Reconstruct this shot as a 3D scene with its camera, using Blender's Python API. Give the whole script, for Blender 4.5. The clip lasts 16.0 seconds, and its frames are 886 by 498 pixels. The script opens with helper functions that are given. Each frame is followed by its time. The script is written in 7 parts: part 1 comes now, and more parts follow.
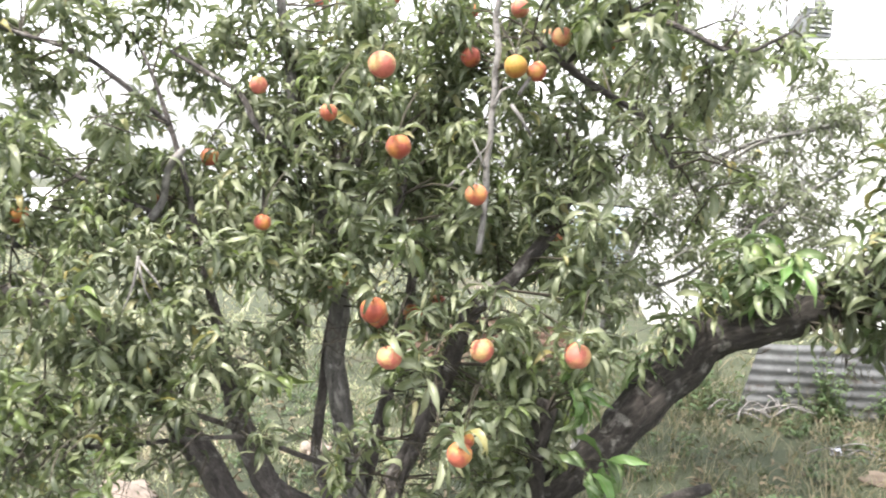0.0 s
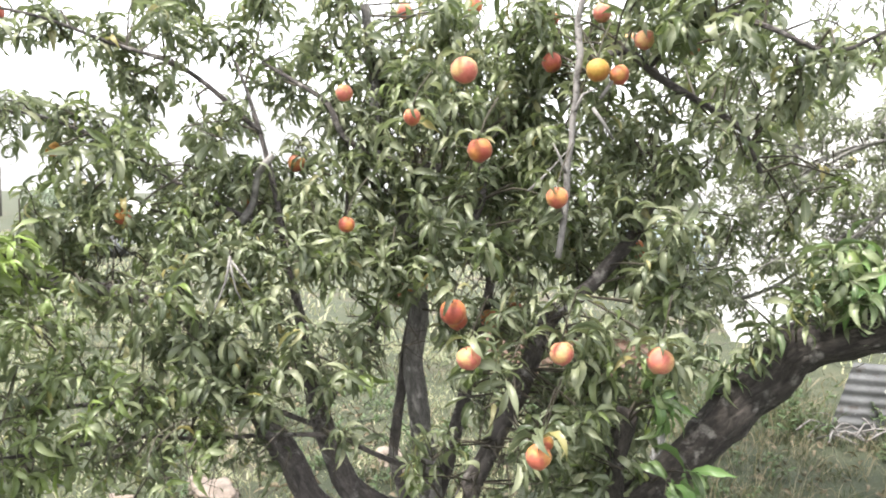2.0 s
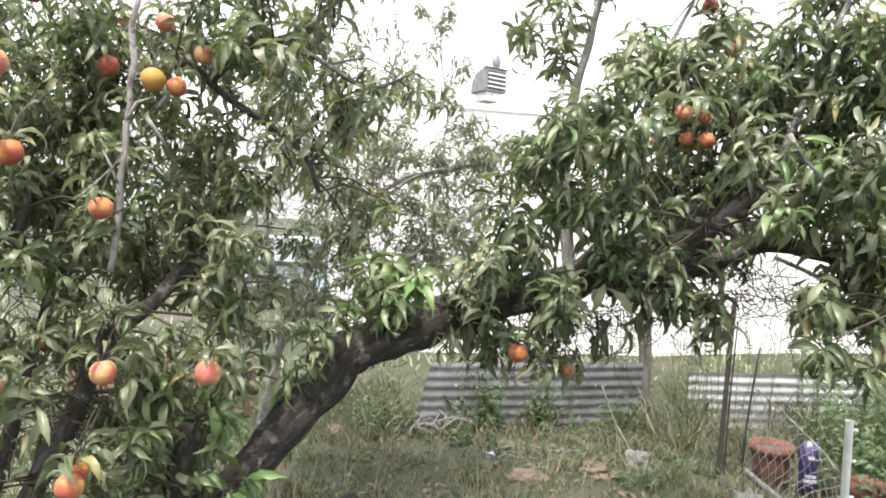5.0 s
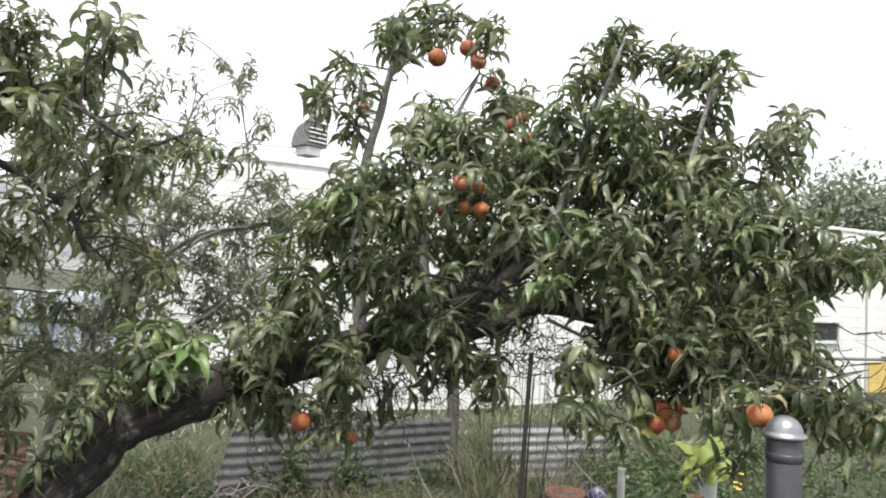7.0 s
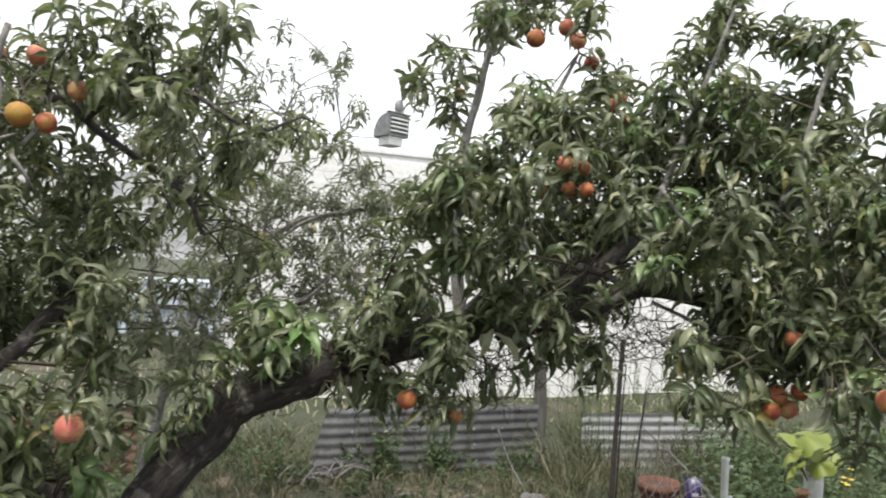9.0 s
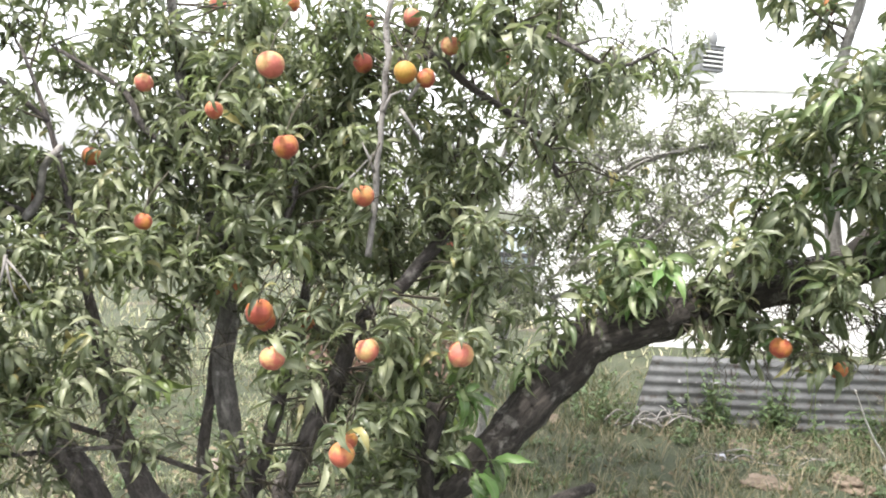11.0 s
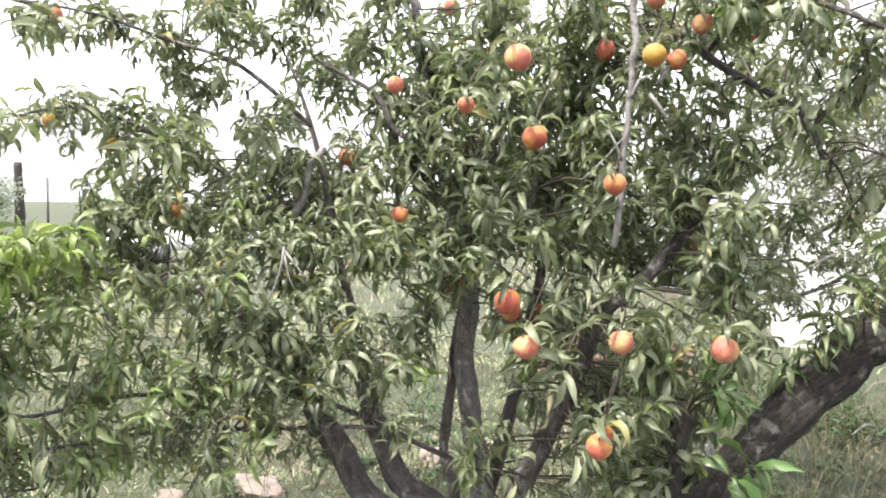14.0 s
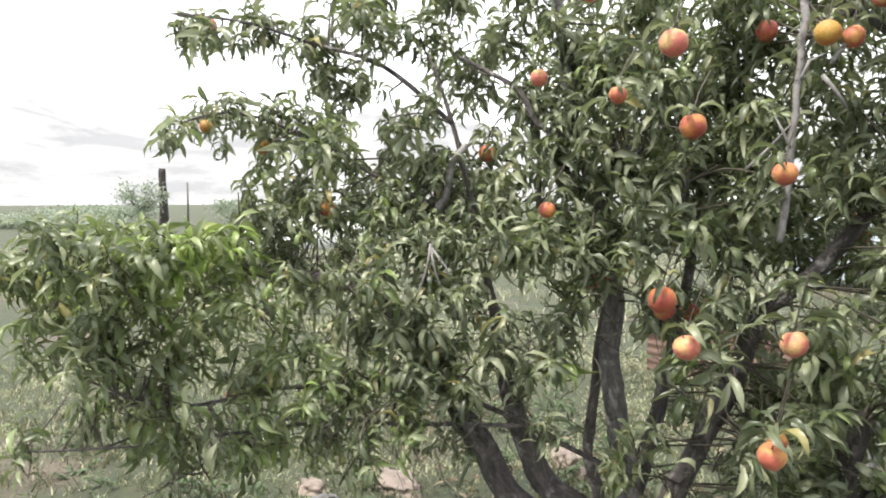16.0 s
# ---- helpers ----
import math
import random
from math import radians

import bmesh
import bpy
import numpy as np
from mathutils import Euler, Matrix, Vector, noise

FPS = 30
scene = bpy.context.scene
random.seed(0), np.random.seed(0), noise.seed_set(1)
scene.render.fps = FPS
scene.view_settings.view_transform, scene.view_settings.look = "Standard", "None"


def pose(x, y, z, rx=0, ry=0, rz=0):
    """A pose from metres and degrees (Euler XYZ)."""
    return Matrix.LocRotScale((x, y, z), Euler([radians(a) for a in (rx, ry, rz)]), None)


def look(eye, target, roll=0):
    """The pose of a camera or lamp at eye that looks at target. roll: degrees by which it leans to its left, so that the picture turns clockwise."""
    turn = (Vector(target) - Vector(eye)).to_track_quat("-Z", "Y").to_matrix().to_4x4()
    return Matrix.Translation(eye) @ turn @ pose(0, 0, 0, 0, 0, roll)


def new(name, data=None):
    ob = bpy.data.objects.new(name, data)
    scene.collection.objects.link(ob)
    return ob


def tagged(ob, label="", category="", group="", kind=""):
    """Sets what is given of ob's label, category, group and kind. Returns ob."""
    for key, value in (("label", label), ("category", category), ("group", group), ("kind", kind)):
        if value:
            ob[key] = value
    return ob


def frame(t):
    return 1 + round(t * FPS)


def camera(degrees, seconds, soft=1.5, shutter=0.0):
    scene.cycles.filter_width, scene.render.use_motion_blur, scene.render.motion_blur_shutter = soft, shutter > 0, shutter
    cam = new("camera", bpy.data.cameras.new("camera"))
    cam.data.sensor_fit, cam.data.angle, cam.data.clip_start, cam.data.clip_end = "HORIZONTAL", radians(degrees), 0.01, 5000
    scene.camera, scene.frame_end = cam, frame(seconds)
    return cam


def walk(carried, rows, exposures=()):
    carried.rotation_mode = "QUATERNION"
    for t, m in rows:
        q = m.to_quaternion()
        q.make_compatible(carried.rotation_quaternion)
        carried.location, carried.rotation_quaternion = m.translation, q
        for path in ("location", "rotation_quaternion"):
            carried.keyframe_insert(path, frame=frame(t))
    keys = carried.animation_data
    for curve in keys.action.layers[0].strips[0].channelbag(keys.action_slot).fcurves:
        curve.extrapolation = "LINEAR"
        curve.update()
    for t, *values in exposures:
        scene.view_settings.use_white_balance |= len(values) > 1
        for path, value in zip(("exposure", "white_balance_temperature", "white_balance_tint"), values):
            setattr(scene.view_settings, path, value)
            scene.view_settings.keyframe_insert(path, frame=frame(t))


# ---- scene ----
cam = camera(63.8, 16.0, soft=1.88, shutter=0.2)
PATH = [
    (0, (0.186, 0.443, 1.618), (-0.095, 2.415, 1.436), 0.9),
    (0.5, (0.137, 0.434, 1.604), (-0.385, 2.356, 1.421), 0.2),
    (1, (0.135, 0.423, 1.588), (-0.548, 2.298, 1.451), 0.3),
    (1.5, (0.148, 0.42, 1.584), (-0.436, 2.33, 1.478), 0.7),
    (2, (0.172, 0.418, 1.585), (-0.312, 2.353, 1.441), 1.0),
    (2.5, (0.215, 0.419, 1.582), (-0.078, 2.391, 1.427), 1.4),
    (3, (0.301, 0.422, 1.577), (0.375, 2.413, 1.41), 2.1),
    (3.5, (0.352, 0.415, 1.572), (0.72, 2.375, 1.423), 2.3),
    (3.7, (0.361, 0.409, 1.577), (0.786, 2.359, 1.442), 2.5),
    (5.8, (0.429, 0.367, 1.593), (1.033, 2.273, 1.578), 2.7),
    (6, (0.446, 0.364, 1.597), (1.113, 2.25, 1.601), 2.8),
    (6.5, (0.482, 0.347, 1.611), (1.287, 2.177, 1.659), 2.8),
    (7, (0.507, 0.341, 1.626), (1.461, 2.096, 1.732), 2.8),
    (7.5, (0.509, 0.336, 1.63), (1.511, 2.062, 1.755), 2.9),
    (8, (0.509, 0.338, 1.621), (1.521, 2.06, 1.734), 3.0),
    (8.5, (0.49, 0.359, 1.608), (1.436, 2.12, 1.696), 3.0),
    (9, (0.436, 0.372, 1.597), (1.194, 2.222, 1.662), 2.9),
    (9.5, (0.384, 0.398, 1.58), (0.928, 2.323, 1.565), 2.8),
    (10, (0.337, 0.431, 1.571), (0.676, 2.4, 1.49), 2.6),
    (10.2, (0.322, 0.434, 1.565), (0.564, 2.417, 1.476), 2.4),
    (12.3, (0.187, 0.413, 1.562), (-0.122, 2.384, 1.421), 1.0),
    (12.5, (0.176, 0.413, 1.561), (-0.175, 2.377, 1.421), 0.8),
    (13, (0.154, 0.411, 1.555), (-0.31, 2.352, 1.425), 0.7),
    (13.5, (0.133, 0.416, 1.542), (-0.415, 2.335, 1.416), 0.7),
    (14, (0.116, 0.416, 1.529), (-0.463, 2.327, 1.406), 0.6),
    (14.5, (0.093, 0.416, 1.528), (-0.548, 2.306, 1.399), 0.4),
    (15, (0.068, 0.416, 1.524), (-0.646, 2.279, 1.391), 0.2),
    (15.5, (0.046, 0.416, 1.524), (-0.752, 2.245, 1.389), -0.1),
    (16, (0.019, 0.41, 1.523), (-0.86, 2.201, 1.393), -0.3),
]
EXPOSURES = [(0, 1.65), (1.5, 1.57), (2.5, 1.6), (3.5, 1.45), (5.8, 1.06), (7.0, 0.51), (7.8, 0.16), (8.5, 0.16), (9.5, 0.72), (10.2, 1.11), (12.5, 1.6), (14.5, 1.46), (16, 1.11)]
walk(cam, [(t, look(eye, target, roll)) for t, eye, target, roll in PATH], EXPOSURES)


# ---- world, sun, exposure ----
world = bpy.data.worlds.new("overcast_sky")
scene.world = world
world.use_nodes = True
wn, wl = world.node_tree.nodes, world.node_tree.links
bg = wn["Background"]
sky = wn.new("ShaderNodeTexSky")
sky.sky_type = "NISHITA"
sky.sun_disc = False
sky.sun_elevation, sky.sun_rotation = radians(65), radians(211)
sky.air_density, sky.dust_density = 1.0, 3.0
cloud = wn.new("ShaderNodeTexNoise")
cloud.inputs["Scale"].default_value = 1.6
cloud.inputs["Detail"].default_value = 5
ramp = wn.new("ShaderNodeValToRGB")
ramp.color_ramp.elements[0].position, ramp.color_ramp.elements[0].color = 0.25, (0.80, 0.80, 0.80, 1)
ramp.color_ramp.elements[1].position, ramp.color_ramp.elements[1].color = 0.75, (0.97, 0.97, 0.97, 1)
veil = wn.new("ShaderNodeMix")
veil.data_type = "RGBA"
veil.inputs[7].default_value = (12.2, 12.4, 12.8, 1)
way = wn.new("ShaderNodeTexCoord")
near = wn.new("ShaderNodeVectorMath")  # a break in the cloud over the house end
near.operation = "DOT_PRODUCT"
near.inputs[1].default_value = Vector((0.88, 0.40, 0.26)).normalized()
rough_edge = wn.new("ShaderNodeMath")
rough_edge.operation = "MULTIPLY_ADD"
rough_edge.inputs[1].default_value = 0.09
gap = wn.new("ShaderNodeMapRange")
gap.inputs["From Min"].default_value, gap.inputs["From Max"].default_value = 1.02, 1.045
gap.inputs["To Min"].default_value, gap.inputs["To Max"].default_value = 1.0, 0.6
thin = wn.new("ShaderNodeMath")
thin.operation = "MULTIPLY"
wl.new(way.outputs["Generated"], near.inputs[0])
wl.new(cloud.outputs["Fac"], rough_edge.inputs[0])
wl.new(near.outputs["Value"], rough_edge.inputs[2])
wl.new(rough_edge.outputs[0], gap.inputs["Value"])
wl.new(gap.outputs["Result"], thin.inputs[1])
wl.new(cloud.outputs["Fac"], ramp.inputs["Fac"])
wl.new(ramp.outputs["Color"], thin.inputs[0])
wl.new(thin.outputs[0], veil.inputs[0])
wl.new(sky.outputs["Color"], veil.inputs[6])
wl.new(veil.outputs[2], bg.inputs["Color"])
bg.inputs["Strength"].default_value = 0.1
sun = new("sun", bpy.data.lights.new("sun", "SUN"))
sun.data.energy, sun.data.angle, sun.data.color = 3.5, radians(9), (1.0, 0.95, 0.86)
sun.matrix_world = look((-2.6, -4.4, 11), (0, 0, 0))


# ---- materials ----
def material(name):
    m = bpy.data.materials.new(name)
    m.use_nodes = True
    nt = m.node_tree
    return m, nt.nodes, nt.links, nt.nodes["Principled BSDF"]


def ramped(n, l, source, stops):
    r = n.new("ShaderNodeValToRGB")
    while len(r.color_ramp.elements) < len(stops):
        r.color_ramp.elements.new(0.5)
    for e, (p, c) in zip(r.color_ramp.elements, stops):
        e.position, e.color = p, (*c, 1)
    l.new(source, r.inputs["Fac"])
    return r.outputs["Color"]


def noised(n, l, scale, detail=4, stretch=None, rough=0.6, coords="Object"):
    tc = n.new("ShaderNodeTexCoord")
    t = n.new("ShaderNodeTexNoise")
    t.inputs["Scale"].default_value, t.inputs["Detail"].default_value, t.inputs["Roughness"].default_value = scale, detail, rough
    if stretch:
        mp = n.new("ShaderNodeMapping")
        mp.inputs["Scale"].default_value = stretch
        l.new(tc.outputs[coords], mp.inputs["Vector"])
        l.new(mp.outputs["Vector"], t.inputs["Vector"])
    else:
        l.new(tc.outputs[coords], t.inputs["Vector"])
    return t.outputs["Fac"]


def mixed(n, l, fac, a, b, kind="MIX"):
    m = n.new("ShaderNodeMix")
    m.data_type, m.blend_type = "RGBA", kind
    for socket, v in ((m.inputs[0], fac), (m.inputs[6], a), (m.inputs[7], b)):
        if isinstance(v, (int, float)):
            socket.default_value = v
        elif isinstance(v, tuple):
            socket.default_value = (*v, 1)
        else:
            l.new(v, socket)
    return m.outputs[2]


def bumped(n, l, bsdf, height, strength, distance=0.01):
    b = n.new("ShaderNodeBump")
    b.inputs["Strength"].default_value, b.inputs["Distance"].default_value = strength, distance
    l.new(height, b.inputs["Height"])
    l.new(b.outputs["Normal"], bsdf.inputs["Normal"])


def rough_material(name, dark, light, scale=8.0, rough=0.8, bump=0.4, fine=60.0, metal=0.0, stretch=None, spots=None, flecks=None):
    """Two scales of variation: broad patches and fine grain."""
    m, n, l, p = material(name)
    broad, grain = noised(n, l, scale, 4, stretch), noised(n, l, fine, 3, stretch)
    c = ramped(n, l, broad, [(0.3, dark), (0.7, light)])
    g = ramped(n, l, grain, [(0.3, (0.75, 0.75, 0.75)), (0.7, (1.0, 1.0, 1.0))])
    c = mixed(n, l, 0.8, c, g, "MULTIPLY")
    if spots:
        s = ramped(n, l, noised(n, l, scale * 2.3, 6, stretch), [(0.56, (0, 0, 0)), (0.66, (1, 1, 1))])
        c = mixed(n, l, s, c, spots)
    if flecks:
        s = ramped(n, l, noised(n, l, scale * 5, 5), [(0.64, (0, 0, 0)), (0.69, (1, 1, 1))])
        c = mixed(n, l, s, c, flecks)
    l.new(c, p.inputs["Base Color"])
    p.inputs["Roughness"].default_value, p.inputs["Metallic"].default_value = rough, metal
    bumped(n, l, p, grain, bump, 0.004)
    return m


def island_random(n, l):
    """One number a leaf, both for joined leaves and for leaves that are objects of their own."""
    g, o = n.new("ShaderNodeNewGeometry"), n.new("ShaderNodeObjectInfo")
    a = n.new("ShaderNodeMath")
    a.operation = "ADD"
    l.new(g.outputs["Random Per Island"], a.inputs[0])
    l.new(o.outputs["Random"], a.inputs[1])
    f = n.new("ShaderNodeMath")
    f.operation = "FRACT"
    l.new(a.outputs[0], f.inputs[0])
    return f.outputs[0]


def leaf_material(name, stops, young, rib_colour, gloss=0.42, through_light=0.38):
    m, n, l, p = material(name)
    c = ramped(n, l, island_random(n, l), stops)
    blotch = noised(n, l, 35, 3)
    c = mixed(n, l, 0.5, c, ramped(n, l, blotch, [(0.3, (0.7, 0.72, 0.7)), (0.7, (1, 1, 1))]), "MULTIPLY")
    at = n.new("ShaderNodeAttribute")
    at.attribute_name = "young"
    c = mixed(n, l, at.outputs["Fac"], c, young)
    rib = n.new("ShaderNodeAttribute")
    rib.attribute_name = "rib"
    rc = ramped(n, l, rib.outputs["Fac"], [(0.0, (1, 1, 1)), (0.16, (0, 0, 0))])
    k = n.new("ShaderNodeMath")
    k.operation = "MULTIPLY"
    k.inputs[1].default_value = 0.45
    l.new(rc, k.inputs[0])
    c = mixed(n, l, k.outputs[0], c, rib_colour)
    l.new(c, p.inputs["Base Color"])
    p.inputs["Roughness"].default_value = gloss
    p.inputs["Specular IOR Level"].default_value = 0.5
    tr = n.new("ShaderNodeBsdfTranslucent")
    l.new(mixed(n, l, 0.5, c, (0.19, 0.24, 0.08)), tr.inputs["Color"])
    mx = n.new("ShaderNodeMixShader")
    mx.inputs[0].default_value = through_light
    l.new(p.outputs[0], mx.inputs[1])
    l.new(tr.outputs[0], mx.inputs[2])
    l.new(mx.outputs[0], n["Material Output"].inputs["Surface"])
    return m


M_LEAF = leaf_material("peach_leaf", [(0.0, (0.034, 0.044, 0.027)), (0.35, (0.105, 0.120, 0.078)), (0.7, (0.195, 0.212, 0.140)), (0.96, (0.330, 0.340, 0.230)), (1.0, (0.32, 0.25, 0.09))], (0.21, 0.30, 0.055), (0.29, 0.31, 0.20), 0.38, 0.4)
# M_LEAF darkened: under-crown shade painted into the leaning tree's leaves.
M_LEAF_SHADED = leaf_material("shaded_peach_leaf", [(0.0, (0.034, 0.044, 0.024)), (0.35, (0.091, 0.105, 0.062)), (0.7, (0.166, 0.180, 0.110)), (0.96, (0.285, 0.292, 0.182)), (1.0, (0.28, 0.23, 0.08))], (0.115, 0.24, 0.055), (0.28, 0.30, 0.18), 0.38, 0.31)
# Grey-pale stops put backlight glare into the back tree's leaf colour.
M_LEAF_BACKLIT = leaf_material("backlit_leaf", [(0.0, (0.12, 0.13, 0.095)), (0.6, (0.19, 0.205, 0.145)), (1.0, (0.27, 0.285, 0.21))], (0.2, 0.25, 0.11), (0.24, 0.27, 0.18), 0.4, 0.4)
# Distance haze is mixed into this leaf colour: paler, greyer green.
M_HAZED_LEAF = leaf_material("hazed_leaf", [(0.0, (0.18, 0.22, 0.17)), (1.0, (0.29, 0.33, 0.26))], (0.28, 0.33, 0.22), (0.25, 0.29, 0.22), 0.6, 0.25)
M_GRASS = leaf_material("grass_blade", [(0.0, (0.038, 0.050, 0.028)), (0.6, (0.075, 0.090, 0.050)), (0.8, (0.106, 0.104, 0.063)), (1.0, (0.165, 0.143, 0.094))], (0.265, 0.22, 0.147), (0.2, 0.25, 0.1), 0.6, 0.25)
# Much paler than M_GRASS: sunshine on the field put into the blade colour.
M_GRASS_SUNLIT = leaf_material("sunlit_field_grass", [(0.0, (0.20, 0.225, 0.13)), (0.6, (0.31, 0.335, 0.20)), (0.85, (0.39, 0.38, 0.25)), (1.0, (0.48, 0.43, 0.30))], (0.46, 0.41, 0.29), (0.2, 0.25, 0.1), 0.6, 0.25)
M_GRAPE = leaf_material("grape_leaf", [(0.0, (0.13, 0.21, 0.035)), (1.0, (0.25, 0.29, 0.045))], (0.45, 0.42, 0.06), (0.36, 0.4, 0.12), 0.5, 0.4)


def bark_material(name, dark, light, lichen, cracked=0.7):
    m, n, l, p = material(name)
    ga = n.new("ShaderNodeAttribute")
    ga.attribute_name = "grain"
    ft = n.new("ShaderNodeTexNoise")
    ft.inputs["Scale"].default_value, ft.inputs["Detail"].default_value, ft.inputs["Roughness"].default_value = 42, 8, 0.72
    l.new(ga.outputs["Vector"], ft.inputs["Vector"])
    furrow = ft.outputs["Fac"]
    fine = noised(n, l, 70, 4)
    plates = n.new("ShaderNodeTexVoronoi")
    plates.feature = "DISTANCE_TO_EDGE"
    plates.inputs["Scale"].default_value = 34
    warp = mixed(n, l, 0.12, ga.outputs["Vector"], ft.outputs["Color"])
    l.new(warp, plates.inputs["Vector"])
    crack = ramped(n, l, plates.outputs["Distance"], [(0.0, (0.25, 0.25, 0.25)), (0.16, (1, 1, 1))])
    c = ramped(n, l, furrow, [(0.3, dark), (0.52, tuple((a + b) / 2 for a, b in zip(dark, light))), (0.72, light)])
    c = mixed(n, l, 0.7, c, ramped(n, l, fine, [(0.3, (0.6, 0.6, 0.6)), (0.7, (1, 1, 1))]), "MULTIPLY")
    s = ramped(n, l, noised(n, l, 14, 6), [(0.58, (0, 0, 0)), (0.66, (1, 1, 1))])
    c = mixed(n, l, s, c, lichen)
    c = mixed(n, l, cracked, c, crack, "MULTIPLY")
    l.new(c, p.inputs["Base Color"])
    p.inputs["Roughness"].default_value = 0.9
    h = n.new("ShaderNodeMath")
    h.operation = "ADD"
    l.new(furrow, h.inputs[0])
    l.new(fine, h.inputs[1])
    h2 = n.new("ShaderNodeMath")
    h2.operation = "ADD"
    l.new(h.outputs[0], h2.inputs[0])
    l.new(crack, h2.inputs[1])
    bumped(n, l, p, h2.outputs[0], 0.7, 0.012)
    return m


M_BARK = bark_material("peach_bark", (0.017, 0.014, 0.012), (0.115, 0.097, 0.087), (0.22, 0.205, 0.19))
# Bark lightened in colour to stand for sky glow around thin limbs.
M_BARK_SKYGLOW = bark_material("skyglow_peach_bark", (0.20, 0.19, 0.18), (0.52, 0.50, 0.48), (0.55, 0.54, 0.52), 0.35)
M_BARK_GREY = bark_material("grey_peach_bark", (0.10, 0.092, 0.087), (0.36, 0.335, 0.32), (0.42, 0.40, 0.39), 0.5)
M_BARK_MID = bark_material("dusky_peach_bark", (0.045, 0.038, 0.036), (0.19, 0.165, 0.158), (0.27, 0.25, 0.24), 0.6)
M_TWIG = rough_material("twig_bark", (0.035, 0.030, 0.022), (0.09, 0.075, 0.055), 12, 0.85, 0.5, 90)
M_TWIG_PALE = rough_material("pale_twig_bark", (0.10, 0.095, 0.088), (0.26, 0.245, 0.23), 12, 0.85, 0.5, 90)
M_DEAD = rough_material("dead_wood", (0.09, 0.084, 0.08), (0.30, 0.28, 0.27), 22, 0.85, 0.7, 90, 0, None, (0.07, 0.06, 0.055))


def peach_material(ground, cheek, share):
    """Downy skin: a ground colour, a red cheek and fine freckles."""
    m, n, l, p = material("peach_skin")
    o = n.new("ShaderNodeObjectInfo")
    base = mixed(n, l, o.outputs["Random"], ground, tuple(0.78 * a + 0.22 * b for a, b in zip(ground, cheek)))
    blush = noised(n, l, 1.1, 4, None, 0.6)
    red = ramped(n, l, blush, [(share - 0.10, (0, 0, 0)), (share + 0.07, (1, 1, 1))])
    c = mixed(n, l, red, base, cheek)
    speck = noised(n, l, 11, 5)
    c = mixed(n, l, 0.55, c, ramped(n, l, speck, [(0.3, (0.66, 0.62, 0.56)), (0.65, (1, 1, 1))]), "MULTIPLY")
    l.new(c, p.inputs["Base Color"])
    p.inputs["Roughness"].default_value = 0.62
    p.inputs["Sheen Weight"].default_value = 0.1
    p.inputs["Sheen Roughness"].default_value = 0.5
    bumped(n, l, p, speck, 0.15, 0.05)
    return m


def ground_material():
    m, n, l, p = material("yard_ground")
    patch = noised(n, l, 0.55, 6)
    mid = noised(n, l, 5, 6)
    fine = noised(n, l, 60, 5)
    grass = ramped(n, l, mid, [(0.3, (0.034, 0.044, 0.023)), (0.55, (0.054, 0.063, 0.032)), (0.75, (0.081, 0.077, 0.045))])
    dirt = ramped(n, l, mid, [(0.3, (0.075, 0.058, 0.042)), (0.7, (0.145, 0.114, 0.088))])
    c = mixed(n, l, ramped(n, l, patch, [(0.56, (0, 0, 0)), (0.68, (1, 1, 1))]), grass, dirt)
    c = mixed(n, l, 0.8, c, ramped(n, l, fine, [(0.3, (0.55, 0.55, 0.55)), (0.7, (1, 1, 1))]), "MULTIPLY")
    l.new(c, p.inputs["Base Color"])
    p.inputs["Roughness"].default_value = 0.95
    bumped(n, l, p, fine, 0.8, 0.02)
    return m


M_GROUND = ground_material()
M_TIN = rough_material("weathered_tin", (0.085, 0.086, 0.089), (0.21, 0.212, 0.218), 3, 0.55, 0.4, 40, 0.45, (1, 1, 1.6), (0.085, 0.072, 0.065), (0.38, 0.38, 0.39))
M_TIN_PALE = rough_material("bright_tin", (0.36, 0.36, 0.37), (0.62, 0.62, 0.63), 3, 0.42, 0.2, 40, 0.6, (1, 1, 3), (0.2, 0.18, 0.16))
M_TIN_RUST = rough_material("rusty_tin", (0.10, 0.055, 0.038), (0.22, 0.15, 0.12), 4, 0.7, 0.3, 40, 0.3, (1, 1, 3), (0.11, 0.05, 0.03))
M_POST = rough_material("weathered_post_wood", (0.065, 0.058, 0.052), (0.155, 0.142, 0.132), 5, 0.9, 0.7, 50, 0, (6, 6, 1))
M_STEEL_DARK = rough_material("dark_steel", (0.02, 0.019, 0.018), (0.055, 0.048, 0.042), 12, 0.65, 0.3, 70, 0.4)
M_WIRE = rough_material("fence_wire", (0.20, 0.19, 0.18), (0.38, 0.37, 0.36), 20, 0.5, 0.1, 90, 0.8)
M_SIDING = rough_material("white_siding", (0.70, 0.70, 0.69), (0.82, 0.82, 0.81), 0.8, 0.55, 0.05, 12)
M_TRIM = rough_material("painted_trim", (0.62, 0.62, 0.62), (0.75, 0.75, 0.75), 2, 0.5, 0.05, 20)
M_YELLOW = rough_material("yellow_skirting", (0.56, 0.40, 0.10), (0.70, 0.54, 0.20), 1.5, 0.6, 0.1, 20, 0, (1, 1, 6))
M_ORANGE = rough_material("orange_skirting", (0.46, 0.22, 0.05), (0.60, 0.34, 0.10), 1.5, 0.6, 0.1, 20, 0, (1, 1, 6))
M_ROCK = rough_material("pale_rock", (0.10, 0.075, 0.055), (0.205, 0.158, 0.122), 9, 0.9, 0.8, 60)
M_ROCK_PINK = rough_material("pinkish_rock", (0.13, 0.105, 0.088), (0.28, 0.225, 0.19), 9, 0.9, 0.8, 60)
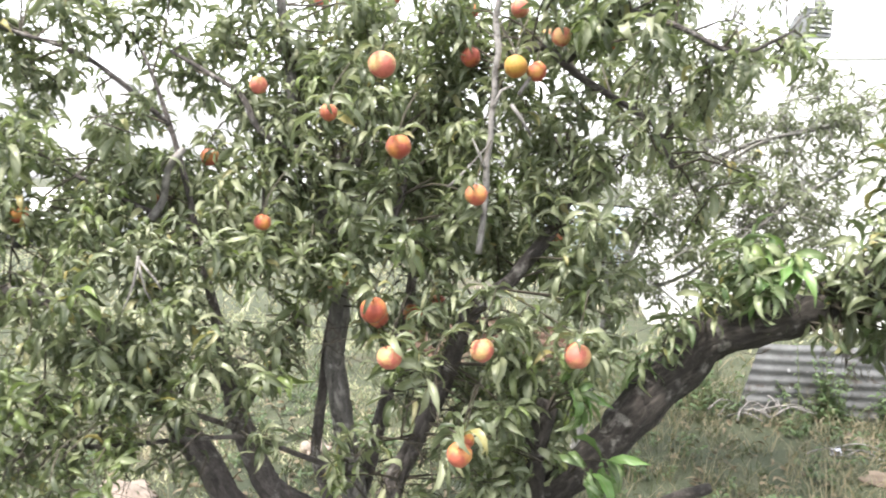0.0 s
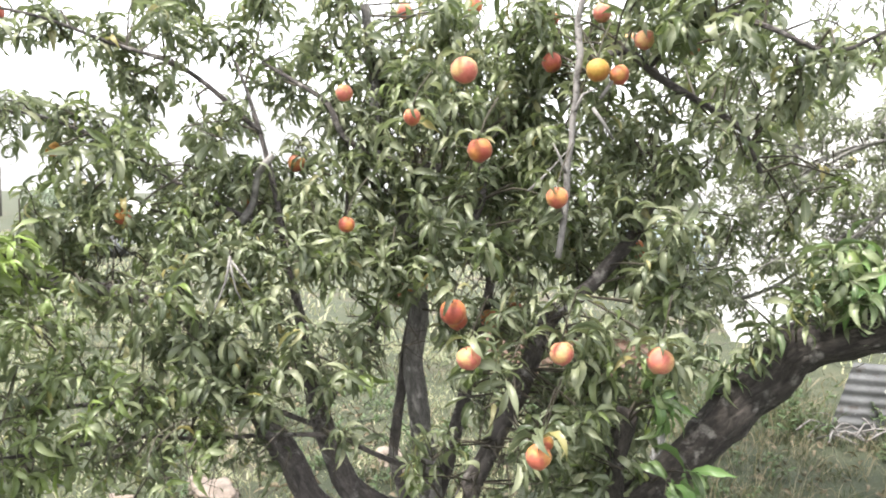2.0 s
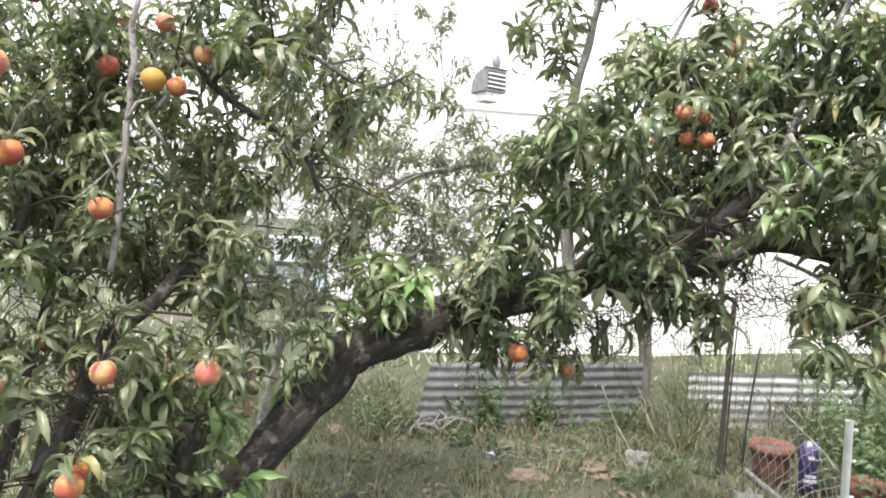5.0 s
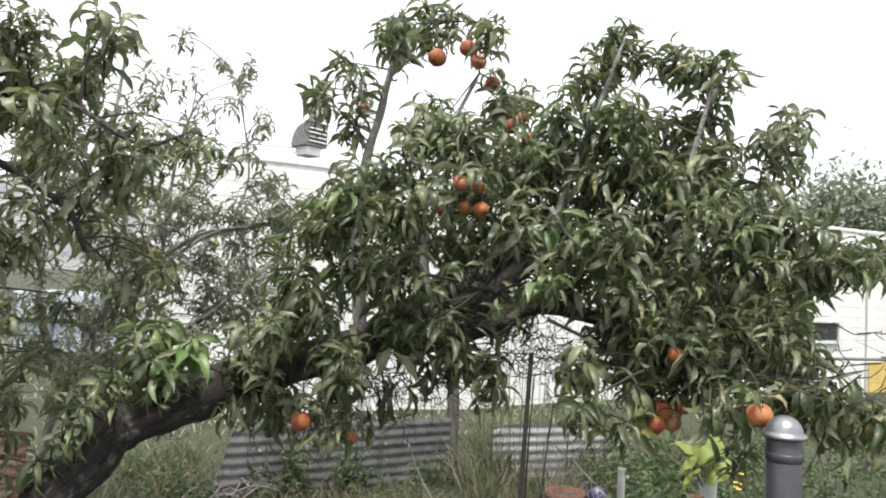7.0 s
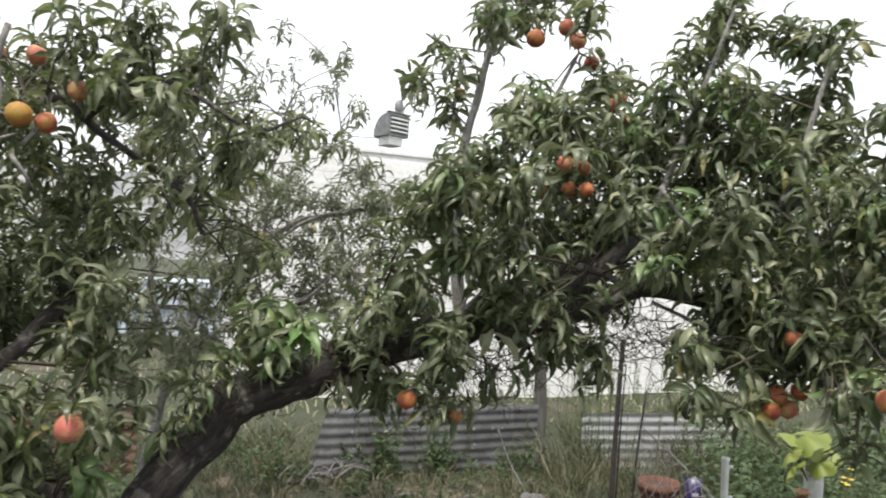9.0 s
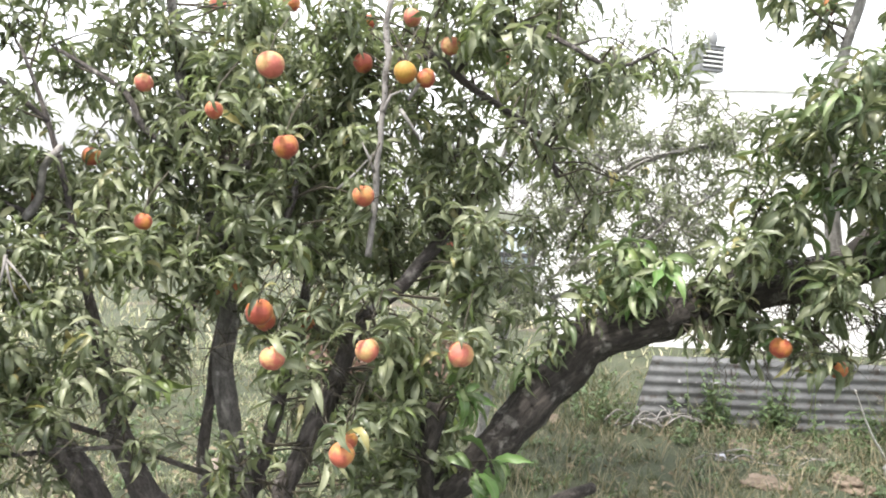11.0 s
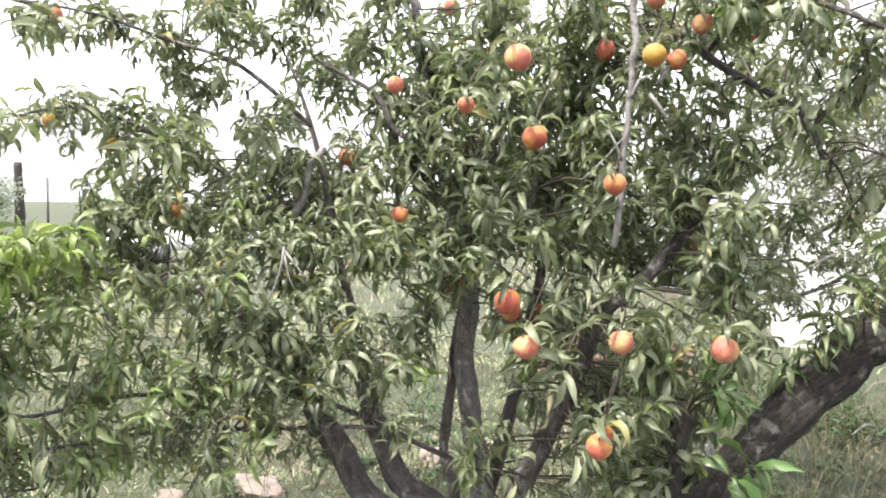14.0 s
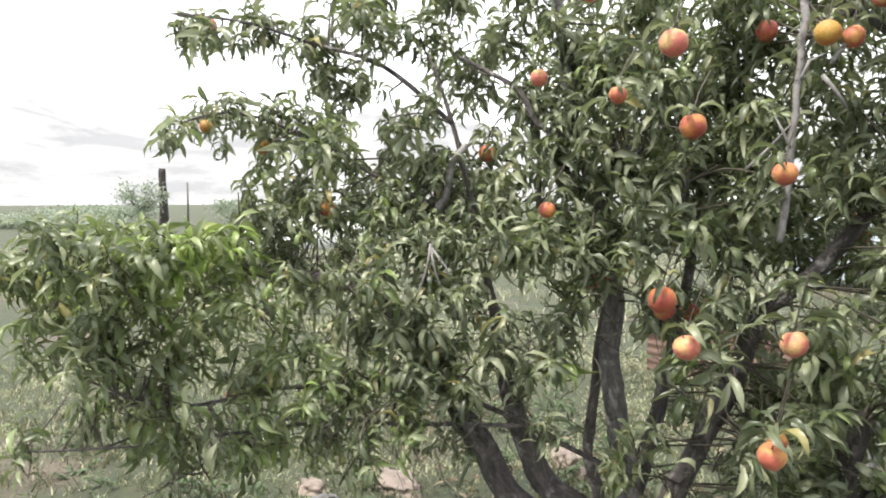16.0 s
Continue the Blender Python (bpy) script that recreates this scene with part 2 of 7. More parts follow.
M_ROCK_GREY = rough_material("grey_rock", (0.085, 0.085, 0.085), (0.19, 0.185, 0.18), 9, 0.9, 0.8, 60)
M_CLAY = rough_material("terracotta", (0.10, 0.04, 0.025), (0.165, 0.072, 0.048), 9, 0.85, 0.3, 70)
M_CONCRETE = rough_material("concrete", (0.11, 0.105, 0.10), (0.22, 0.215, 0.205), 8, 0.9, 0.5, 80)
M_PVC = rough_material("white_plastic", (0.70, 0.71, 0.70), (0.82, 0.82, 0.81), 6, 0.4, 0.05, 40)
M_BOLLARD = rough_material("grey_painted_steel", (0.05, 0.052, 0.06), (0.09, 0.093, 0.103), 7, 0.42, 0.12, 60, 0.35)
M_CAP = rough_material("cast_aluminium", (0.2, 0.21, 0.22), (0.4, 0.41, 0.42), 9, 0.38, 0.15, 60, 0.8)
M_BAG = rough_material("violet_plastic", (0.022, 0.016, 0.07), (0.05, 0.036, 0.13), 7, 0.35, 0.3, 30)
M_PALE = rough_material("pale_print", (0.34, 0.34, 0.40), (0.48, 0.48, 0.53), 8, 0.5, 0.1, 40)
M_GREY_METAL = rough_material("galvanised_metal", (0.17, 0.175, 0.18), (0.28, 0.285, 0.29), 5, 0.5, 0.1, 40, 0.5)
M_SOIL = rough_material("potting_soil", (0.035, 0.026, 0.02), (0.085, 0.065, 0.05), 20, 0.95, 0.9, 90)
M_BLACK = rough_material("black_and_shade", (0.012, 0.012, 0.013), (0.03, 0.03, 0.03), 5, 0.5, 0.1, 40)


def plain_glass(name, colour):
    m, n, l, p = material(name)
    p.inputs["Base Color"].default_value = (*colour, 1)
    p.inputs["Roughness"].default_value = 0.06
    p.inputs["Specular IOR Level"].default_value = 0.8
    return m


M_GLASS = plain_glass("window_glass", (0.03, 0.035, 0.04))


# ---- mesh helpers ----
def mesh_from(name, bm, mat, smooth=True):
    me = bpy.data.meshes.new(name)
    bm.normal_update()
    bm.to_mesh(me)
    bm.free()
    me.materials.append(mat)
    me.shade_smooth() if smooth else me.shade_flat()
    return me


def thing(name, place=(0, 0, 0), turn=0.0, label="", category="", group="", kind=""):
    """An empty at the base of a thing, to hold its parts."""
    ob = new(name)
    ob.empty_display_size = 0.1
    ob.matrix_basis = pose(*place, 0, 0, turn)
    return tagged(ob, label, category, group, kind)


def part(name, bm, mat, parent, label="", smooth=True, kind=""):
    ob = new(name, mesh_from(name, bm, mat, smooth))
    ob.parent = parent
    return tagged(ob, label, kind=kind)


def solid(name, bm, mat, label, category, group="", kind="", place=(0, 0, 0), turn=0.0, smooth=True):
    ob = new(name, mesh_from(name, bm, mat, smooth))
    ob.matrix_basis = pose(*place, 0, 0, turn)
    return tagged(ob, label, category, group, kind)


def add_box(bm, size, centre, rot=None, bevel=0.0):
    m = Matrix.Translation(centre) @ (rot or Matrix()) @ Matrix.Diagonal((*size, 1))
    made = bmesh.ops.create_cube(bm, size=1.0, matrix=m)["verts"]
    if bevel:
        edges = list({e for v in made for e in v.link_edges})
        bmesh.ops.bevel(bm, geom=edges, offset=bevel, segments=2, affect="EDGES", profile=0.6)
    return bm


def box(size, centre=(0, 0, 0), bevel=0.0, rot=None):
    return add_box(bmesh.new(), size, centre, rot, bevel)


def add_tube(bm, points, radii, sides=8, wobble=0.0, seed=0.0, caps=True):
    """A tapered tube along points, with uneven girth."""
    pts = [Vector(p) for p in points]
    rings, side = [], Vector((1, 0, 0))
    for i, p in enumerate(pts):
        ahead = (pts[min(i + 1, len(pts) - 1)] - pts[max(i - 1, 0)]).normalized()
        side = side - ahead * side.dot(ahead)
        if side.length < 1e-4:
            side = ahead.orthogonal()
        side.normalize()
        up = ahead.cross(side)
        ring = []
        for k in range(sides):
            a = 2 * math.pi * k / sides
            way = side * math.cos(a) + up * math.sin(a)
            r = radii[i]
            if wobble:
                r *= 1 + wobble * noise.noise((p + way * r) * 9 + Vector((seed, 0, 0))) + 0.5 * wobble * noise.noise((p + way * r) * Vector((30, 30, 14)).x + Vector((0, seed, 0)))
            ring.append(bm.verts.new(p + way * r))
        rings.append(ring)
    for a, b in zip(rings, rings[1:]):
        for k in range(sides):
            bm.faces.new((a[k], a[(k + 1) % sides], b[(k + 1) % sides], b[k]))
    if caps:
        bm.faces.new(rings[0][::-1])
        bm.faces.new(rings[-1])
    return bm


def lathe(profile, sides=32):
    """A solid of revolution from (radius, height) pairs."""
    bm = bmesh.new()
    rings = [[bm.verts.new((r * math.cos(2 * math.pi * k / sides), r * math.sin(2 * math.pi * k / sides), z)) for k in range(sides)] for r, z in profile]
    for a, b in zip(rings, rings[1:]):
        for k in range(sides):
            bm.faces.new((a[k], a[(k + 1) % sides], b[(k + 1) % sides], b[k]))
    bm.faces.new(rings[0][::-1])
    bm.faces.new(rings[-1])
    return bm


def smooth_line(points, step=0.04):
    """A Catmull-Rom curve through points."""
    p = [Vector(q) for q in points]
    p = [2 * p[0] - p[1]] + p + [2 * p[-1] - p[-2]]
    out = []
    for a, b, c, d in zip(p, p[1:], p[2:], p[3:]):
        n = max(1, int((c - b).length / step))
        for i in range(n):
            t = i / n
            out.append(0.5 * (2 * b + (c - a) * t + (2 * a - 5 * b + 4 * c - d) * t * t + (3 * b - a - 3 * c + d) * t**3))
    return out + [p[-2]]


def blob(radius, squash=(1, 1, 1), rough=0.25, seed=0.0, level=3, freq=1.6):
    """A lumpy stone."""
    bm = bmesh.new()
    bmesh.ops.create_icosphere(bm, subdivisions=level, radius=1.0)
    for v in bm.verts:
        q = v.co.copy()
        k = 1 + rough * noise.noise(q * freq + Vector((seed, seed * 2, 0))) + rough * 0.4 * noise.noise(q * freq * 3 + Vector((0, seed, 0)))
        v.co = Vector((q.x * squash[0], q.y * squash[1], q.z * squash[2])) * k * radius
    return bm


GROUND = -0.08


# ---- ground ----
def lie(x, y):
    """The height of the ground."""
    near = math.exp(-((x * x + y * y) / 900.0))
    return GROUND + near * (0.05 * noise.noise(Vector((x * 0.5, y * 0.5, 0))) + 0.02 * noise.noise(Vector((x * 2.1, y * 2.1, 3))))


def build_ground():
    ticks = sorted({round(s * v, 3) for s in (-1, 1) for v in [i * 0.25 for i in range(41)] + [10 * 1.25**i for i in range(1, 27)]})
    bm = bmesh.new()
    grid = [[bm.verts.new((x, y + 4, lie(x, y + 4))) for x in ticks] for y in ticks]
    for a, b in zip(grid, grid[1:]):
        for i in range(len(ticks) - 1):
            bm.faces.new((a[i], a[i + 1], b[i + 1], b[i]))
    return solid("ground", bm, M_GROUND, "dry yard ground of bare soil and worn grass", "ground", kind="structure")


build_ground()


# ---- peach trees ----
def leaf_shape(curl, fold, wave, sway, width=(0.014, 0.060, 0.098, 0.116, 0.116, 0.096, 0.056), lift=0.5, tail=1.0, twist=0.0):
    """A folded, arching lance-shaped leaf of length 1 along x: points, faces, and each point's distance from the rib."""
    n = len(width)
    pts, rib, a, x, z, y = [], [], lift, 0.0, 0.0, 0.0
    for i in range(n):
        w = width[i]
        rise = w * fold
        jig = wave * (0.016 if i % 2 else -0.013)
        tc, ts = math.cos(twist * i / n), math.sin(twist * i / n)
        pts += [(x, y + w * tc - rise * ts, z + rise * tc + w * ts + jig), (x, y, z), (x, y - w * tc - rise * ts, z + rise * tc - w * ts - jig)]
        rib += [1, 0, 1]
        a -= curl * (0.5 + 1.0 * i / n) / n
        step = tail / n if i == n - 1 else 1 / n
        x, z, y = x + math.cos(a) * step, z + math.sin(a) * step, y + sway * i / n / n
    pts.append((x, y, z))
    rib.append(1)
    faces = []
    for i in range(n - 1):
        b = 3 * i
        faces += [(b, b + 1, b + 4, b + 3), (b + 1, b + 2, b + 5, b + 4)]
    b = 3 * (n - 1)
    faces += [(b, b + 1, b + 3), (b + 1, b + 2, b + 3)]
    return np.array(pts), faces, np.array(rib, float)


LEAF_SHAPES = [leaf_shape(c, f, w, s, tail=1.3, twist=k) for c, f, w, s, k in ((1.4, 0.55, 0.7, 0.3, 0.5), (2.1, 0.6, 0.9, -0.5, -0.7), (2.8, 0.7, 1.1, 0.6, 0.9), (1.9, 0.45, 1.4, -0.8, 0.6), (3.6, 0.65, 0.9, 0.4, -1.0))]
LEAF_SHAPES += [leaf_shape(c, f, 0.2, s, (0.045, 0.115)) for c, f, s in ((1.2, 0.4, 0.1), (2.0, 0.5, -0.2))]  # 5, 6: far leaves
LEAF_SHAPES += [leaf_shape(c, f, 0.3, s, (0.02, 0.115, 0.09)) for c, f, s in ((1.3, 0.5, 0.1), (2.2, 0.6, -0.2))]  # 7, 8: weeds
LEAF_SHAPES += [leaf_shape(c, f, w, s, tail=1.3, twist=k) for c, f, w, s, k in ((1.0, 0.7, 1.2, 0.9, 1.3), (2.4, 0.8, 1.0, -1.0, 1.5), (3.1, 0.5, 1.5, 0.9, -1.4), (1.7, 0.9, 0.8, -0.6, -1.8), (4.2, 0.7, 1.0, 0.5, 0.8), (2.6, 0.35, 1.6, -0.2, 0.3))]  # 9 to 14
CURLS = (0, 1, 2, 3, 4, 9, 10, 11, 12, 13, 14)


def leaf_mesh(name, rows, mat):
    """Joins many leaves into one mesh. rows: shape number, 3 x 4 matrix, youth."""
    co, loops, starts, totals, rib, young = [], [], [], [], [], []
    base = at = 0
    for kind, m, y in rows:
        p, faces, r = LEAF_SHAPES[kind]
        co.append(p @ m[:, :3].T + m[:, 3])
        rib.append(r)
        young.append(np.full(len(p), y))
        for f in faces:
            loops.extend([base + i for i in f])
            starts.append(at)
            totals.append(len(f))
            at += len(f)
        base += len(p)
    me = bpy.data.meshes.new(name)
    me.vertices.add(base)
    me.vertices.foreach_set("co", np.concatenate(co).astype(np.float32).ravel())
    me.loops.add(at)
    me.loops.foreach_set("vertex_index", np.array(loops, np.int32))
    me.polygons.add(len(starts))
    me.polygons.foreach_set("loop_start", np.array(starts, np.int32))
    me.polygons.foreach_set("loop_total", np.array(totals, np.int32))
    me.update(calc_edges=True)
    for key, data in (("rib", rib), ("young", young)):
        me.attributes.new(key, "FLOAT", "POINT").data.foreach_set("value", np.concatenate(data).astype(np.float32))
    me.materials.append(mat)
    me.shade_smooth()
    return me


def leaf_frame(place, way, length, up, breadth=1.0):
    """A leaf's matrix: it points along way, with its upper face towards up."""
    x = way / (np.linalg.norm(way) + 1e-9)
    y = np.cross(up, x)
    y = y / (np.linalg.norm(y) + 1e-9)
    z = np.cross(x, y)
    return np.column_stack((x * length, y * length * breadth, z * length, place))


def tree(label, mats=(M_BARK, M_LEAF), leaf=0.1, seed=1, shoots=8.6):
    return {"shoots": shoots, "label": label, "limbs": [], "clumps": [], "bare": [], "clear": [], "mats": mats, "leaf": leaf, "seed": seed}


def limb(owner, points, thick, thin, wood="bark"):
    owner["limbs"].append((points, thick, thin, wood))


def grow(owner, clumps, youth=0.06, scale=1.0, hang=0.0):
    """Bunches of leafy shoots: centre x, y, z, radius, fullness."""
    owner["clumps"].extend((c, youth, scale, hang) for c in clumps)


def bark_tube(points, radii, sides, rough, seed):
    """A limb with ridges that run along it; each point keeps its place on the bark for the grain."""
    bm = add_tube(bmesh.new(), points, radii, sides, rough, seed)
    lay = bm.verts.layers.float_vector.new("grain")
    bm.verts.ensure_lookup_table()
    run = 0.0
    for i, p in enumerate(points):
        run += (points[i] - points[i - 1]).length if i else 0
        for k in range(sides):
            a = 2 * math.pi * k / sides
            v = bm.verts[i * sides + k]
            g = Vector((math.cos(a) * radii[i], math.sin(a) * radii[i], run * 0.3 + seed * 3.1))
            v[lay] = g
            ridge = 1 + rough * (0.9 * noise.noise(g * 38) + 0.5 * noise.noise(g * 90))
            v.co = p + (v.co - p) * ridge
    return bm


NEAR_LEAVES = 300
FRUIT = []
OPEN_SIDE = np.array((0.4, 0.4, 1.5))  # fruit hang clear on the open side of the trees


def build_tree(owner):
    rng = np.random.RandomState(owner["seed"])
    root = thing("peach_tree", (owner["limbs"][0][0][0][0], owner["limbs"][0][0][0][1], GROUND), 0, owner["label"], "tree")
    home = Matrix.Translation(-root.matrix_basis.translation)
    bark, foliage = owner["mats"]
    spine, girth = [], []
    for i, (points, thick, thin, wood) in enumerate(owner["limbs"]):
        dead = wood == "dead"
        line = smooth_line(points)
        n = len(line)
        if isinstance(thick, tuple):
            radii = [float(r) for r in np.interp(np.linspace(0, 1, n), np.linspace(0, 1, len(thick)), thick)]
            thick = max(thick)
        else:
            radii = [thick + (thin - thick) * (k / max(1, n - 1)) ** 0.8 for k in range(n)]
        if points[0][2] < 0:
            radii = [r * (1 + 0.35 * math.exp(-k / 3)) for k, r in enumerate(radii)]
        if thin < 0.008:
            radii[-1] *= 0.5
        knobby = [p + (0.4 if dead else 0.25) * radii[k] * Vector((noise.noise(p * 7), noise.noise(p * 7 + Vector((9, 0, 0))), noise.noise(p * 7 + Vector((0, 9, 0))))) for k, p in enumerate(line)]
        bm = bark_tube([home @ p for p in knobby], radii, 40 if thick > 0.09 else 22 if thick > 0.03 else 10, 0.2 if thick > 0.06 else 0.14 if thick > 0.02 else 0.10, i)
        mat = {"dead": M_DEAD, "grey": M_BARK_GREY, "pale": M_BARK_SKYGLOW, "bark": bark}[wood]
        part("trunk" if i == 0 else "limb", bm, mat, root, "pale dead wood" if dead else "")
        if not dead:
            spine += [np.array(p) for p in line]
            girth += radii
    spine, girth = np.array(spine), np.array(girth)
    leaves, twigs = [], bmesh.new()
    up = np.array((0, 0, 1.0))
    for (cx, cy, cz, r, full), youth, scale, hang in owner["clumps"]:
        c = np.array((cx, cy, cz))
        gap = np.linalg.norm((spine - c) * (1, 1, 1), axis=1) + 0.6 * np.maximum(0, spine[:, 2] - c[2]) + rng.uniform(0, 0.22, len(spine))
        root_at = spine[int(np.argmin(gap))]
        reach = c - root_at
        if np.linalg.norm(reach) > 0.05:
            mid = root_at + reach * 0.5 + (0, 0, 0.03 * np.linalg.norm(reach)) + rng.normal(0, 0.02, 3)
            line = smooth_line([root_at, mid, c], 0.06)
            add_tube(twigs, [home @ p for p in line], [0.0042 - 0.0024 * k / len(line) for k in range(len(line))], 5, 0, 0, False)
        out = reach / (np.linalg.norm(reach) + 1e-6)
        shoots = max(2, int(round(owner["shoots"] * full * (r / 0.115) ** 2)))
        for _ in range(shoots):
            v = rng.normal(0, 1, 3)
            v *= rng.uniform(0.2, 1.0) ** 0.5 / np.linalg.norm(v)
            tip = c + v * (r, r * 1.5, r * 0.95)
            way = v * 0.6 + out * 0.4 + rng.normal(0, 0.28, 3) + (0, -0.3, 0.5 - hang)
            way /= np.linalg.norm(way)
            size = rng.uniform(0.08, 0.17)
            foot = tip - way * size
            stem = [foot, foot + way * size * 0.5 + (0, 0, 0.015), tip]
            near = c + (foot - c) * 0.3
            add_tube(twigs, [home @ Vector(p) for p in (near, *stem)], [0.0024, 0.0022, 0.0018, 0.0011], 4, 0, 0, False)
            count = int(rng.randint(10, 17)) if hang < 0.8 else int(rng.randint(3, 6))
            spin = rng.uniform(0, 6.28)
            side = np.cross(way, (0.3, 0.2, 1.0))
            side /= np.linalg.norm(side)
            other = np.cross(way, side)
            sag = hang + 0.7 * rng.uniform(0.0, 1.0) ** 2
            fresh = youth + (0.25 if rng.uniform() < 0.12 else 0)
            size_here = rng.uniform(0.8, 1.15)
            for k in range(count):
                f = ((k + 0.5) / count) ** 0.75
                a = spin + 2.4 * k + rng.normal(0, 0.25)
                radial = side * math.cos(a) + other * math.sin(a)
                w = radial * (1.0 - 0.45 * f**3) + way * (0.1 + 0.6 * f**2) + (0, 0, -0.1 - 0.6 * sag - 0.25 * (1 - f) - 0.5 * rng.uniform() ** 3 - 1.4 * max(0, hang - 0.5)) + rng.normal(0, 0.2, 3)
                at = foot + (tip - foot) * (0.05 + 0.95 * f)
                length = scale * owner["leaf"] * size_here * rng.uniform(0.72, 1.22) * (1 - 0.5 * max(0, f - 0.8) * 5 * rng.uniform(0.3, 1))
                tilt = up + way * 0.6 + rng.normal(0, 0.38, 3)
                leaves.append((int(rng.choice(CURLS)), leaf_frame(at, w, length, tilt, rng.uniform(0.7, 1.06)), min(1.0, fresh * rng.uniform(0.3, 1.6) + 0.3 * max(0, f - 0.82) * 5 * rng.uniform(0, 1))))
    for x, y, z, d in FRUIT:
        if np.linalg.norm(spine - (x, y, z), axis=1).min() > 0.75:
            continue
        top, spin = np.array((x, y, z + 0.56 * d)), rng.uniform(0, 6.28)
        for k in range(int(rng.randint(5, 10))):
            a = spin + 2.4 * k
            w = np.array((math.cos(a), math.sin(a), rng.uniform(-0.2, 0.4)))
            if w[:2] @ (OPEN_SIDE - top)[:2] > 0.25 * np.linalg.norm((OPEN_SIDE - top)[:2]) and k % 3 == 0:
                continue
            leaves.append((int(rng.choice((1, 2, 2, 4))), leaf_frame(top + (0, 0, rng.uniform(0, 0.02)) + 0.012 * w, w, owner["leaf"] * rng.uniform(0.75, 1.25), up + rng.normal(0, 0.3, 3), 0.85), 0.05))
        add_tube(twigs, [home @ Vector(q) for q in (top, top + (0.01, 0.02, 0.05), top + (0.03, 0.1, 0.12))], [0.002, 0.002, 0.0025], 4, 0, 0, False)
    bases, keep = np.array([m[:, 3] + 0.5 * m[:, 0] for _, m, _ in leaves]), np.ones(len(leaves), bool)
    for x, y, z, d in FRUIT:
        out = OPEN_SIDE - (x, y, z)
        out /= np.linalg.norm(out)
        bare = 1.15 if x < -1.3 else rng.uniform(0.35, 0.85) if x < 0.75 else 0.75 if z > 1.7 else 1.2
        for reach, gap in ((0.0, 0.55), (0.8, 0.5), (1.7, 0.38), (2.6, 0.25)):
            keep &= np.linalg.norm(bases - (x, y, z - (0.2 * d if reach else 0)) - out * reach * d, axis=1) > gap * d * (bare if reach else 1)
    for points, thick, thin, wood in owner["limbs"]:
        if wood == "dead" and max(np.atleast_1d(thick)) > 0.0045:
            for p in smooth_line(points, 0.05):
                out = OPEN_SIDE - np.array(p)
                out /= np.linalg.norm(out)
                for reach, gap in ((0.0, 0.035), (0.06, 0.045), (0.13, 0.04)):
                    keep &= np.linalg.norm(bases - np.array(p) - out * reach, axis=1) > gap
    for line, gap in owner["clear"]:
        for p in smooth_line(line, 0.06):
            out = OPEN_SIDE - np.array(p)
            out /= np.linalg.norm(out)
            if rng.uniform() < 0.85:
                for reach in (0.0, 0.07, 0.14, 0.21, 0.28, 0.35, 0.42, 0.5, 0.58, 0.66, 0.74):
                    keep &= np.linalg.norm(bases - np.array(p) - out * reach, axis=1) > gap
    leaves = [row for row, ok in zip(leaves, keep) if ok]
    for cx, cy, cz, r, n in owner["bare"]:
        c = np.array((cx, cy, cz))
        for _ in range(n):
            a = c + rng.normal(0, r, 3) * (1, 0.6, 0.5)
            d = rng.normal(0, 1, 3) * (1, 0.7, 0.5) + (0, 0, -0.7)
            d, bend = d / np.linalg.norm(d), rng.normal(0, 0.5, 3)
            step, q, run = rng.uniform(0.025, 0.05), a, [a]
            for _ in range(5):
                d = d + 0.3 * bend + rng.normal(0, 0.22, 3)
                d /= np.linalg.norm(d)
                q = q + d * step
                run.append(q)
                if rng.uniform() < 0.28:
                    spur = q + (d + rng.normal(0, 0.9, 3)) * step * 0.8
                    add_tube(twigs, [home @ Vector(q), home @ Vector(spur)], [0.0011, 0.0006], 3, 0, 0, False)
            add_tube(twigs, [home @ Vector(q) for q in run], [0.0020, 0.0017, 0.0014, 0.0011, 0.0009, 0.0006], 4, 0, 0, False)
    part("twig", twigs, M_TWIG_PALE if foliage is M_LEAF_BACKLIT else M_TWIG, root, kind="stuff")
    off = np.array(root.matrix_basis.translation)
    leaves.sort(key=lambda row: row[1][1, 3])
    single = [] if foliage is M_LEAF_BACKLIT else leaves[:NEAR_LEAVES]
    rest = leaves[len(single):]
    for _, m, _ in rest:
        m[:, 3] -= off
    crown = new("foliage", leaf_mesh("foliage", rest, foliage))
    crown.parent = root
    tagged(crown, kind="stuff")
    shared = {k: leaf_mesh("leaf", [(k, np.eye(3, 4), 0.12)], foliage) for k in CURLS}
    for k, m, _ in single:
        ob = new("leaf", shared[k])
        ob.parent = root
        m = m.copy()
        m[:, 3] -= off
        ob.matrix_basis = Matrix([list(row) for row in m] + [[0, 0, 0, 1]])
    return root


TREE_A = tree("many-stemmed peach tree laden with ripe fruit", leaf=0.096, mats=(M_BARK_MID, M_LEAF), seed=2, shoots=9.1)
TREE_B = tree("leaning old peach tree with dark furrowed bark and fruit", leaf=0.104, mats=(M_BARK, M_LEAF_SHADED), seed=5, shoots=10)
TREE_C = tree("thin peach tree behind the others, sparse leaves", leaf=0.075, mats=(M_BARK_SKYGLOW, M_LEAF_BACKLIT), seed=9)
limb(TREE_A, [(-0.44, 2.84, -0.14), (-0.45, 2.83, 0.1), (-0.45, 2.83, 0.3), (-0.46, 2.85, 0.53), (-0.5, 2.85, 0.72), (-0.54, 2.85, 0.97), (-0.53, 2.88, 1.18), (-0.56, 2.88, 1.38), (-0.61, 2.88, 1.58), (-0.68, 2.86, 1.79), (-0.71, 2.87, 2.03), (-0.75, 2.88, 2.27)], 0.056, 0.016, "grey")
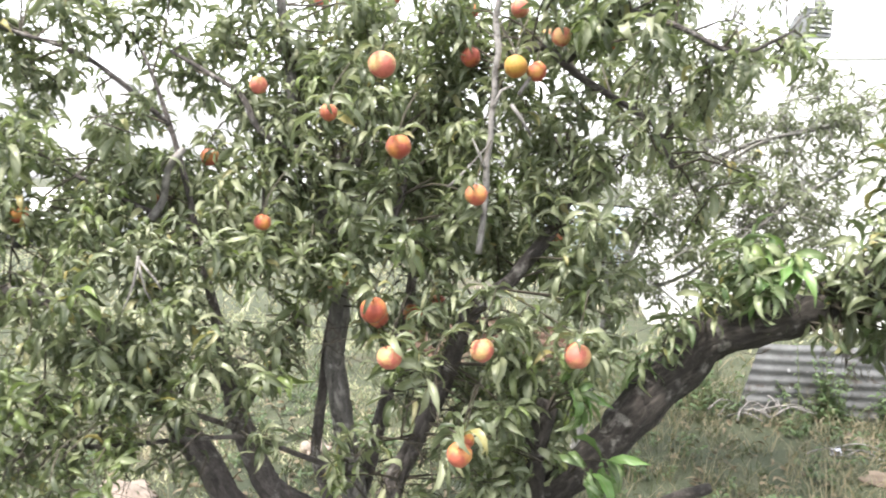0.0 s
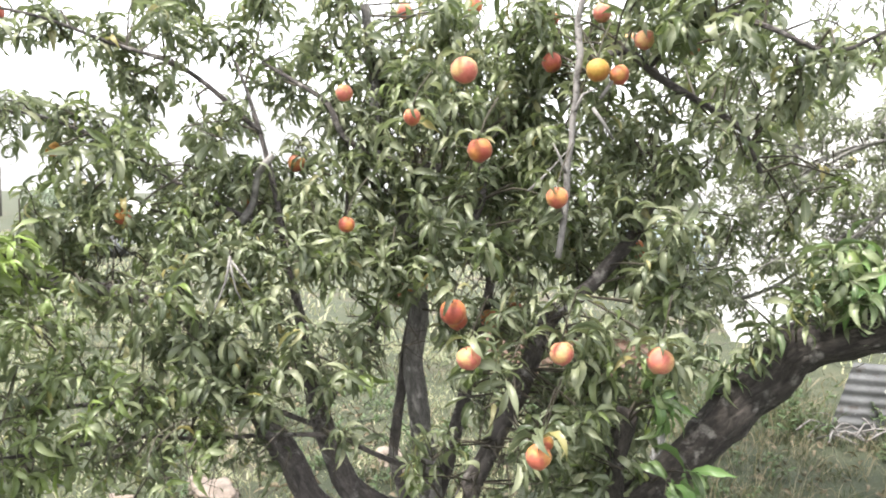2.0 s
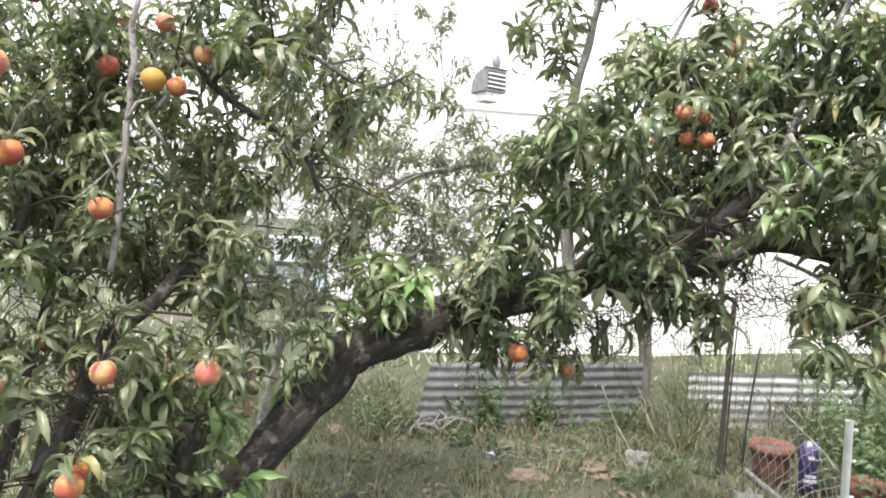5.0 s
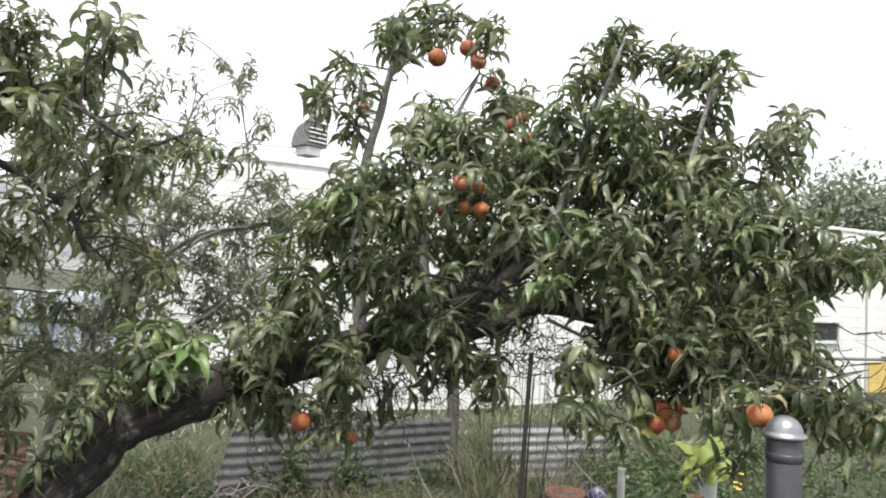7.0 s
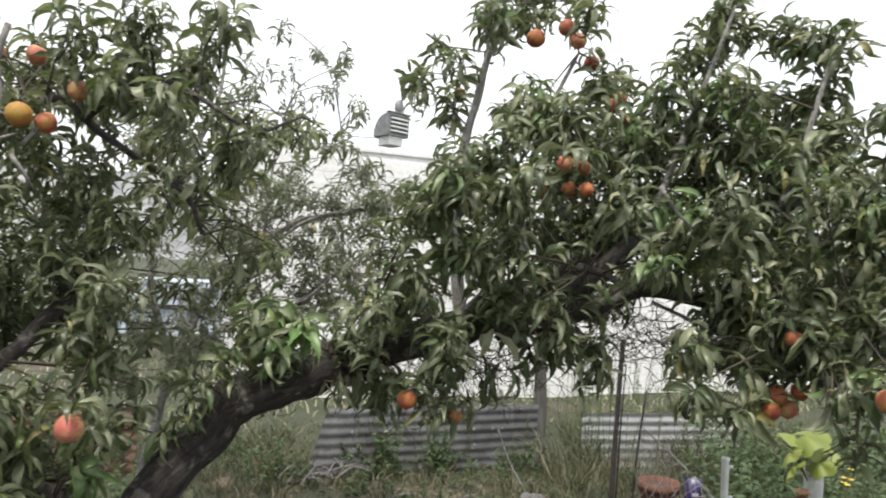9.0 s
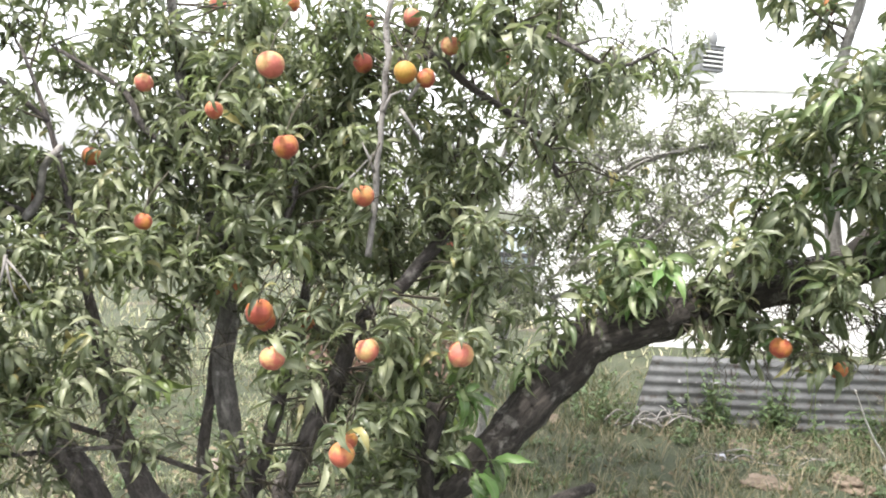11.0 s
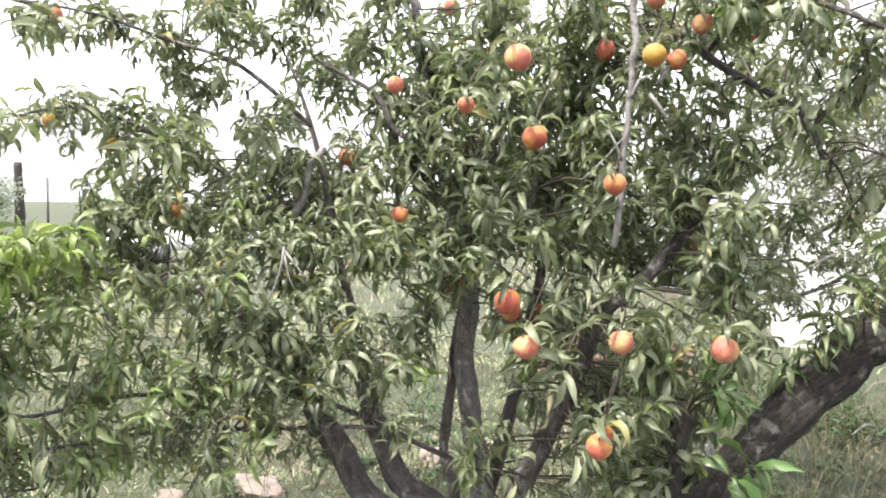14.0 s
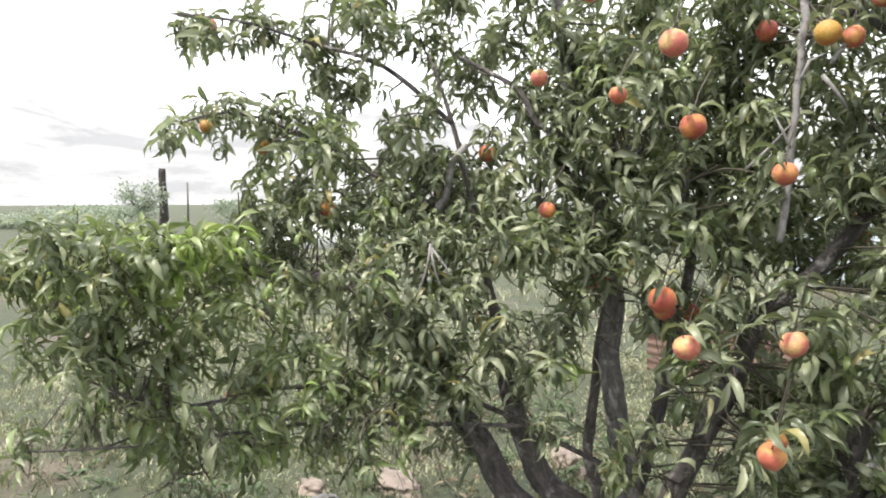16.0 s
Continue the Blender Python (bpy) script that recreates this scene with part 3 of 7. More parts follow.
limb(TREE_A, [(-0.56, 2.88, -0.14), (-0.57, 2.88, 0.18), (-0.58, 2.89, 0.47), (-0.62, 2.88, 0.63), (-0.6, 2.9, 0.87), (-0.58, 2.93, 1.11), (-0.53, 2.97, 1.32)], 0.03, 0.014)
limb(TREE_A, [(-0.42, 2.8, -0.14), (-0.41, 2.76, 0.12), (-0.41, 2.72, 0.33), (-0.32, 2.74, 0.54), (-0.22, 2.77, 0.77), (-0.13, 2.79, 0.97), (-0.06, 2.81, 1.17), (0.08, 2.84, 1.3), (0.21, 2.87, 1.47), (0.27, 2.88, 1.61), (0.3, 2.89, 1.76)], 0.056, 0.018)
limb(TREE_A, [(-0.48, 2.99, 0.45), (-0.45, 3.01, 0.55), (-0.4, 3.05, 0.78), (-0.37, 3.11, 0.98), (-0.33, 3.18, 1.22), (-0.31, 3.23, 1.39), (-0.3, 3.27, 1.56)], 0.034, 0.014)
limb(TREE_A, [(-0.47, 2.84, -0.14), (-0.48, 2.82, 0.1), (-0.5, 2.8, 0.3), (-0.63, 2.76, 0.47), (-0.73, 2.72, 0.56), (-0.81, 2.7, 0.74), (-0.87, 2.69, 0.95), (-0.91, 2.69, 1.17), (-0.96, 2.69, 1.36), (-1.0, 2.69, 1.58), (-1.06, 2.69, 1.8), (-1.14, 2.67, 2.04)], (0.055, 0.052, 0.05, 0.048, 0.044, 0.038, 0.026, 0.016, 0.012, 0.010, 0.008, 0.005), 0.005)
limb(TREE_A, [(-0.5, 2.82, -0.14), (-0.57, 2.78, 0.12), (-0.64, 2.74, 0.35), (-0.82, 2.65, 0.52), (-0.9, 2.62, 0.67), (-0.98, 2.59, 0.81), (-1.06, 2.55, 0.98), (-1.19, 2.5, 1.14), (-1.32, 2.43, 1.23), (-1.46, 2.36, 1.27), (-1.65, 2.27, 1.31), (-1.87, 2.16, 1.37), (-2.12, 2.03, 1.41)], (0.055, 0.053, 0.05, 0.048, 0.046, 0.043, 0.038, 0.03, 0.026, 0.024, 0.022, 0.018, 0.012), 0.012)
limb(TREE_A, [(-0.44, 2.79, 0.59), (-0.64, 2.68, 0.71), (-0.76, 2.6, 0.78), (-0.93, 2.49, 0.8), (-1.12, 2.37, 0.81), (-1.27, 2.27, 0.83), (-1.54, 2.1, 0.8), (-1.82, 1.93, 0.77), (-2.1, 1.77, 0.76)], 0.010, 0.0035)
limb(TREE_A, [(-1.47, 2.36, 0.8), (-1.54, 2.25, 0.78), (-1.62, 2.14, 0.73), (-1.7, 2.05, 0.66), (-1.78, 1.94, 0.61)], 0.006, 0.003)
limb(TREE_A, [(-0.82, 2.63, 0.8), (-1.01, 2.48, 0.91), (-1.22, 2.33, 0.92), (-1.42, 2.18, 0.94), (-1.65, 2.0, 0.9), (-1.84, 1.86, 0.96)], 0.01, 0.005)
limb(TREE_A, [(-0.8, 2.69, 0.86), (-0.74, 2.73, 0.98), (-0.67, 2.77, 1.09), (-0.61, 2.82, 1.25)], 0.014, 0.008)
limb(TREE_A, [(-0.01, 2.58, 1.41), (-0.0, 2.58, 1.49), (0.01, 2.58, 1.6), (0.01, 2.57, 1.68), (0.02, 2.57, 1.76), (0.02, 2.57, 1.82), (0.03, 2.57, 1.89), (0.03, 2.56, 1.95), (0.04, 2.56, 2.01), (0.03, 2.56, 2.1), (0.05, 2.56, 2.2)], 0.0105, 0.009, "dead")
limb(TREE_A, [(0.03, 2.53, 1.84), (0.05, 2.54, 1.89), (0.09, 2.55, 1.91)], 0.006, 0.003, "dead")
limb(TREE_A, [(0.01, 2.53, 1.66), (-0.01, 2.53, 1.71), (-0.03, 2.53, 1.75)], 0.005, 0.003, "dead")
limb(TREE_A, [(0.06, 2.69, 1.98), (0.16, 2.73, 2.05), (0.27, 2.76, 1.97), (0.42, 2.79, 1.88), (0.53, 2.82, 1.81), (0.59, 2.84, 1.68)], 0.016, 0.008)
limb(TREE_A, [(-0.41, 2.7, 1.68), (-0.58, 2.7, 1.71), (-0.75, 2.7, 1.78), (-0.82, 2.72, 1.9), (-0.95, 2.73, 1.98), (-1.08, 2.74, 2.05)], 0.015, 0.007)
limb(TREE_A, [(-0.79, 2.83, 1.49), (-0.8, 2.85, 1.76), (-0.86, 2.86, 1.92)], 0.011, 0.007)
limb(TREE_A, [(-1.1, 2.63, 1.49), (-1.06, 2.64, 1.56), (-1.02, 2.60, 1.65), (-0.97, 2.61, 1.72)], 0.015, 0.011, "dead")
limb(TREE_A, [(0.1, 2.56, 1.88), (0.13, 2.57, 1.93), (0.16, 2.58, 1.98)], 0.007, 0.005, "dead")
limb(TREE_A, [(0.08, 2.53, 1.85), (0.11, 2.53, 1.81), (0.14, 2.53, 1.76)], 0.006, 0.005, "dead")
limb(TREE_A, [(-0.96, 2.32, 1.4), (-0.97, 2.31, 1.32), (-1.0, 2.29, 1.23)], 0.005, 0.002, "dead")
limb(TREE_A, [(-0.96, 2.32, 1.38), (-0.94, 2.32, 1.3), (-0.91, 2.33, 1.23)], 0.004, 0.002, "dead")
limb(TREE_A, [(-0.96, 2.32, 1.39), (-0.92, 2.34, 1.33), (-0.89, 2.34, 1.28)], 0.004, 0.002, "dead")
limb(TREE_A, [(-0.1, 2.53, 1.61), (-0.04, 2.55, 1.67), (0.01, 2.56, 1.73)], 0.005, 0.003, "dead")
limb(TREE_A, [(-0.32, 2.74, 1.48), (-0.28, 2.76, 1.58), (-0.29, 2.77, 1.68), (-0.33, 2.77, 1.77)], 0.014, 0.008)
limb(TREE_A, [(0.24, 2.7, 2.0), (0.38, 2.65, 2.13), (0.54, 2.6, 2.08), (0.7, 2.54, 1.99), (0.83, 2.5, 2.04)], 0.012, 0.005)
limb(TREE_A, [(-1.06, 2.69, 1.8), (-1.28, 2.6, 2.0), (-1.5, 2.5, 2.08), (-1.73, 2.39, 2.16), (-1.96, 2.28, 2.19)], 0.010, 0.004)
limb(TREE_A, [(-0.96, 2.71, 1.44), (-1.24, 2.59, 1.58), (-1.49, 2.48, 1.74), (-1.74, 2.36, 1.84), (-1.95, 2.25, 1.8)], 0.010, 0.004)
limb(TREE_B, [(0.11, 2.78, -0.14), (0.12, 2.78, 0.12), (0.14, 2.78, 0.3), (0.17, 2.78, 0.5), (0.24, 2.79, 0.6), (0.34, 2.79, 0.7), (0.44, 2.8, 0.8), (0.52, 2.81, 0.9), (0.63, 2.82, 1.03), (0.72, 2.82, 1.13), (0.89, 2.81, 1.21), (1.07, 2.81, 1.28), (1.27, 2.8, 1.34), (1.49, 2.78, 1.38), (1.67, 2.77, 1.49), (1.84, 2.77, 1.56), (2.05, 2.76, 1.69), (2.2, 2.76, 1.77)], (0.08, 0.072, 0.063, 0.059, 0.065, 0.077, 0.079, 0.075, 0.069, 0.064, 0.058, 0.052), 0.052)
limb(TREE_B, [(0.16, 2.75, -0.14), (0.17, 2.75, 0.2), (0.18, 2.75, 0.6), (0.17, 2.75, 0.71), (0.2, 2.75, 0.82), (0.22, 2.76, 0.91)], 0.046, 0.036)
limb(TREE_B, [(0.2, 2.75, -0.14), (0.17, 2.74, 0.22), (0.14, 2.72, 0.54), (0.36, 2.76, 0.55), (0.55, 2.8, 0.55), (0.67, 2.86, 0.58), (0.77, 2.91, 0.59)], 0.05, 0.018)
limb(TREE_B, [(1.62, 2.71, 1.4), (1.78, 2.58, 1.45), (1.9, 2.48, 1.51), (2.0, 2.38, 1.57), (2.14, 2.27, 1.55), (2.31, 2.14, 1.48), (2.51, 2.0, 1.42)], 0.05, 0.012)
limb(TREE_B, [(1.85, 2.58, 1.52), (1.94, 2.47, 1.67), (2.02, 2.38, 1.75), (2.16, 2.25, 1.8), (2.33, 2.1, 1.87), (2.53, 1.95, 1.88), (2.69, 1.81, 1.81), (2.82, 1.7, 1.78)], 0.045, 0.008)
limb(TREE_B, [(1.55, 2.87, 1.41), (1.52, 2.9, 1.74), (1.53, 2.91, 2.0), (1.58, 2.91, 2.25), (1.64, 2.9, 2.51), (1.72, 2.89, 2.64), (1.8, 2.88, 2.74)], 0.03, 0.011, "pale")
limb(TREE_B, [(1.72, 2.65, 1.52), (1.7, 2.7, 1.81), (1.74, 2.72, 2.03), (1.82, 2.73, 2.25), (1.92, 2.71, 2.47)], 0.02, 0.007, "pale")
limb(TREE_B, [(2.02, 2.34, 1.53), (2.13, 2.15, 1.45), (2.21, 2.05, 1.42), (2.29, 1.89, 1.44), (2.36, 1.8, 1.47)], 0.007, 0.003, "pale")
limb(TREE_B, [(2.3, 1.95, 1.44), (2.35, 1.86, 1.44), (2.42, 1.76, 1.41), (2.49, 1.67, 1.4), (2.57, 1.57, 1.44)], 0.007, 0.003, "pale")
limb(TREE_B, [(2.07, 2.45, 1.75), (2.12, 2.4, 1.99), (2.18, 2.36, 2.2), (2.24, 2.31, 2.43), (2.28, 2.28, 2.58)], 0.018, 0.006, "pale")
limb(TREE_B, [(2.31, 2.08, 1.87), (2.39, 2.07, 2.07), (2.45, 2.06, 2.27), (2.51, 2.05, 2.48)], 0.014, 0.005, "pale")
limb(TREE_B, [(2.46, 1.89, 1.87), (2.55, 1.88, 2.05), (2.63, 1.89, 2.23)], 0.01, 0.004, "pale")
limb(TREE_B, [(2.1, 2.22, 1.49), (2.13, 2.11, 1.44), (2.24, 1.96, 1.42), (2.37, 1.79, 1.43), (2.45, 1.65, 1.41), (2.46, 1.55, 1.44), (2.43, 1.47, 1.46)], 0.006, 0.002)
limb(TREE_B, [(2.29, 1.78, 1.45), (2.37, 1.66, 1.4), (2.42, 1.55, 1.38), (2.47, 1.46, 1.33)], 0.0045, 0.002)
limb(TREE_B, [(1.69, 2.32, 1.64), (1.77, 2.28, 1.62), (1.83, 2.24, 1.58)], 0.014, 0.01)
limb(TREE_B, [(1.75, 1.99, 1.87), (1.79, 1.97, 1.8), (1.84, 1.95, 1.75)], 0.007, 0.005, "dead")
limb(TREE_C, [(0.27, 4.62, -0.14), (0.37, 4.62, -0.09), (0.48, 4.63, 0.51), (0.59, 4.63, 0.98), (0.77, 4.62, 1.42), (1.06, 4.58, 1.74), (1.35, 4.54, 1.88), (1.74, 4.47, 1.97)], 0.034, 0.01)
limb(TREE_C, [(0.59, 4.53, 1.0), (0.96, 4.44, 1.15), (1.33, 4.37, 1.49), (1.63, 4.3, 1.69), (1.8, 4.25, 1.89)], 0.013, 0.006)
limb(TREE_C, [(0.92, 4.09, 1.6), (0.97, 4.08, 1.7), (1.13, 4.03, 1.83), (1.35, 3.96, 1.88), (1.58, 3.89, 1.92)], 0.009, 0.005)
limb(TREE_C, [(0.99, 4.18, 1.67), (1.09, 4.12, 1.76), (1.18, 4.06, 1.83), (1.35, 3.97, 1.89), (1.55, 3.86, 1.93), (1.65, 3.8, 1.99)], 0.01, 0.005)
limb(TREE_C, [(1.16, 4.1, 1.39), (1.23, 4.06, 1.45), (1.33, 4.0, 1.57)], 0.012, 0.006)
limb(TREE_C, [(0.99, 4.29, 1.64), (1.0, 4.27, 1.87), (1.02, 4.24, 2.17), (1.06, 4.21, 2.4)], 0.014, 0.005)
limb(TREE_C, [(1.35, 4.52, 1.86), (1.45, 4.47, 2.15), (1.43, 4.47, 2.4), (1.37, 4.49, 2.68), (1.29, 4.52, 2.88)], 0.008, 0.003)
limb(TREE_C, [(0.93, 4.2, 1.8), (0.86, 4.24, 1.74), (0.77, 4.3, 1.65)], 0.01, 0.005)
limb(TREE_C, [(0.59, 4.63, 0.98), (0.44, 4.68, 1.51), (0.55, 4.68, 2.01), (0.73, 4.66, 2.46), (0.78, 4.67, 2.86)], 0.025, 0.008)

# stems that show bare between the leaves
TREE_A["clear"] += [([(-0.38, 2.73, 0.42), (-0.30, 2.75, 0.6), (-0.22, 2.77, 0.77), (-0.13, 2.79, 0.97), (-0.06, 2.81, 1.17)], 0.065), ([(0.08, 2.84, 1.3), (0.21, 2.87, 1.47)], 0.05), ([(-0.46, 2.85, 0.5), (-0.5, 2.85, 0.72), (-0.54, 2.85, 0.97), (-0.53, 2.88, 1.15)], 0.055)]
TREE_A["clear"] += [([(0.18, 2.75, 0.62), (0.17, 2.75, 0.71), (0.2, 2.75, 0.82), (0.22, 2.76, 0.91)], 0.05)]
TREE_A["clear"] += [([(-0.45, 3.01, 0.55), (-0.4, 3.05, 0.78), (-0.37, 3.11, 0.98)], 0.05)]
TREE_A["clear"] += [([(-1.92, 2.91, 1.31), (-1.84, 2.94, 1.31), (-1.76, 2.98, 1.31)], 0.06), ([(-1.45, 2.3, 1.36), (-1.39, 2.33, 1.36), (-1.33, 2.36, 1.36)], 0.05)]
TREE_B["clear"] += [([(1.74, 2.77, 1.52), (1.84, 2.77, 1.56), (2.05, 2.76, 1.69), (2.2, 2.76, 1.77)], 0.034), ([(1.62, 2.71, 1.4), (1.78, 2.58, 1.45), (1.9, 2.48, 1.51), (2.0, 2.38, 1.57), (2.14, 2.27, 1.55)], 0.045), ([(1.88, 2.55, 1.58), (1.94, 2.47, 1.67), (2.02, 2.38, 1.75)], 0.05)]
TREE_B["clear"] += [([(2.13, 2.15, 1.45), (2.21, 2.05, 1.42), (2.29, 1.89, 1.44)], 0.03), ([(2.42, 1.76, 1.41), (2.49, 1.67, 1.4), (2.57, 1.57, 1.44)], 0.03)]
TREE_B["clear"] += [([(0.18, 2.75, 0.6), (0.17, 2.75, 0.71), (0.2, 2.75, 0.82), (0.22, 2.76, 0.91)], 0.06), ([(0.24, 2.79, 0.6), (0.34, 2.79, 0.7), (0.44, 2.8, 0.8), (0.52, 2.81, 0.9)], 0.05)]

# low left
grow(TREE_A, [(-2.13, 1.82, 1.37, 0.12, 1.0), (-2.05, 1.93, 1.38, 0.13, 1.0), (-1.75, 1.9, 1.38, 0.13, 1.0), (-1.68, 2.03, 1.42, 0.11, 1.0), (-1.66, 2.2, 1.36, 0.11, 1.0), (-2.18, 1.94, 1.21, 0.14, 1.0), (-1.72, 1.83, 1.23, 0.13, 1.0), (-1.57, 1.94, 1.24, 0.12, 1.0), (-1.35, 1.97, 1.24, 0.1, 1.0), (-2.04, 1.8, 1.1, 0.08, 0.7), (-1.72, 1.77, 1.11, 0.1, 1.0), (-1.69, 1.98, 1.09, 0.11, 0.85), (-1.55, 2.13, 1.06, 0.11, 0.85), (-1.3, 2.09, 1.12, 0.11, 0.85), (-1.96, 1.93, 0.93, 0.08, 0.6), (-1.76, 1.99, 0.94, 0.1, 0.7), (-1.4, 1.92, 0.98, 0.1, 0.75), (-1.63, 2.03, 0.79, 0.1, 0.55)], 0.25, 0.92, 0.0)
# low left
grow(TREE_A, [(-1.39, 2.01, 0.81, 0.09, 0.55), (-1.27, 2.15, 0.82, 0.09, 0.8), (-1.11, 2.16, 0.8, 0.08, 0.8), (-1.11, 2.35, 0.89, 0.11, 1.0), (-1.18, 2.21, 1.02, 0.11, 1.0), (-1.24, 2.06, 0.98, 0.09, 0.7), (-2.09, 1.8, 0.79, 0.09, 0.35), (-1.9, 2.0, 0.76, 0.07, 0.35)], 0.25, 0.92, 0.0)
# fresh
grow(TREE_A, [(-1.74, 1.63, 1.42, 0.085, 0.95), (-1.58, 1.67, 1.4, 0.085, 0.95), (-1.44, 1.82, 1.46, 0.075, 0.95), (-1.5, 2.03, 1.41, 0.085, 0.95), (-1.93, 1.83, 1.31, 0.08, 0.95), (-1.64, 1.84, 1.33, 0.075, 0.95), (-2.03, 1.75, 1.33, 0.085, 0.95), (-1.77, 1.86, 1.44, 0.085, 0.95), (-1.49, 1.78, 1.39, 0.075, 0.95)], 0.55, 0.97, 0.0)
# low hang
grow(TREE_A, [(-1.38, 1.84, 0.85, 0.08, 0.8), (-1.42, 2.06, 0.74, 0.09, 0.8), (-1.57, 1.94, 0.72, 0.08, 0.6), (-1.19, 2.05, 0.83, 0.07, 0.7), (-1.05, 2.06, 0.88, 0.06, 0.7), (-1.66, 1.84, 0.94, 0.07, 0.6), (-1.79, 1.82, 1.05, 0.07, 0.6), (-1.84, 1.72, 1.21, 0.07, 0.6), (-1.38, 1.94, 1.0, 0.07, 0.6), (-0.17, 2.58, 0.74, 0.07, 0.7), (0.08, 2.89, 0.8, 0.08, 0.7), (-0.09, 2.7, 0.94, 0.07, 0.6)], 0.04, 0.92, 1.1)
# long leaves under the low branch
grow(TREE_A, [(-1.66, 2.04, 0.77, 0.05, 0.8), (-1.61, 2.06, 0.71, 0.05, 0.8), (-1.56, 2.1, 0.79, 0.05, 0.8), (-1.51, 2.12, 0.74, 0.05, 0.8), (-1.44, 2.15, 0.77, 0.05, 0.8), (-1.72, 2.02, 0.79, 0.05, 0.8), (-1.4, 2.33, 0.74, 0.05, 0.8), (-1.34, 2.37, 0.72, 0.05, 0.8), (-1.27, 2.4, 0.7, 0.05, 0.8), (-1.77, 1.99, 0.87, 0.05, 0.8), (-1.86, 1.95, 0.86, 0.05, 0.8), (-1.93, 1.92, 0.85, 0.05, 0.8), (-1.99, 1.88, 0.81, 0.05, 0.8), (-1.47, 2.3, 0.8, 0.05, 0.8), (-1.23, 2.42, 0.78, 0.05, 0.8), (-1.57, 2.08, 0.7, 0.05, 0.8), (-1.73, 2.0, 0.7, 0.05, 0.8)], 0.02, 1.12, 1.2)
# over the low limb
grow(TREE_A, [(-1.55, 2.14, 1.36, 0.05, 0.7), (-1.37, 2.19, 1.31, 0.06, 0.8), (-1.3, 2.24, 1.29, 0.04, 0.6), (-1.17, 2.26, 1.22, 0.05, 0.7)], 0.1, 0.95, 0.3)
# mid left
grow(TREE_A, [(-1.24, 2.29, 1.16, 0.11, 1.0), (-1.1, 2.35, 1.13, 0.12, 1.0), (-0.99, 2.49, 1.08, 0.1, 1.0), (-1.02, 2.35, 1.01, 0.09, 1.0), (-0.9, 2.43, 1.24, 0.11, 1.0), (-1.06, 2.5, 1.32, 0.12, 1.0), (-1.13, 2.27, 1.33, 0.1, 1.0), (-1.15, 2.45, 1.45, 0.12, 1.0), (-0.97, 2.48, 1.45, 0.12, 1.0), (-1.37, 2.44, 1.54, 0.12, 1.0), (-1.24, 2.53, 1.56, 0.12, 1.0), (-1.44, 2.4, 1.43, 0.12, 1.0), (-1.57, 2.33, 1.45, 0.12, 1.0), (-1.59, 2.19, 1.56, 0.08, 1.0), (-1.5, 2.37, 1.58, 0.08, 1.0), (-0.69, 2.59, 1.19, 0.07, 0.7), (-0.67, 2.69, 1.07, 0.06, 0.5), (-0.79, 2.53, 1.07, 0.06, 0.4)], 0.06, 0.92, 0.0)
# mid left
grow(TREE_A, [(-1.0, 2.46, 0.78, 0.08, 0.5), (-0.79, 2.43, 1.4, 0.09, 1.0)], 0.06, 0.92, 0.0)
# top left
grow(TREE_A, [(-2.11, 2.42, 2.24, 0.07, 0.8), (-1.74, 2.26, 2.11, 0.08, 1.0), (-1.73, 2.48, 2.2, 0.09, 1.0), (-1.57, 2.53, 2.13, 0.11, 1.0), (-1.49, 2.59, 1.99, 0.1, 1.0), (-1.5, 2.47, 1.84, 0.1, 1.0), (-1.68, 2.44, 1.87, 0.08, 1.0), (-1.67, 2.2, 1.86, 0.07, 1.0), (-1.8, 2.13, 1.77, 0.07, 1.0), (-1.55, 2.31, 1.73, 0.07, 0.7), (-1.34, 2.39, 1.71, 0.1, 1.0), (-1.19, 2.45, 1.8, 0.07, 0.6), (-1.27, 2.44, 2.12, 0.1, 1.0), (-1.19, 2.68, 2.14, 0.11, 0.8), (-1.13, 2.52, 1.88, 0.07, 0.6), (-1.09, 2.9, 2.05, 0.11, 0.9), (-0.92, 2.87, 2.13, 0.1, 1.0), (-0.82, 2.84, 1.94, 0.08, 0.8)])
# top left
grow(TREE_A, [(-0.99, 2.82, 1.75, 0.09, 0.6), (-1.05, 2.58, 1.65, 0.09, 0.8), (-1.32, 2.74, 1.67, 0.1, 0.8), (-1.43, 2.7, 2.36, 0.13, 1.0), (-1.11, 2.81, 2.34, 0.12, 1.0), (-0.84, 2.83, 2.31, 0.12, 1.0)])
# crown
grow(TREE_A, [(-0.68, 2.77, 2.09, 0.11, 1.0), (-0.65, 2.73, 1.85, 0.11, 1.0), (-0.72, 2.65, 1.72, 0.1, 1.0), (-0.85, 2.68, 1.58, 0.11, 1.0), (-0.52, 2.75, 1.97, 0.11, 1.0), (-0.46, 2.64, 1.76, 0.11, 1.0), (-0.6, 2.65, 1.63, 0.11, 1.0), (-0.41, 2.58, 1.57, 0.11, 1.0), (-0.33, 2.64, 1.87, 0.08, 1.0), (-0.28, 2.9, 1.91, 0.11, 1.0), (-0.23, 2.94, 1.67, 0.11, 1.0), (-0.35, 2.96, 1.65, 0.11, 1.0), (-0.18, 3.01, 1.99, 0.11, 1.0), (-0.11, 2.92, 2.09, 0.11, 1.0), (-0.02, 2.74, 1.81, 0.1, 1.0), (-0.1, 2.87, 1.73, 0.11, 1.0), (0.09, 3.18, 1.94, 0.12, 0.6), (0.14, 3.13, 1.72, 0.11, 0.7)])
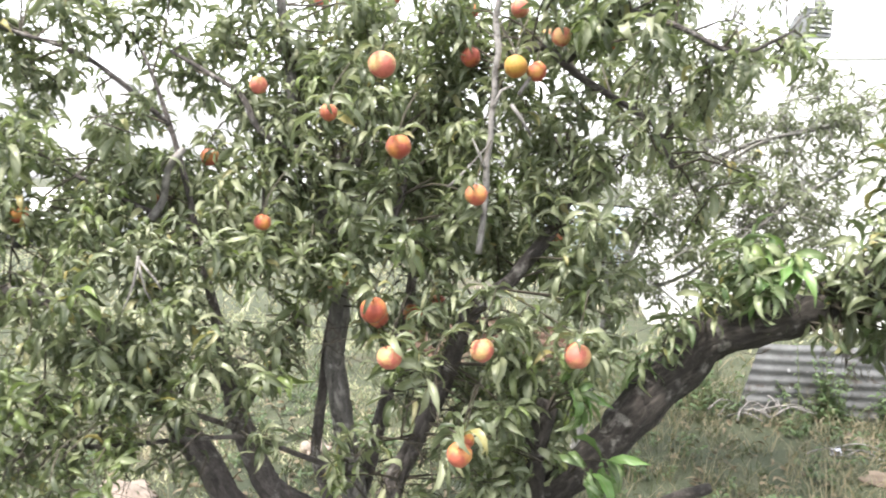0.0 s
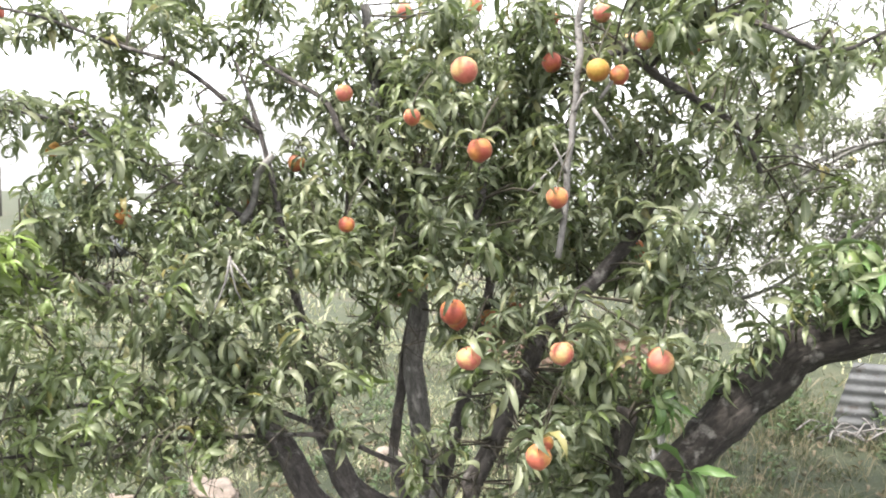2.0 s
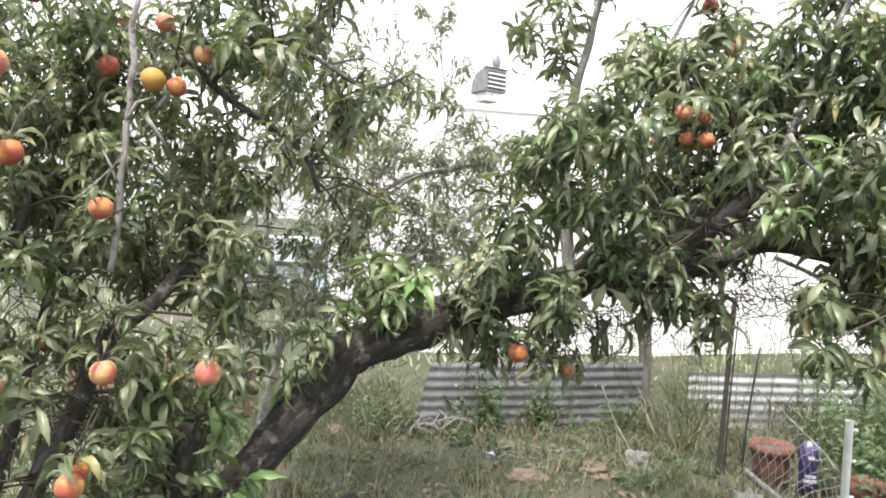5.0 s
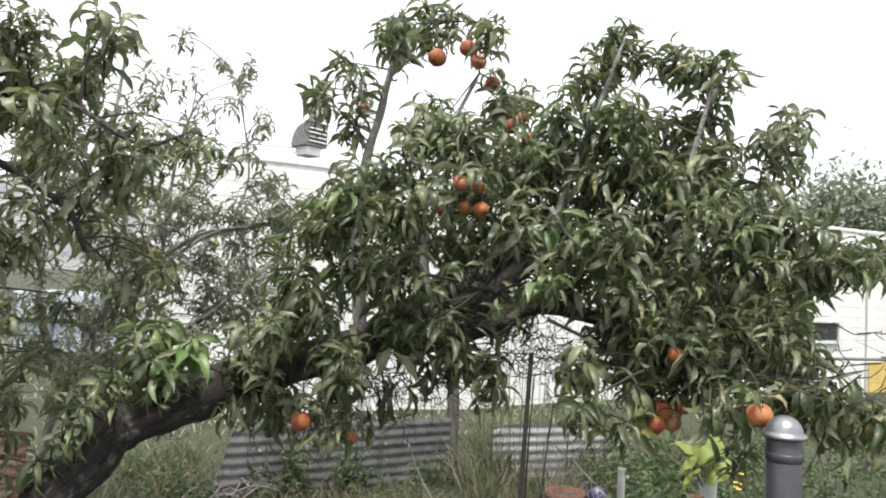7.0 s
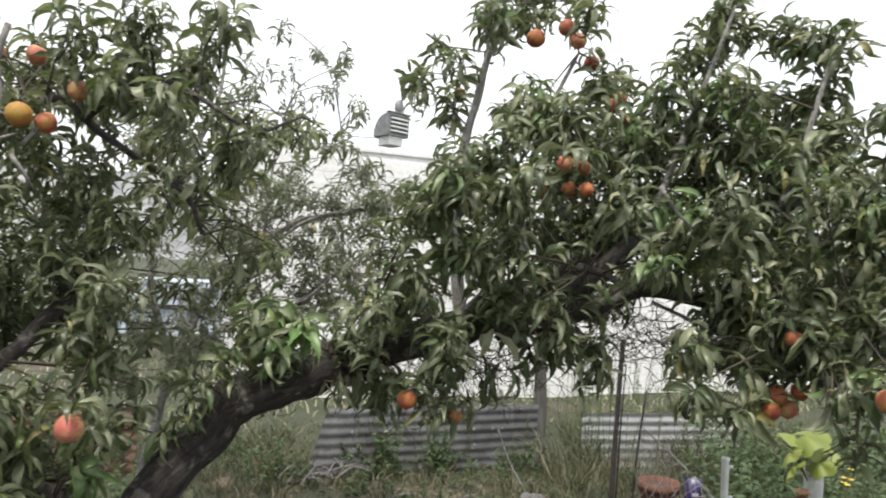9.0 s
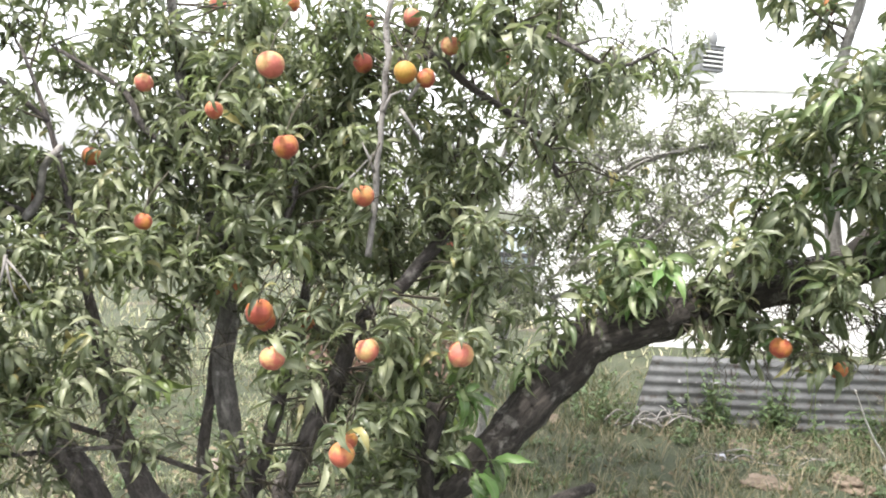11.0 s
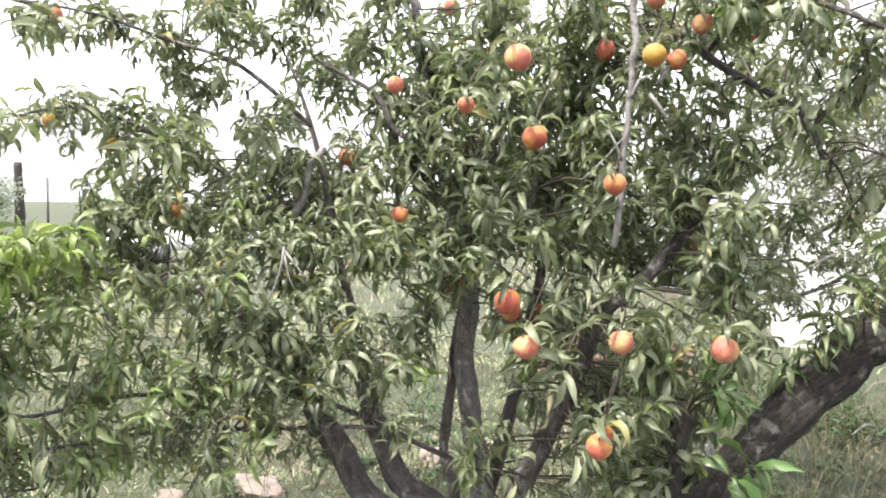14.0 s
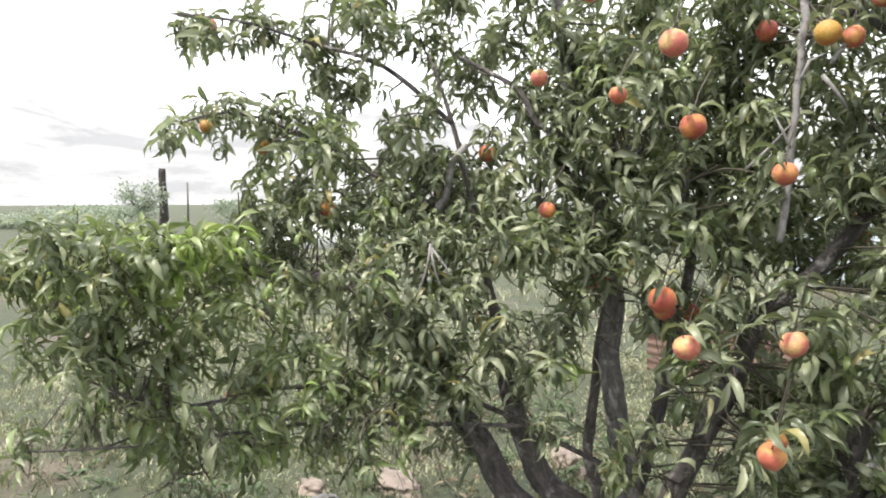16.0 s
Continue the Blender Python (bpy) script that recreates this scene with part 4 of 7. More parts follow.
# crown
grow(TREE_A, [(0.23, 3.04, 1.8, 0.11, 0.6), (0.01, 2.9, 1.57, 0.1, 1.0), (0.17, 2.87, 1.53, 0.09, 1.0), (-0.09, 2.72, 1.53, 0.1, 1.0), (-0.24, 2.6, 1.47, 0.1, 1.0), (-0.5, 2.84, 1.44, 0.11, 1.0), (-0.64, 2.65, 1.45, 0.11, 1.0), (-0.66, 2.42, 1.37, 0.08, 1.0), (-0.55, 2.59, 1.34, 0.09, 1.0), (-0.37, 2.52, 1.4, 0.07, 1.0), (-0.16, 2.69, 1.38, 0.09, 1.0), (0.02, 3.01, 1.39, 0.1, 1.0), (0.17, 3.05, 1.39, 0.1, 1.0), (-0.43, 2.74, 2.19, 0.12, 1.0), (-0.17, 2.78, 2.2, 0.12, 1.0), (0.05, 3.05, 2.23, 0.11, 0.6), (0.24, 3.28, 2.17, 0.12, 0.5)])
# low right
grow(TREE_A, [(-0.12, 2.53, 1.24, 0.08, 0.9), (0.01, 2.43, 1.3, 0.07, 0.9), (0.1, 2.46, 1.23, 0.09, 1.0), (-0.11, 2.37, 1.14, 0.07, 1.0), (-0.0, 2.8, 0.94, 0.1, 1.0), (0.13, 2.68, 1.05, 0.09, 1.0), (0.21, 2.84, 0.87, 0.1, 1.0), (-0.19, 2.36, 0.99, 0.06, 0.8), (-0.13, 2.41, 0.87, 0.08, 1.0), (0.12, 2.72, 0.78, 0.1, 1.0), (-0.06, 2.73, 0.83, 0.07, 0.8), (-0.23, 2.4, 0.78, 0.07, 0.9), (0.2, 2.49, 0.81, 0.07, 1.0), (-0.31, 2.61, 1.02, 0.05, 0.4)])
# right
grow(TREE_A, [(0.34, 2.63, 2.08, 0.1, 0.7), (0.5, 2.84, 2.05, 0.09, 0.6), (0.63, 2.63, 2.03, 0.09, 0.55), (0.85, 2.89, 2.1, 0.09, 0.6), (1.02, 2.98, 2.08, 0.07, 0.6), (0.6, 2.84, 1.87, 0.08, 0.2), (0.45, 2.66, 1.74, 0.08, 0.25), (0.33, 2.78, 1.68, 0.1, 0.6), (0.35, 2.54, 1.52, 0.1, 1.0), (0.25, 2.58, 1.4, 0.09, 1.0), (0.32, 2.63, 1.28, 0.09, 1.0), (0.47, 2.85, 1.37, 0.07, 0.4), (0.35, 2.51, 1.15, 0.07, 0.7), (0.44, 2.83, 1.18, 0.07, 0.7), (0.19, 2.78, 1.61, 0.11, 1.0), (0.19, 2.8, 0.93, 0.1, 1.0), (0.1, 2.55, 1.08, 0.09, 1.0), (0.09, 2.48, 0.96, 0.08, 1.0)])
# right
grow(TREE_A, [(0.02, 2.46, 0.75, 0.08, 1.0), (-0.15, 2.66, 0.64, 0.07, 0.7), (0.17, 2.81, 1.17, 0.08, 0.6), (0.26, 2.77, 1.83, 0.09, 0.6), (0.68, 2.76, 1.96, 0.07, 0.6)])
# right tip
grow(TREE_A, [(0.69, 2.48, 2.0, 0.08, 0.7), (0.87, 2.68, 2.07, 0.06, 0.6), (0.63, 2.73, 1.93, 0.08, 0.6), (0.43, 2.45, 2.02, 0.08, 0.8), (0.3, 2.53, 2.1, 0.08, 1.0), (0.27, 2.77, 1.89, 0.08, 0.4), (0.55, 2.75, 2.22, 0.09, 1.0), (0.2, 2.59, 2.26, 0.1, 1.0), (0.39, 2.54, 2.26, 0.1, 1.0), (0.59, 2.57, 2.32, 0.08, 0.8), (0.35, 2.63, 1.71, 0.07, 0.2), (0.44, 2.44, 1.8, 0.06, 0.15)])
# deep
grow(TREE_A, [(-1.61, 2.99, 1.43, 0.19, 0.6), (-1.28, 3.03, 1.59, 0.19, 0.6), (-1.06, 3.23, 1.42, 0.19, 0.6), (-0.74, 3.15, 1.54, 0.18, 0.6), (-0.54, 3.59, 1.66, 0.2, 0.6), (-0.24, 3.63, 1.54, 0.19, 0.6), (0.01, 3.59, 1.76, 0.18, 0.6), (0.23, 3.96, 1.66, 0.2, 0.6), (-1.79, 2.83, 1.24, 0.19, 0.6), (-2.14, 2.72, 1.24, 0.19, 0.6), (-1.35, 2.8, 1.87, 0.15, 0.35), (-0.77, 3.09, 1.97, 0.17, 0.6), (-0.54, 3.53, 2.13, 0.19, 0.6), (-0.08, 3.5, 1.38, 0.16, 0.5)])
# inner
grow(TREE_A, [(-0.58, 3.03, 1.93, 0.12, 0.7), (-0.5, 2.88, 1.71, 0.12, 0.7), (-0.45, 3.25, 1.75, 0.14, 0.7), (-0.31, 3.09, 1.61, 0.13, 0.7), (-0.25, 3.26, 1.77, 0.11, 0.7), (-0.12, 2.98, 1.65, 0.1, 0.7), (-0.62, 3.01, 2.07, 0.11, 0.7), (-0.16, 2.97, 1.92, 0.1, 0.7), (-0.39, 3.25, 1.93, 0.11, 0.7), (-1.04, 2.82, 1.59, 0.1, 0.7), (-1.13, 2.63, 1.64, 0.1, 0.7)])
# limb tufts
grow(TREE_B, [(0.74, 2.57, 1.4, 0.1, 1.0), (0.89, 2.73, 1.3, 0.08, 1.0), (0.67, 2.58, 1.31, 0.06, 0.8), (0.58, 2.64, 1.26, 0.05, 0.5), (0.83, 2.7, 1.46, 0.07, 0.6), (0.54, 2.76, 1.1, 0.07, 0.5), (0.34, 2.83, 1.08, 0.08, 0.5), (0.31, 2.85, 0.98, 0.08, 0.4)], 0.15, 0.92)
# front
grow(TREE_B, [(1.21, 2.53, 1.55, 0.11, 1.0), (1.12, 2.7, 1.35, 0.09, 1.0), (1.28, 2.4, 1.38, 0.09, 1.0), (1.27, 2.47, 1.2, 0.08, 0.8), (1.5, 2.56, 1.52, 0.1, 1.0), (1.42, 2.31, 1.67, 0.09, 1.0), (1.54, 2.28, 1.53, 0.08, 1.0), (1.31, 2.41, 1.68, 0.09, 1.0), (1.24, 2.55, 1.8, 0.11, 1.0), (1.26, 2.31, 1.91, 0.1, 1.0), (1.30, 2.38, 1.93, 0.07, 0.8), (1.44, 2.41, 2.03, 0.11, 1.0), (1.43, 2.29, 1.89, 0.1, 1.0), (1.7, 2.38, 1.98, 0.11, 1.0), (1.74, 2.39, 2.15, 0.12, 1.0), (1.73, 2.35, 1.39, 0.08, 1.0), (1.69, 2.42, 1.45, 0.08, 1.0), (1.75, 2.26, 1.33, 0.04, 0.6)])
# front
grow(TREE_B, [(1.08, 2.45, 1.51, 0.08, 0.8), (1.18, 2.57, 1.67, 0.09, 0.7)])
# top
grow(TREE_B, [(1.32, 2.88, 2.35, 0.06, 0.6), (1.5, 2.88, 2.28, 0.08, 0.6), (1.65, 2.59, 2.19, 0.11, 1.0), (1.54, 2.68, 2.56, 0.08, 0.8), (1.77, 2.81, 2.67, 0.08, 0.8), (1.85, 2.52, 2.58, 0.06, 0.6), (1.73, 2.67, 2.32, 0.07, 0.8), (2.07, 2.72, 2.39, 0.09, 1.0), (1.97, 2.49, 2.13, 0.12, 1.0), (2.08, 2.36, 2.31, 0.09, 1.0), (2.23, 2.54, 2.17, 0.13, 1.0), (2.28, 2.43, 2.49, 0.11, 1.0), (2.37, 2.4, 2.59, 0.1, 1.0), (2.24, 2.23, 2.29, 0.09, 1.0), (2.48, 2.25, 2.51, 0.08, 1.0), (2.5, 2.06, 2.44, 0.09, 1.0), (2.55, 2.15, 2.31, 0.09, 1.0), (2.57, 2.35, 2.24, 0.13, 1.0)])
# top
grow(TREE_B, [(2.23, 2.26, 2.07, 0.12, 1.0), (1.45, 2.77, 2.42, 0.06, 0.3)])
# right
grow(TREE_B, [(2.33, 2.06, 2.0, 0.11, 1.0), (2.45, 1.98, 2.1, 0.1, 1.0), (2.42, 1.77, 2.16, 0.07, 1.0), (2.56, 1.81, 2.13, 0.06, 1.0), (2.38, 1.87, 1.92, 0.11, 1.0), (2.48, 1.74, 1.88, 0.09, 1.0), (2.3, 2.03, 1.81, 0.12, 1.0), (1.92, 1.92, 1.83, 0.11, 1.0), (2.01, 2.18, 1.72, 0.11, 1.0), (1.72, 1.98, 1.65, 0.08, 1.0), (2.15, 2.12, 1.67, 0.12, 1.0), (2.29, 1.96, 1.64, 0.12, 1.0), (2.38, 1.8, 1.74, 0.1, 1.0), (2.6, 1.78, 1.75, 0.09, 1.0), (2.64, 1.66, 1.79, 0.08, 1.0), (2.84, 1.7, 1.78, 0.07, 1.0), (1.7, 2.01, 1.86, 0.1, 1.0), (2.18, 1.95, 1.5, 0.11, 1.0)])
# right
grow(TREE_B, [(2.13, 2.14, 1.54, 0.09, 1.0), (2.46, 1.99, 1.46, 0.11, 1.0), (2.37, 1.71, 1.59, 0.09, 1.0), (2.47, 1.67, 1.54, 0.08, 0.8), (2.14, 2.11, 2.23, 0.08, 1.0)])
# right low
grow(TREE_B, [(1.84, 1.95, 1.43, 0.08, 1.0), (1.79, 1.85, 1.34, 0.04, 0.6), (2.07, 2.0, 1.36, 0.07, 0.8), (2.26, 1.76, 1.37, 0.08, 1.0), (2.52, 1.76, 1.34, 0.08, 1.0), (2.55, 1.63, 1.33, 0.07, 1.0), (2.63, 1.6, 1.27, 0.06, 1.0), (2.0, 1.91, 1.26, 0.04, 0.5), (2.22, 1.82, 1.38, 0.06, 0.6), (2.44, 1.89, 1.17, 0.04, 0.6), (2.19, 1.91, 1.47, 0.1, 1.0)])
# deep
grow(TREE_B, [(1.77, 3.08, 1.83, 0.19, 1.0), (2.1, 2.95, 1.9, 0.22, 1.0), (2.25, 2.56, 1.93, 0.2, 1.0), (2.75, 2.61, 1.81, 0.22, 1.0), (2.96, 2.48, 1.58, 0.19, 1.0), (3.04, 2.26, 1.75, 0.16, 1.0), (2.12, 2.77, 2.12, 0.19, 1.0), (2.4, 2.41, 2.11, 0.17, 1.0), (2.89, 2.44, 2.17, 0.17, 1.0), (2.56, 2.39, 1.42, 0.15, 1.0), (2.83, 2.39, 1.74, 0.14, 1.0), (2.82, 2.22, 1.65, 0.13, 1.0), (2.92, 2.14, 1.57, 0.13, 1.0), (2.95, 2.38, 1.47, 0.14, 1.0), (3.16, 2.21, 1.44, 0.12, 1.0), (2.8, 2.48, 1.55, 0.14, 1.0), (2.21, 2.86, 1.52, 0.12, 1.0), (2.07, 3.01, 1.7, 0.15, 1.0)])
# crown
grow(TREE_C, [(0.65, 4.29, 1.98, 0.19, 0.3), (0.93, 4.45, 1.82, 0.2, 0.3), (1.31, 4.37, 1.84, 0.2, 0.3), (0.75, 4.48, 1.53, 0.2, 0.3), (0.54, 4.46, 1.29, 0.18, 0.3), (1.38, 4.34, 1.59, 0.2, 0.3), (1.63, 4.43, 1.76, 0.19, 0.3), (1.66, 4.26, 2.01, 0.16, 0.3), (1.26, 4.34, 1.42, 0.18, 0.3), (1.53, 4.36, 1.43, 0.19, 0.3), (1.77, 4.09, 1.82, 0.18, 0.3), (0.43, 4.46, 1.73, 0.18, 0.3), (0.97, 4.22, 1.54, 0.18, 0.3), (0.6, 4.28, 1.03, 0.15, 0.6), (0.33, 4.27, 1.03, 0.15, 0.6), (0.99, 4.25, 1.32, 0.15, 0.6), (0.77, 4.33, 2.24, 0.15, 0.5), (1.17, 4.38, 2.09, 0.14, 0.4)])
# crown
grow(TREE_C, [(1.55, 4.34, 2.11, 0.12, 0.4), (0.77, 4.53, 1.2, 0.16, 0.5), (1.69, 4.25, 1.51, 0.16, 0.3), (0.31, 4.65, 1.44, 0.22, 0.3)])
# between
grow(TREE_C, [(1.08, 4.29, 1.86, 0.18, 0.3), (1.37, 4.41, 1.72, 0.18, 0.3), (1.27, 4.31, 1.47, 0.18, 0.3), (1.5, 4.32, 1.35, 0.18, 0.3), (0.92, 4.26, 2.0, 0.15, 0.3), (1.15, 4.45, 1.14, 0.19, 0.3), (0.82, 4.38, 1.07, 0.18, 0.3), (1.33, 4.12, 1.18, 0.17, 0.3), (1.57, 4.31, 1.64, 0.15, 0.3), (1.45, 4.53, 2.05, 0.13, 0.3), (0.72, 4.13, 1.46, 0.17, 0.3), (0.99, 4.18, 0.92, 0.15, 0.3)])
# sprays
grow(TREE_C, [(1.0, 4.21, 2.87, 0.08, 0.5), (1.22, 3.79, 2.57, 0.08, 0.5), (1.07, 4.19, 2.67, 0.07, 0.4), (1.3, 3.98, 2.72, 0.07, 0.4), (1.23, 4.1, 2.5, 0.08, 0.4), (1.0, 4.16, 2.38, 0.12, 0.4), (1.44, 4.09, 2.46, 0.05, 0.3), (1.42, 3.85, 2.17, 0.08, 0.4), (0.34, 4.5, 2.75, 0.14, 0.5), (0.59, 4.13, 2.59, 0.13, 0.6), (0.51, 4.42, 2.42, 0.14, 0.6), (0.79, 4.21, 2.42, 0.12, 0.5)])
# thin sprays against the sky
grow(TREE_C, [(1.37, 4.49, 2.7, 0.08, 0.6), (1.49, 4.46, 2.55, 0.08, 0.6), (1.28, 4.52, 2.87, 0.08, 0.6), (1.18, 4.54, 2.61, 0.08, 0.5), (1.44, 4.47, 2.38, 0.09, 0.6), (1.66, 4.4, 2.01, 0.1, 0.6), (1.85, 4.35, 2.1, 0.09, 0.5), (1.55, 4.45, 2.2, 0.09, 0.5)], 0.06, 1.0)
# left
grow(TREE_C, [(0.28, 4.86, 2.31, 0.18, 0.3), (0.54, 4.71, 2.1, 0.19, 0.3), (0.79, 4.22, 2.05, 0.17, 0.3), (0.41, 4.39, 1.77, 0.17, 0.3), (0.66, 4.3, 1.76, 0.17, 0.3), (0.9, 4.19, 1.8, 0.18, 0.3), (1.09, 4.31, 2.09, 0.17, 0.3), (1.26, 4.14, 2.18, 0.15, 0.3), (1.36, 4.1, 1.89, 0.17, 0.3), (1.15, 4.18, 1.76, 0.18, 0.3), (0.43, 4.38, 1.49, 0.16, 0.3), (0.71, 4.41, 1.45, 0.14, 0.3), (0.93, 4.56, 1.57, 0.18, 0.3), (1.17, 4.35, 1.49, 0.17, 0.3), (1.43, 4.09, 1.66, 0.15, 0.3), (0.39, 4.5, 1.26, 0.14, 0.5), (0.93, 4.46, 2.65, 0.15, 0.5), (0.69, 4.35, 2.84, 0.14, 0.5)])
# left
grow(TREE_C, [(0.34, 4.64, 2.64, 0.17, 0.6), (1.49, 3.86, 2.03, 0.14, 0.6), (0.51, 4.43, 2.48, 0.17, 0.3)])
# gaps
grow(TREE_C, [(0.51, 3.81, 2.09, 0.15, 0.5), (0.78, 3.86, 1.84, 0.15, 0.5), (0.99, 3.75, 1.96, 0.14, 0.5), (1.32, 4.07, 1.99, 0.15, 0.5), (1.45, 3.89, 1.84, 0.14, 0.5), (0.67, 3.91, 1.58, 0.15, 0.5), (0.93, 3.96, 1.64, 0.15, 0.5), (1.2, 4.04, 1.64, 0.15, 0.5), (1.4, 3.91, 1.59, 0.15, 0.5), (1.51, 3.92, 1.39, 0.13, 0.5), (0.82, 3.98, 1.37, 0.13, 0.5), (1.3, 3.92, 1.41, 0.13, 0.5), (1.02, 3.77, 1.34, 0.14, 0.5), (0.97, 4.05, 1.18, 0.14, 0.5), (0.6, 3.63, 1.21, 0.12, 0.5)])
# deep low
grow(TREE_A, [(-0.38, 3.4, 0.73, 0.14, 0.6), (-0.2, 3.24, 0.92, 0.13, 0.6), (-0.07, 3.35, 1.0, 0.13, 0.6), (0.07, 3.67, 0.86, 0.14, 0.6), (0.19, 3.48, 0.74, 0.13, 0.6), (0.04, 3.52, 0.57, 0.14, 0.6), (0.23, 3.47, 0.52, 0.13, 0.6), (-0.29, 3.48, 1.05, 0.14, 0.6), (-0.1, 3.44, 0.46, 0.11, 0.6)])
# crown back
grow(TREE_A, [(-0.43, 3.3, 2.21, 0.15, 0.6), (-0.51, 3.07, 2.01, 0.12, 0.6), (-0.29, 3.31, 2.16, 0.15, 0.6), (-0.0, 3.51, 2.08, 0.13, 0.3), (-0.67, 3.09, 2.15, 0.13, 0.6), (-0.49, 3.27, 1.87, 0.13, 0.6), (-0.28, 3.23, 1.93, 0.13, 0.6), (-0.13, 3.43, 1.82, 0.13, 0.6), (-0.67, 3.18, 1.91, 0.11, 0.6)])
# top fill
grow(TREE_A, [(-0.52, 2.89, 2.27, 0.08, 0.45), (-0.39, 2.96, 2.26, 0.08, 0.45), (-0.2, 3.01, 2.26, 0.08, 0.45), (-0.07, 2.92, 2.27, 0.08, 0.45), (-0.26, 2.87, 2.14, 0.08, 0.45), (-0.01, 3.13, 2.22, 0.08, 0.45), (0.15, 2.96, 2.19, 0.07, 0.5), (-0.15, 3.02, 1.98, 0.08, 0.45), (0.06, 3.19, 1.98, 0.07, 0.45), (-0.44, 3.01, 2.09, 0.08, 0.45), (-0.26, 2.9, 1.93, 0.08, 0.45), (-0.03, 2.88, 2.05, 0.08, 0.45)])
# stem leaves
grow(TREE_A, [(-0.95, 2.41, 1.0, 0.07, 0.55), (-1.05, 2.39, 1.09, 0.07, 0.55), (-0.87, 2.4, 0.93, 0.06, 0.55), (-0.78, 2.37, 1.11, 0.06, 0.55), (-0.69, 2.46, 1.02, 0.06, 0.55), (-0.55, 2.36, 1.07, 0.05, 0.55), (-1.03, 2.21, 0.83, 0.06, 0.55), (-0.71, 2.33, 1.19, 0.06, 0.55), (-0.61, 2.61, 1.2, 0.06, 0.55), (-0.99, 2.52, 0.71, 0.07, 0.55), (-0.62, 2.35, 0.87, 0.05, 0.55)])
# foot leaves
grow(TREE_A, [(0.16, 2.55, 0.91, 0.07, 0.6), (0.25, 2.85, 0.69, 0.08, 0.6), (0.13, 2.66, 0.71, 0.07, 0.6), (0.31, 2.79, 0.98, 0.05, 0.6), (0.05, 2.53, 0.83, 0.07, 0.6)])
# fork front
grow(TREE_B, [(2.05, 1.71, 1.85, 0.07, 0.6), (2.3, 1.8, 1.85, 0.07, 0.6), (1.62, 2.17, 1.68, 0.07, 0.6), (1.8, 2.18, 1.65, 0.07, 0.6), (1.61, 2.35, 1.58, 0.06, 0.6)])
# fork front
grow(TREE_B, [(1.46, 2.41, 1.54, 0.08, 0.7), (1.69, 2.48, 1.6, 0.08, 0.7), (1.79, 2.4, 1.66, 0.08, 0.7), (1.6, 2.45, 1.47, 0.07, 0.7), (1.74, 2.38, 1.53, 0.07, 0.7), (2.08, 2.56, 1.65, 0.09, 0.7), (1.93, 2.45, 1.79, 0.08, 0.7), (1.32, 2.35, 1.47, 0.06, 0.7)])
# right far
grow(TREE_A, [(0.38, 3.21, 2.08, 0.09, 0.45), (0.5, 3.26, 2.07, 0.09, 0.45), (0.62, 3.16, 2.13, 0.09, 0.45), (0.71, 2.97, 1.97, 0.09, 0.45), (0.44, 2.88, 1.86, 0.08, 0.45), (0.59, 3.16, 1.82, 0.09, 0.45), (0.7, 3.16, 1.79, 0.08, 0.45), (0.81, 3.02, 1.69, 0.08, 0.45), (0.41, 3.09, 1.67, 0.08, 0.45), (0.55, 3.0, 1.54, 0.08, 0.45), (0.73, 3.07, 1.55, 0.09, 0.45), (0.82, 2.72, 1.65, 0.07, 0.45), (0.4, 3.23, 2.27, 0.08, 0.45), (0.56, 3.01, 2.23, 0.08, 0.45)])
# hanging
grow(TREE_B, [(1.24, 2.64, 1.21, 0.05, 0.4), (1.44, 2.87, 1.19, 0.06, 0.4), (1.48, 2.65, 1.25, 0.05, 0.4), (1.53, 2.48, 1.28, 0.05, 0.4), (1.64, 2.45, 1.28, 0.05, 0.4), (1.49, 2.87, 1.12, 0.05, 0.4), (1.51, 2.53, 1.2, 0.04, 0.4)], 0.04, 1.1, 1.1)
# water sprouts on the leaning limb
grow(TREE_B, [(0.79, 2.56, 1.44, 0.05, 0.8), (0.86, 2.58, 1.40, 0.045, 0.8), (0.78, 2.57, 1.36, 0.04, 0.7), (0.29, 2.5, 1.0, 0.04, 0.6), (0.33, 2.58, 0.66, 0.06, 0.8), (0.40, 2.6, 0.6, 0.05, 0.7), (0.34, 2.5, 0.76, 0.05, 0.7), (0.39, 2.52, 0.81, 0.03, 0.6), (0.29, 2.51, 1.02, 0.03, 0.6)], 0.5, 1.2, 0.35)
# top sprays
grow(TREE_B, [(1.68, 2.95, 2.71, 0.05, 0.7), (1.77, 2.95, 2.78, 0.05, 0.7), (1.89, 2.88, 2.77, 0.05, 0.7), (2.04, 2.79, 2.73, 0.05, 0.7), (1.47, 3.09, 2.53, 0.05, 0.7), (1.39, 3.13, 2.42, 0.05, 0.7), (1.63, 2.98, 2.64, 0.05, 0.7)])
# foot of the stems
grow(TREE_A, [(-0.37, 2.53, 0.81, 0.05, 0.8), (-0.32, 2.52, 0.73, 0.05, 0.8), (-0.4, 2.55, 0.7, 0.05, 0.8), (-0.33, 2.58, 0.82, 0.05, 0.8), (-0.44, 2.59, 0.74, 0.05, 0.8)])
# single leaves under the limb
grow(TREE_B, [(1.04, 2.73, 1.21, 0.015, 0.6), (1.11, 2.71, 1.21, 0.015, 0.6), (1.18, 2.7, 1.2, 0.015, 0.6), (1.24, 2.69, 1.22, 0.015, 0.6)], 0.0, 1.25, 1.3)
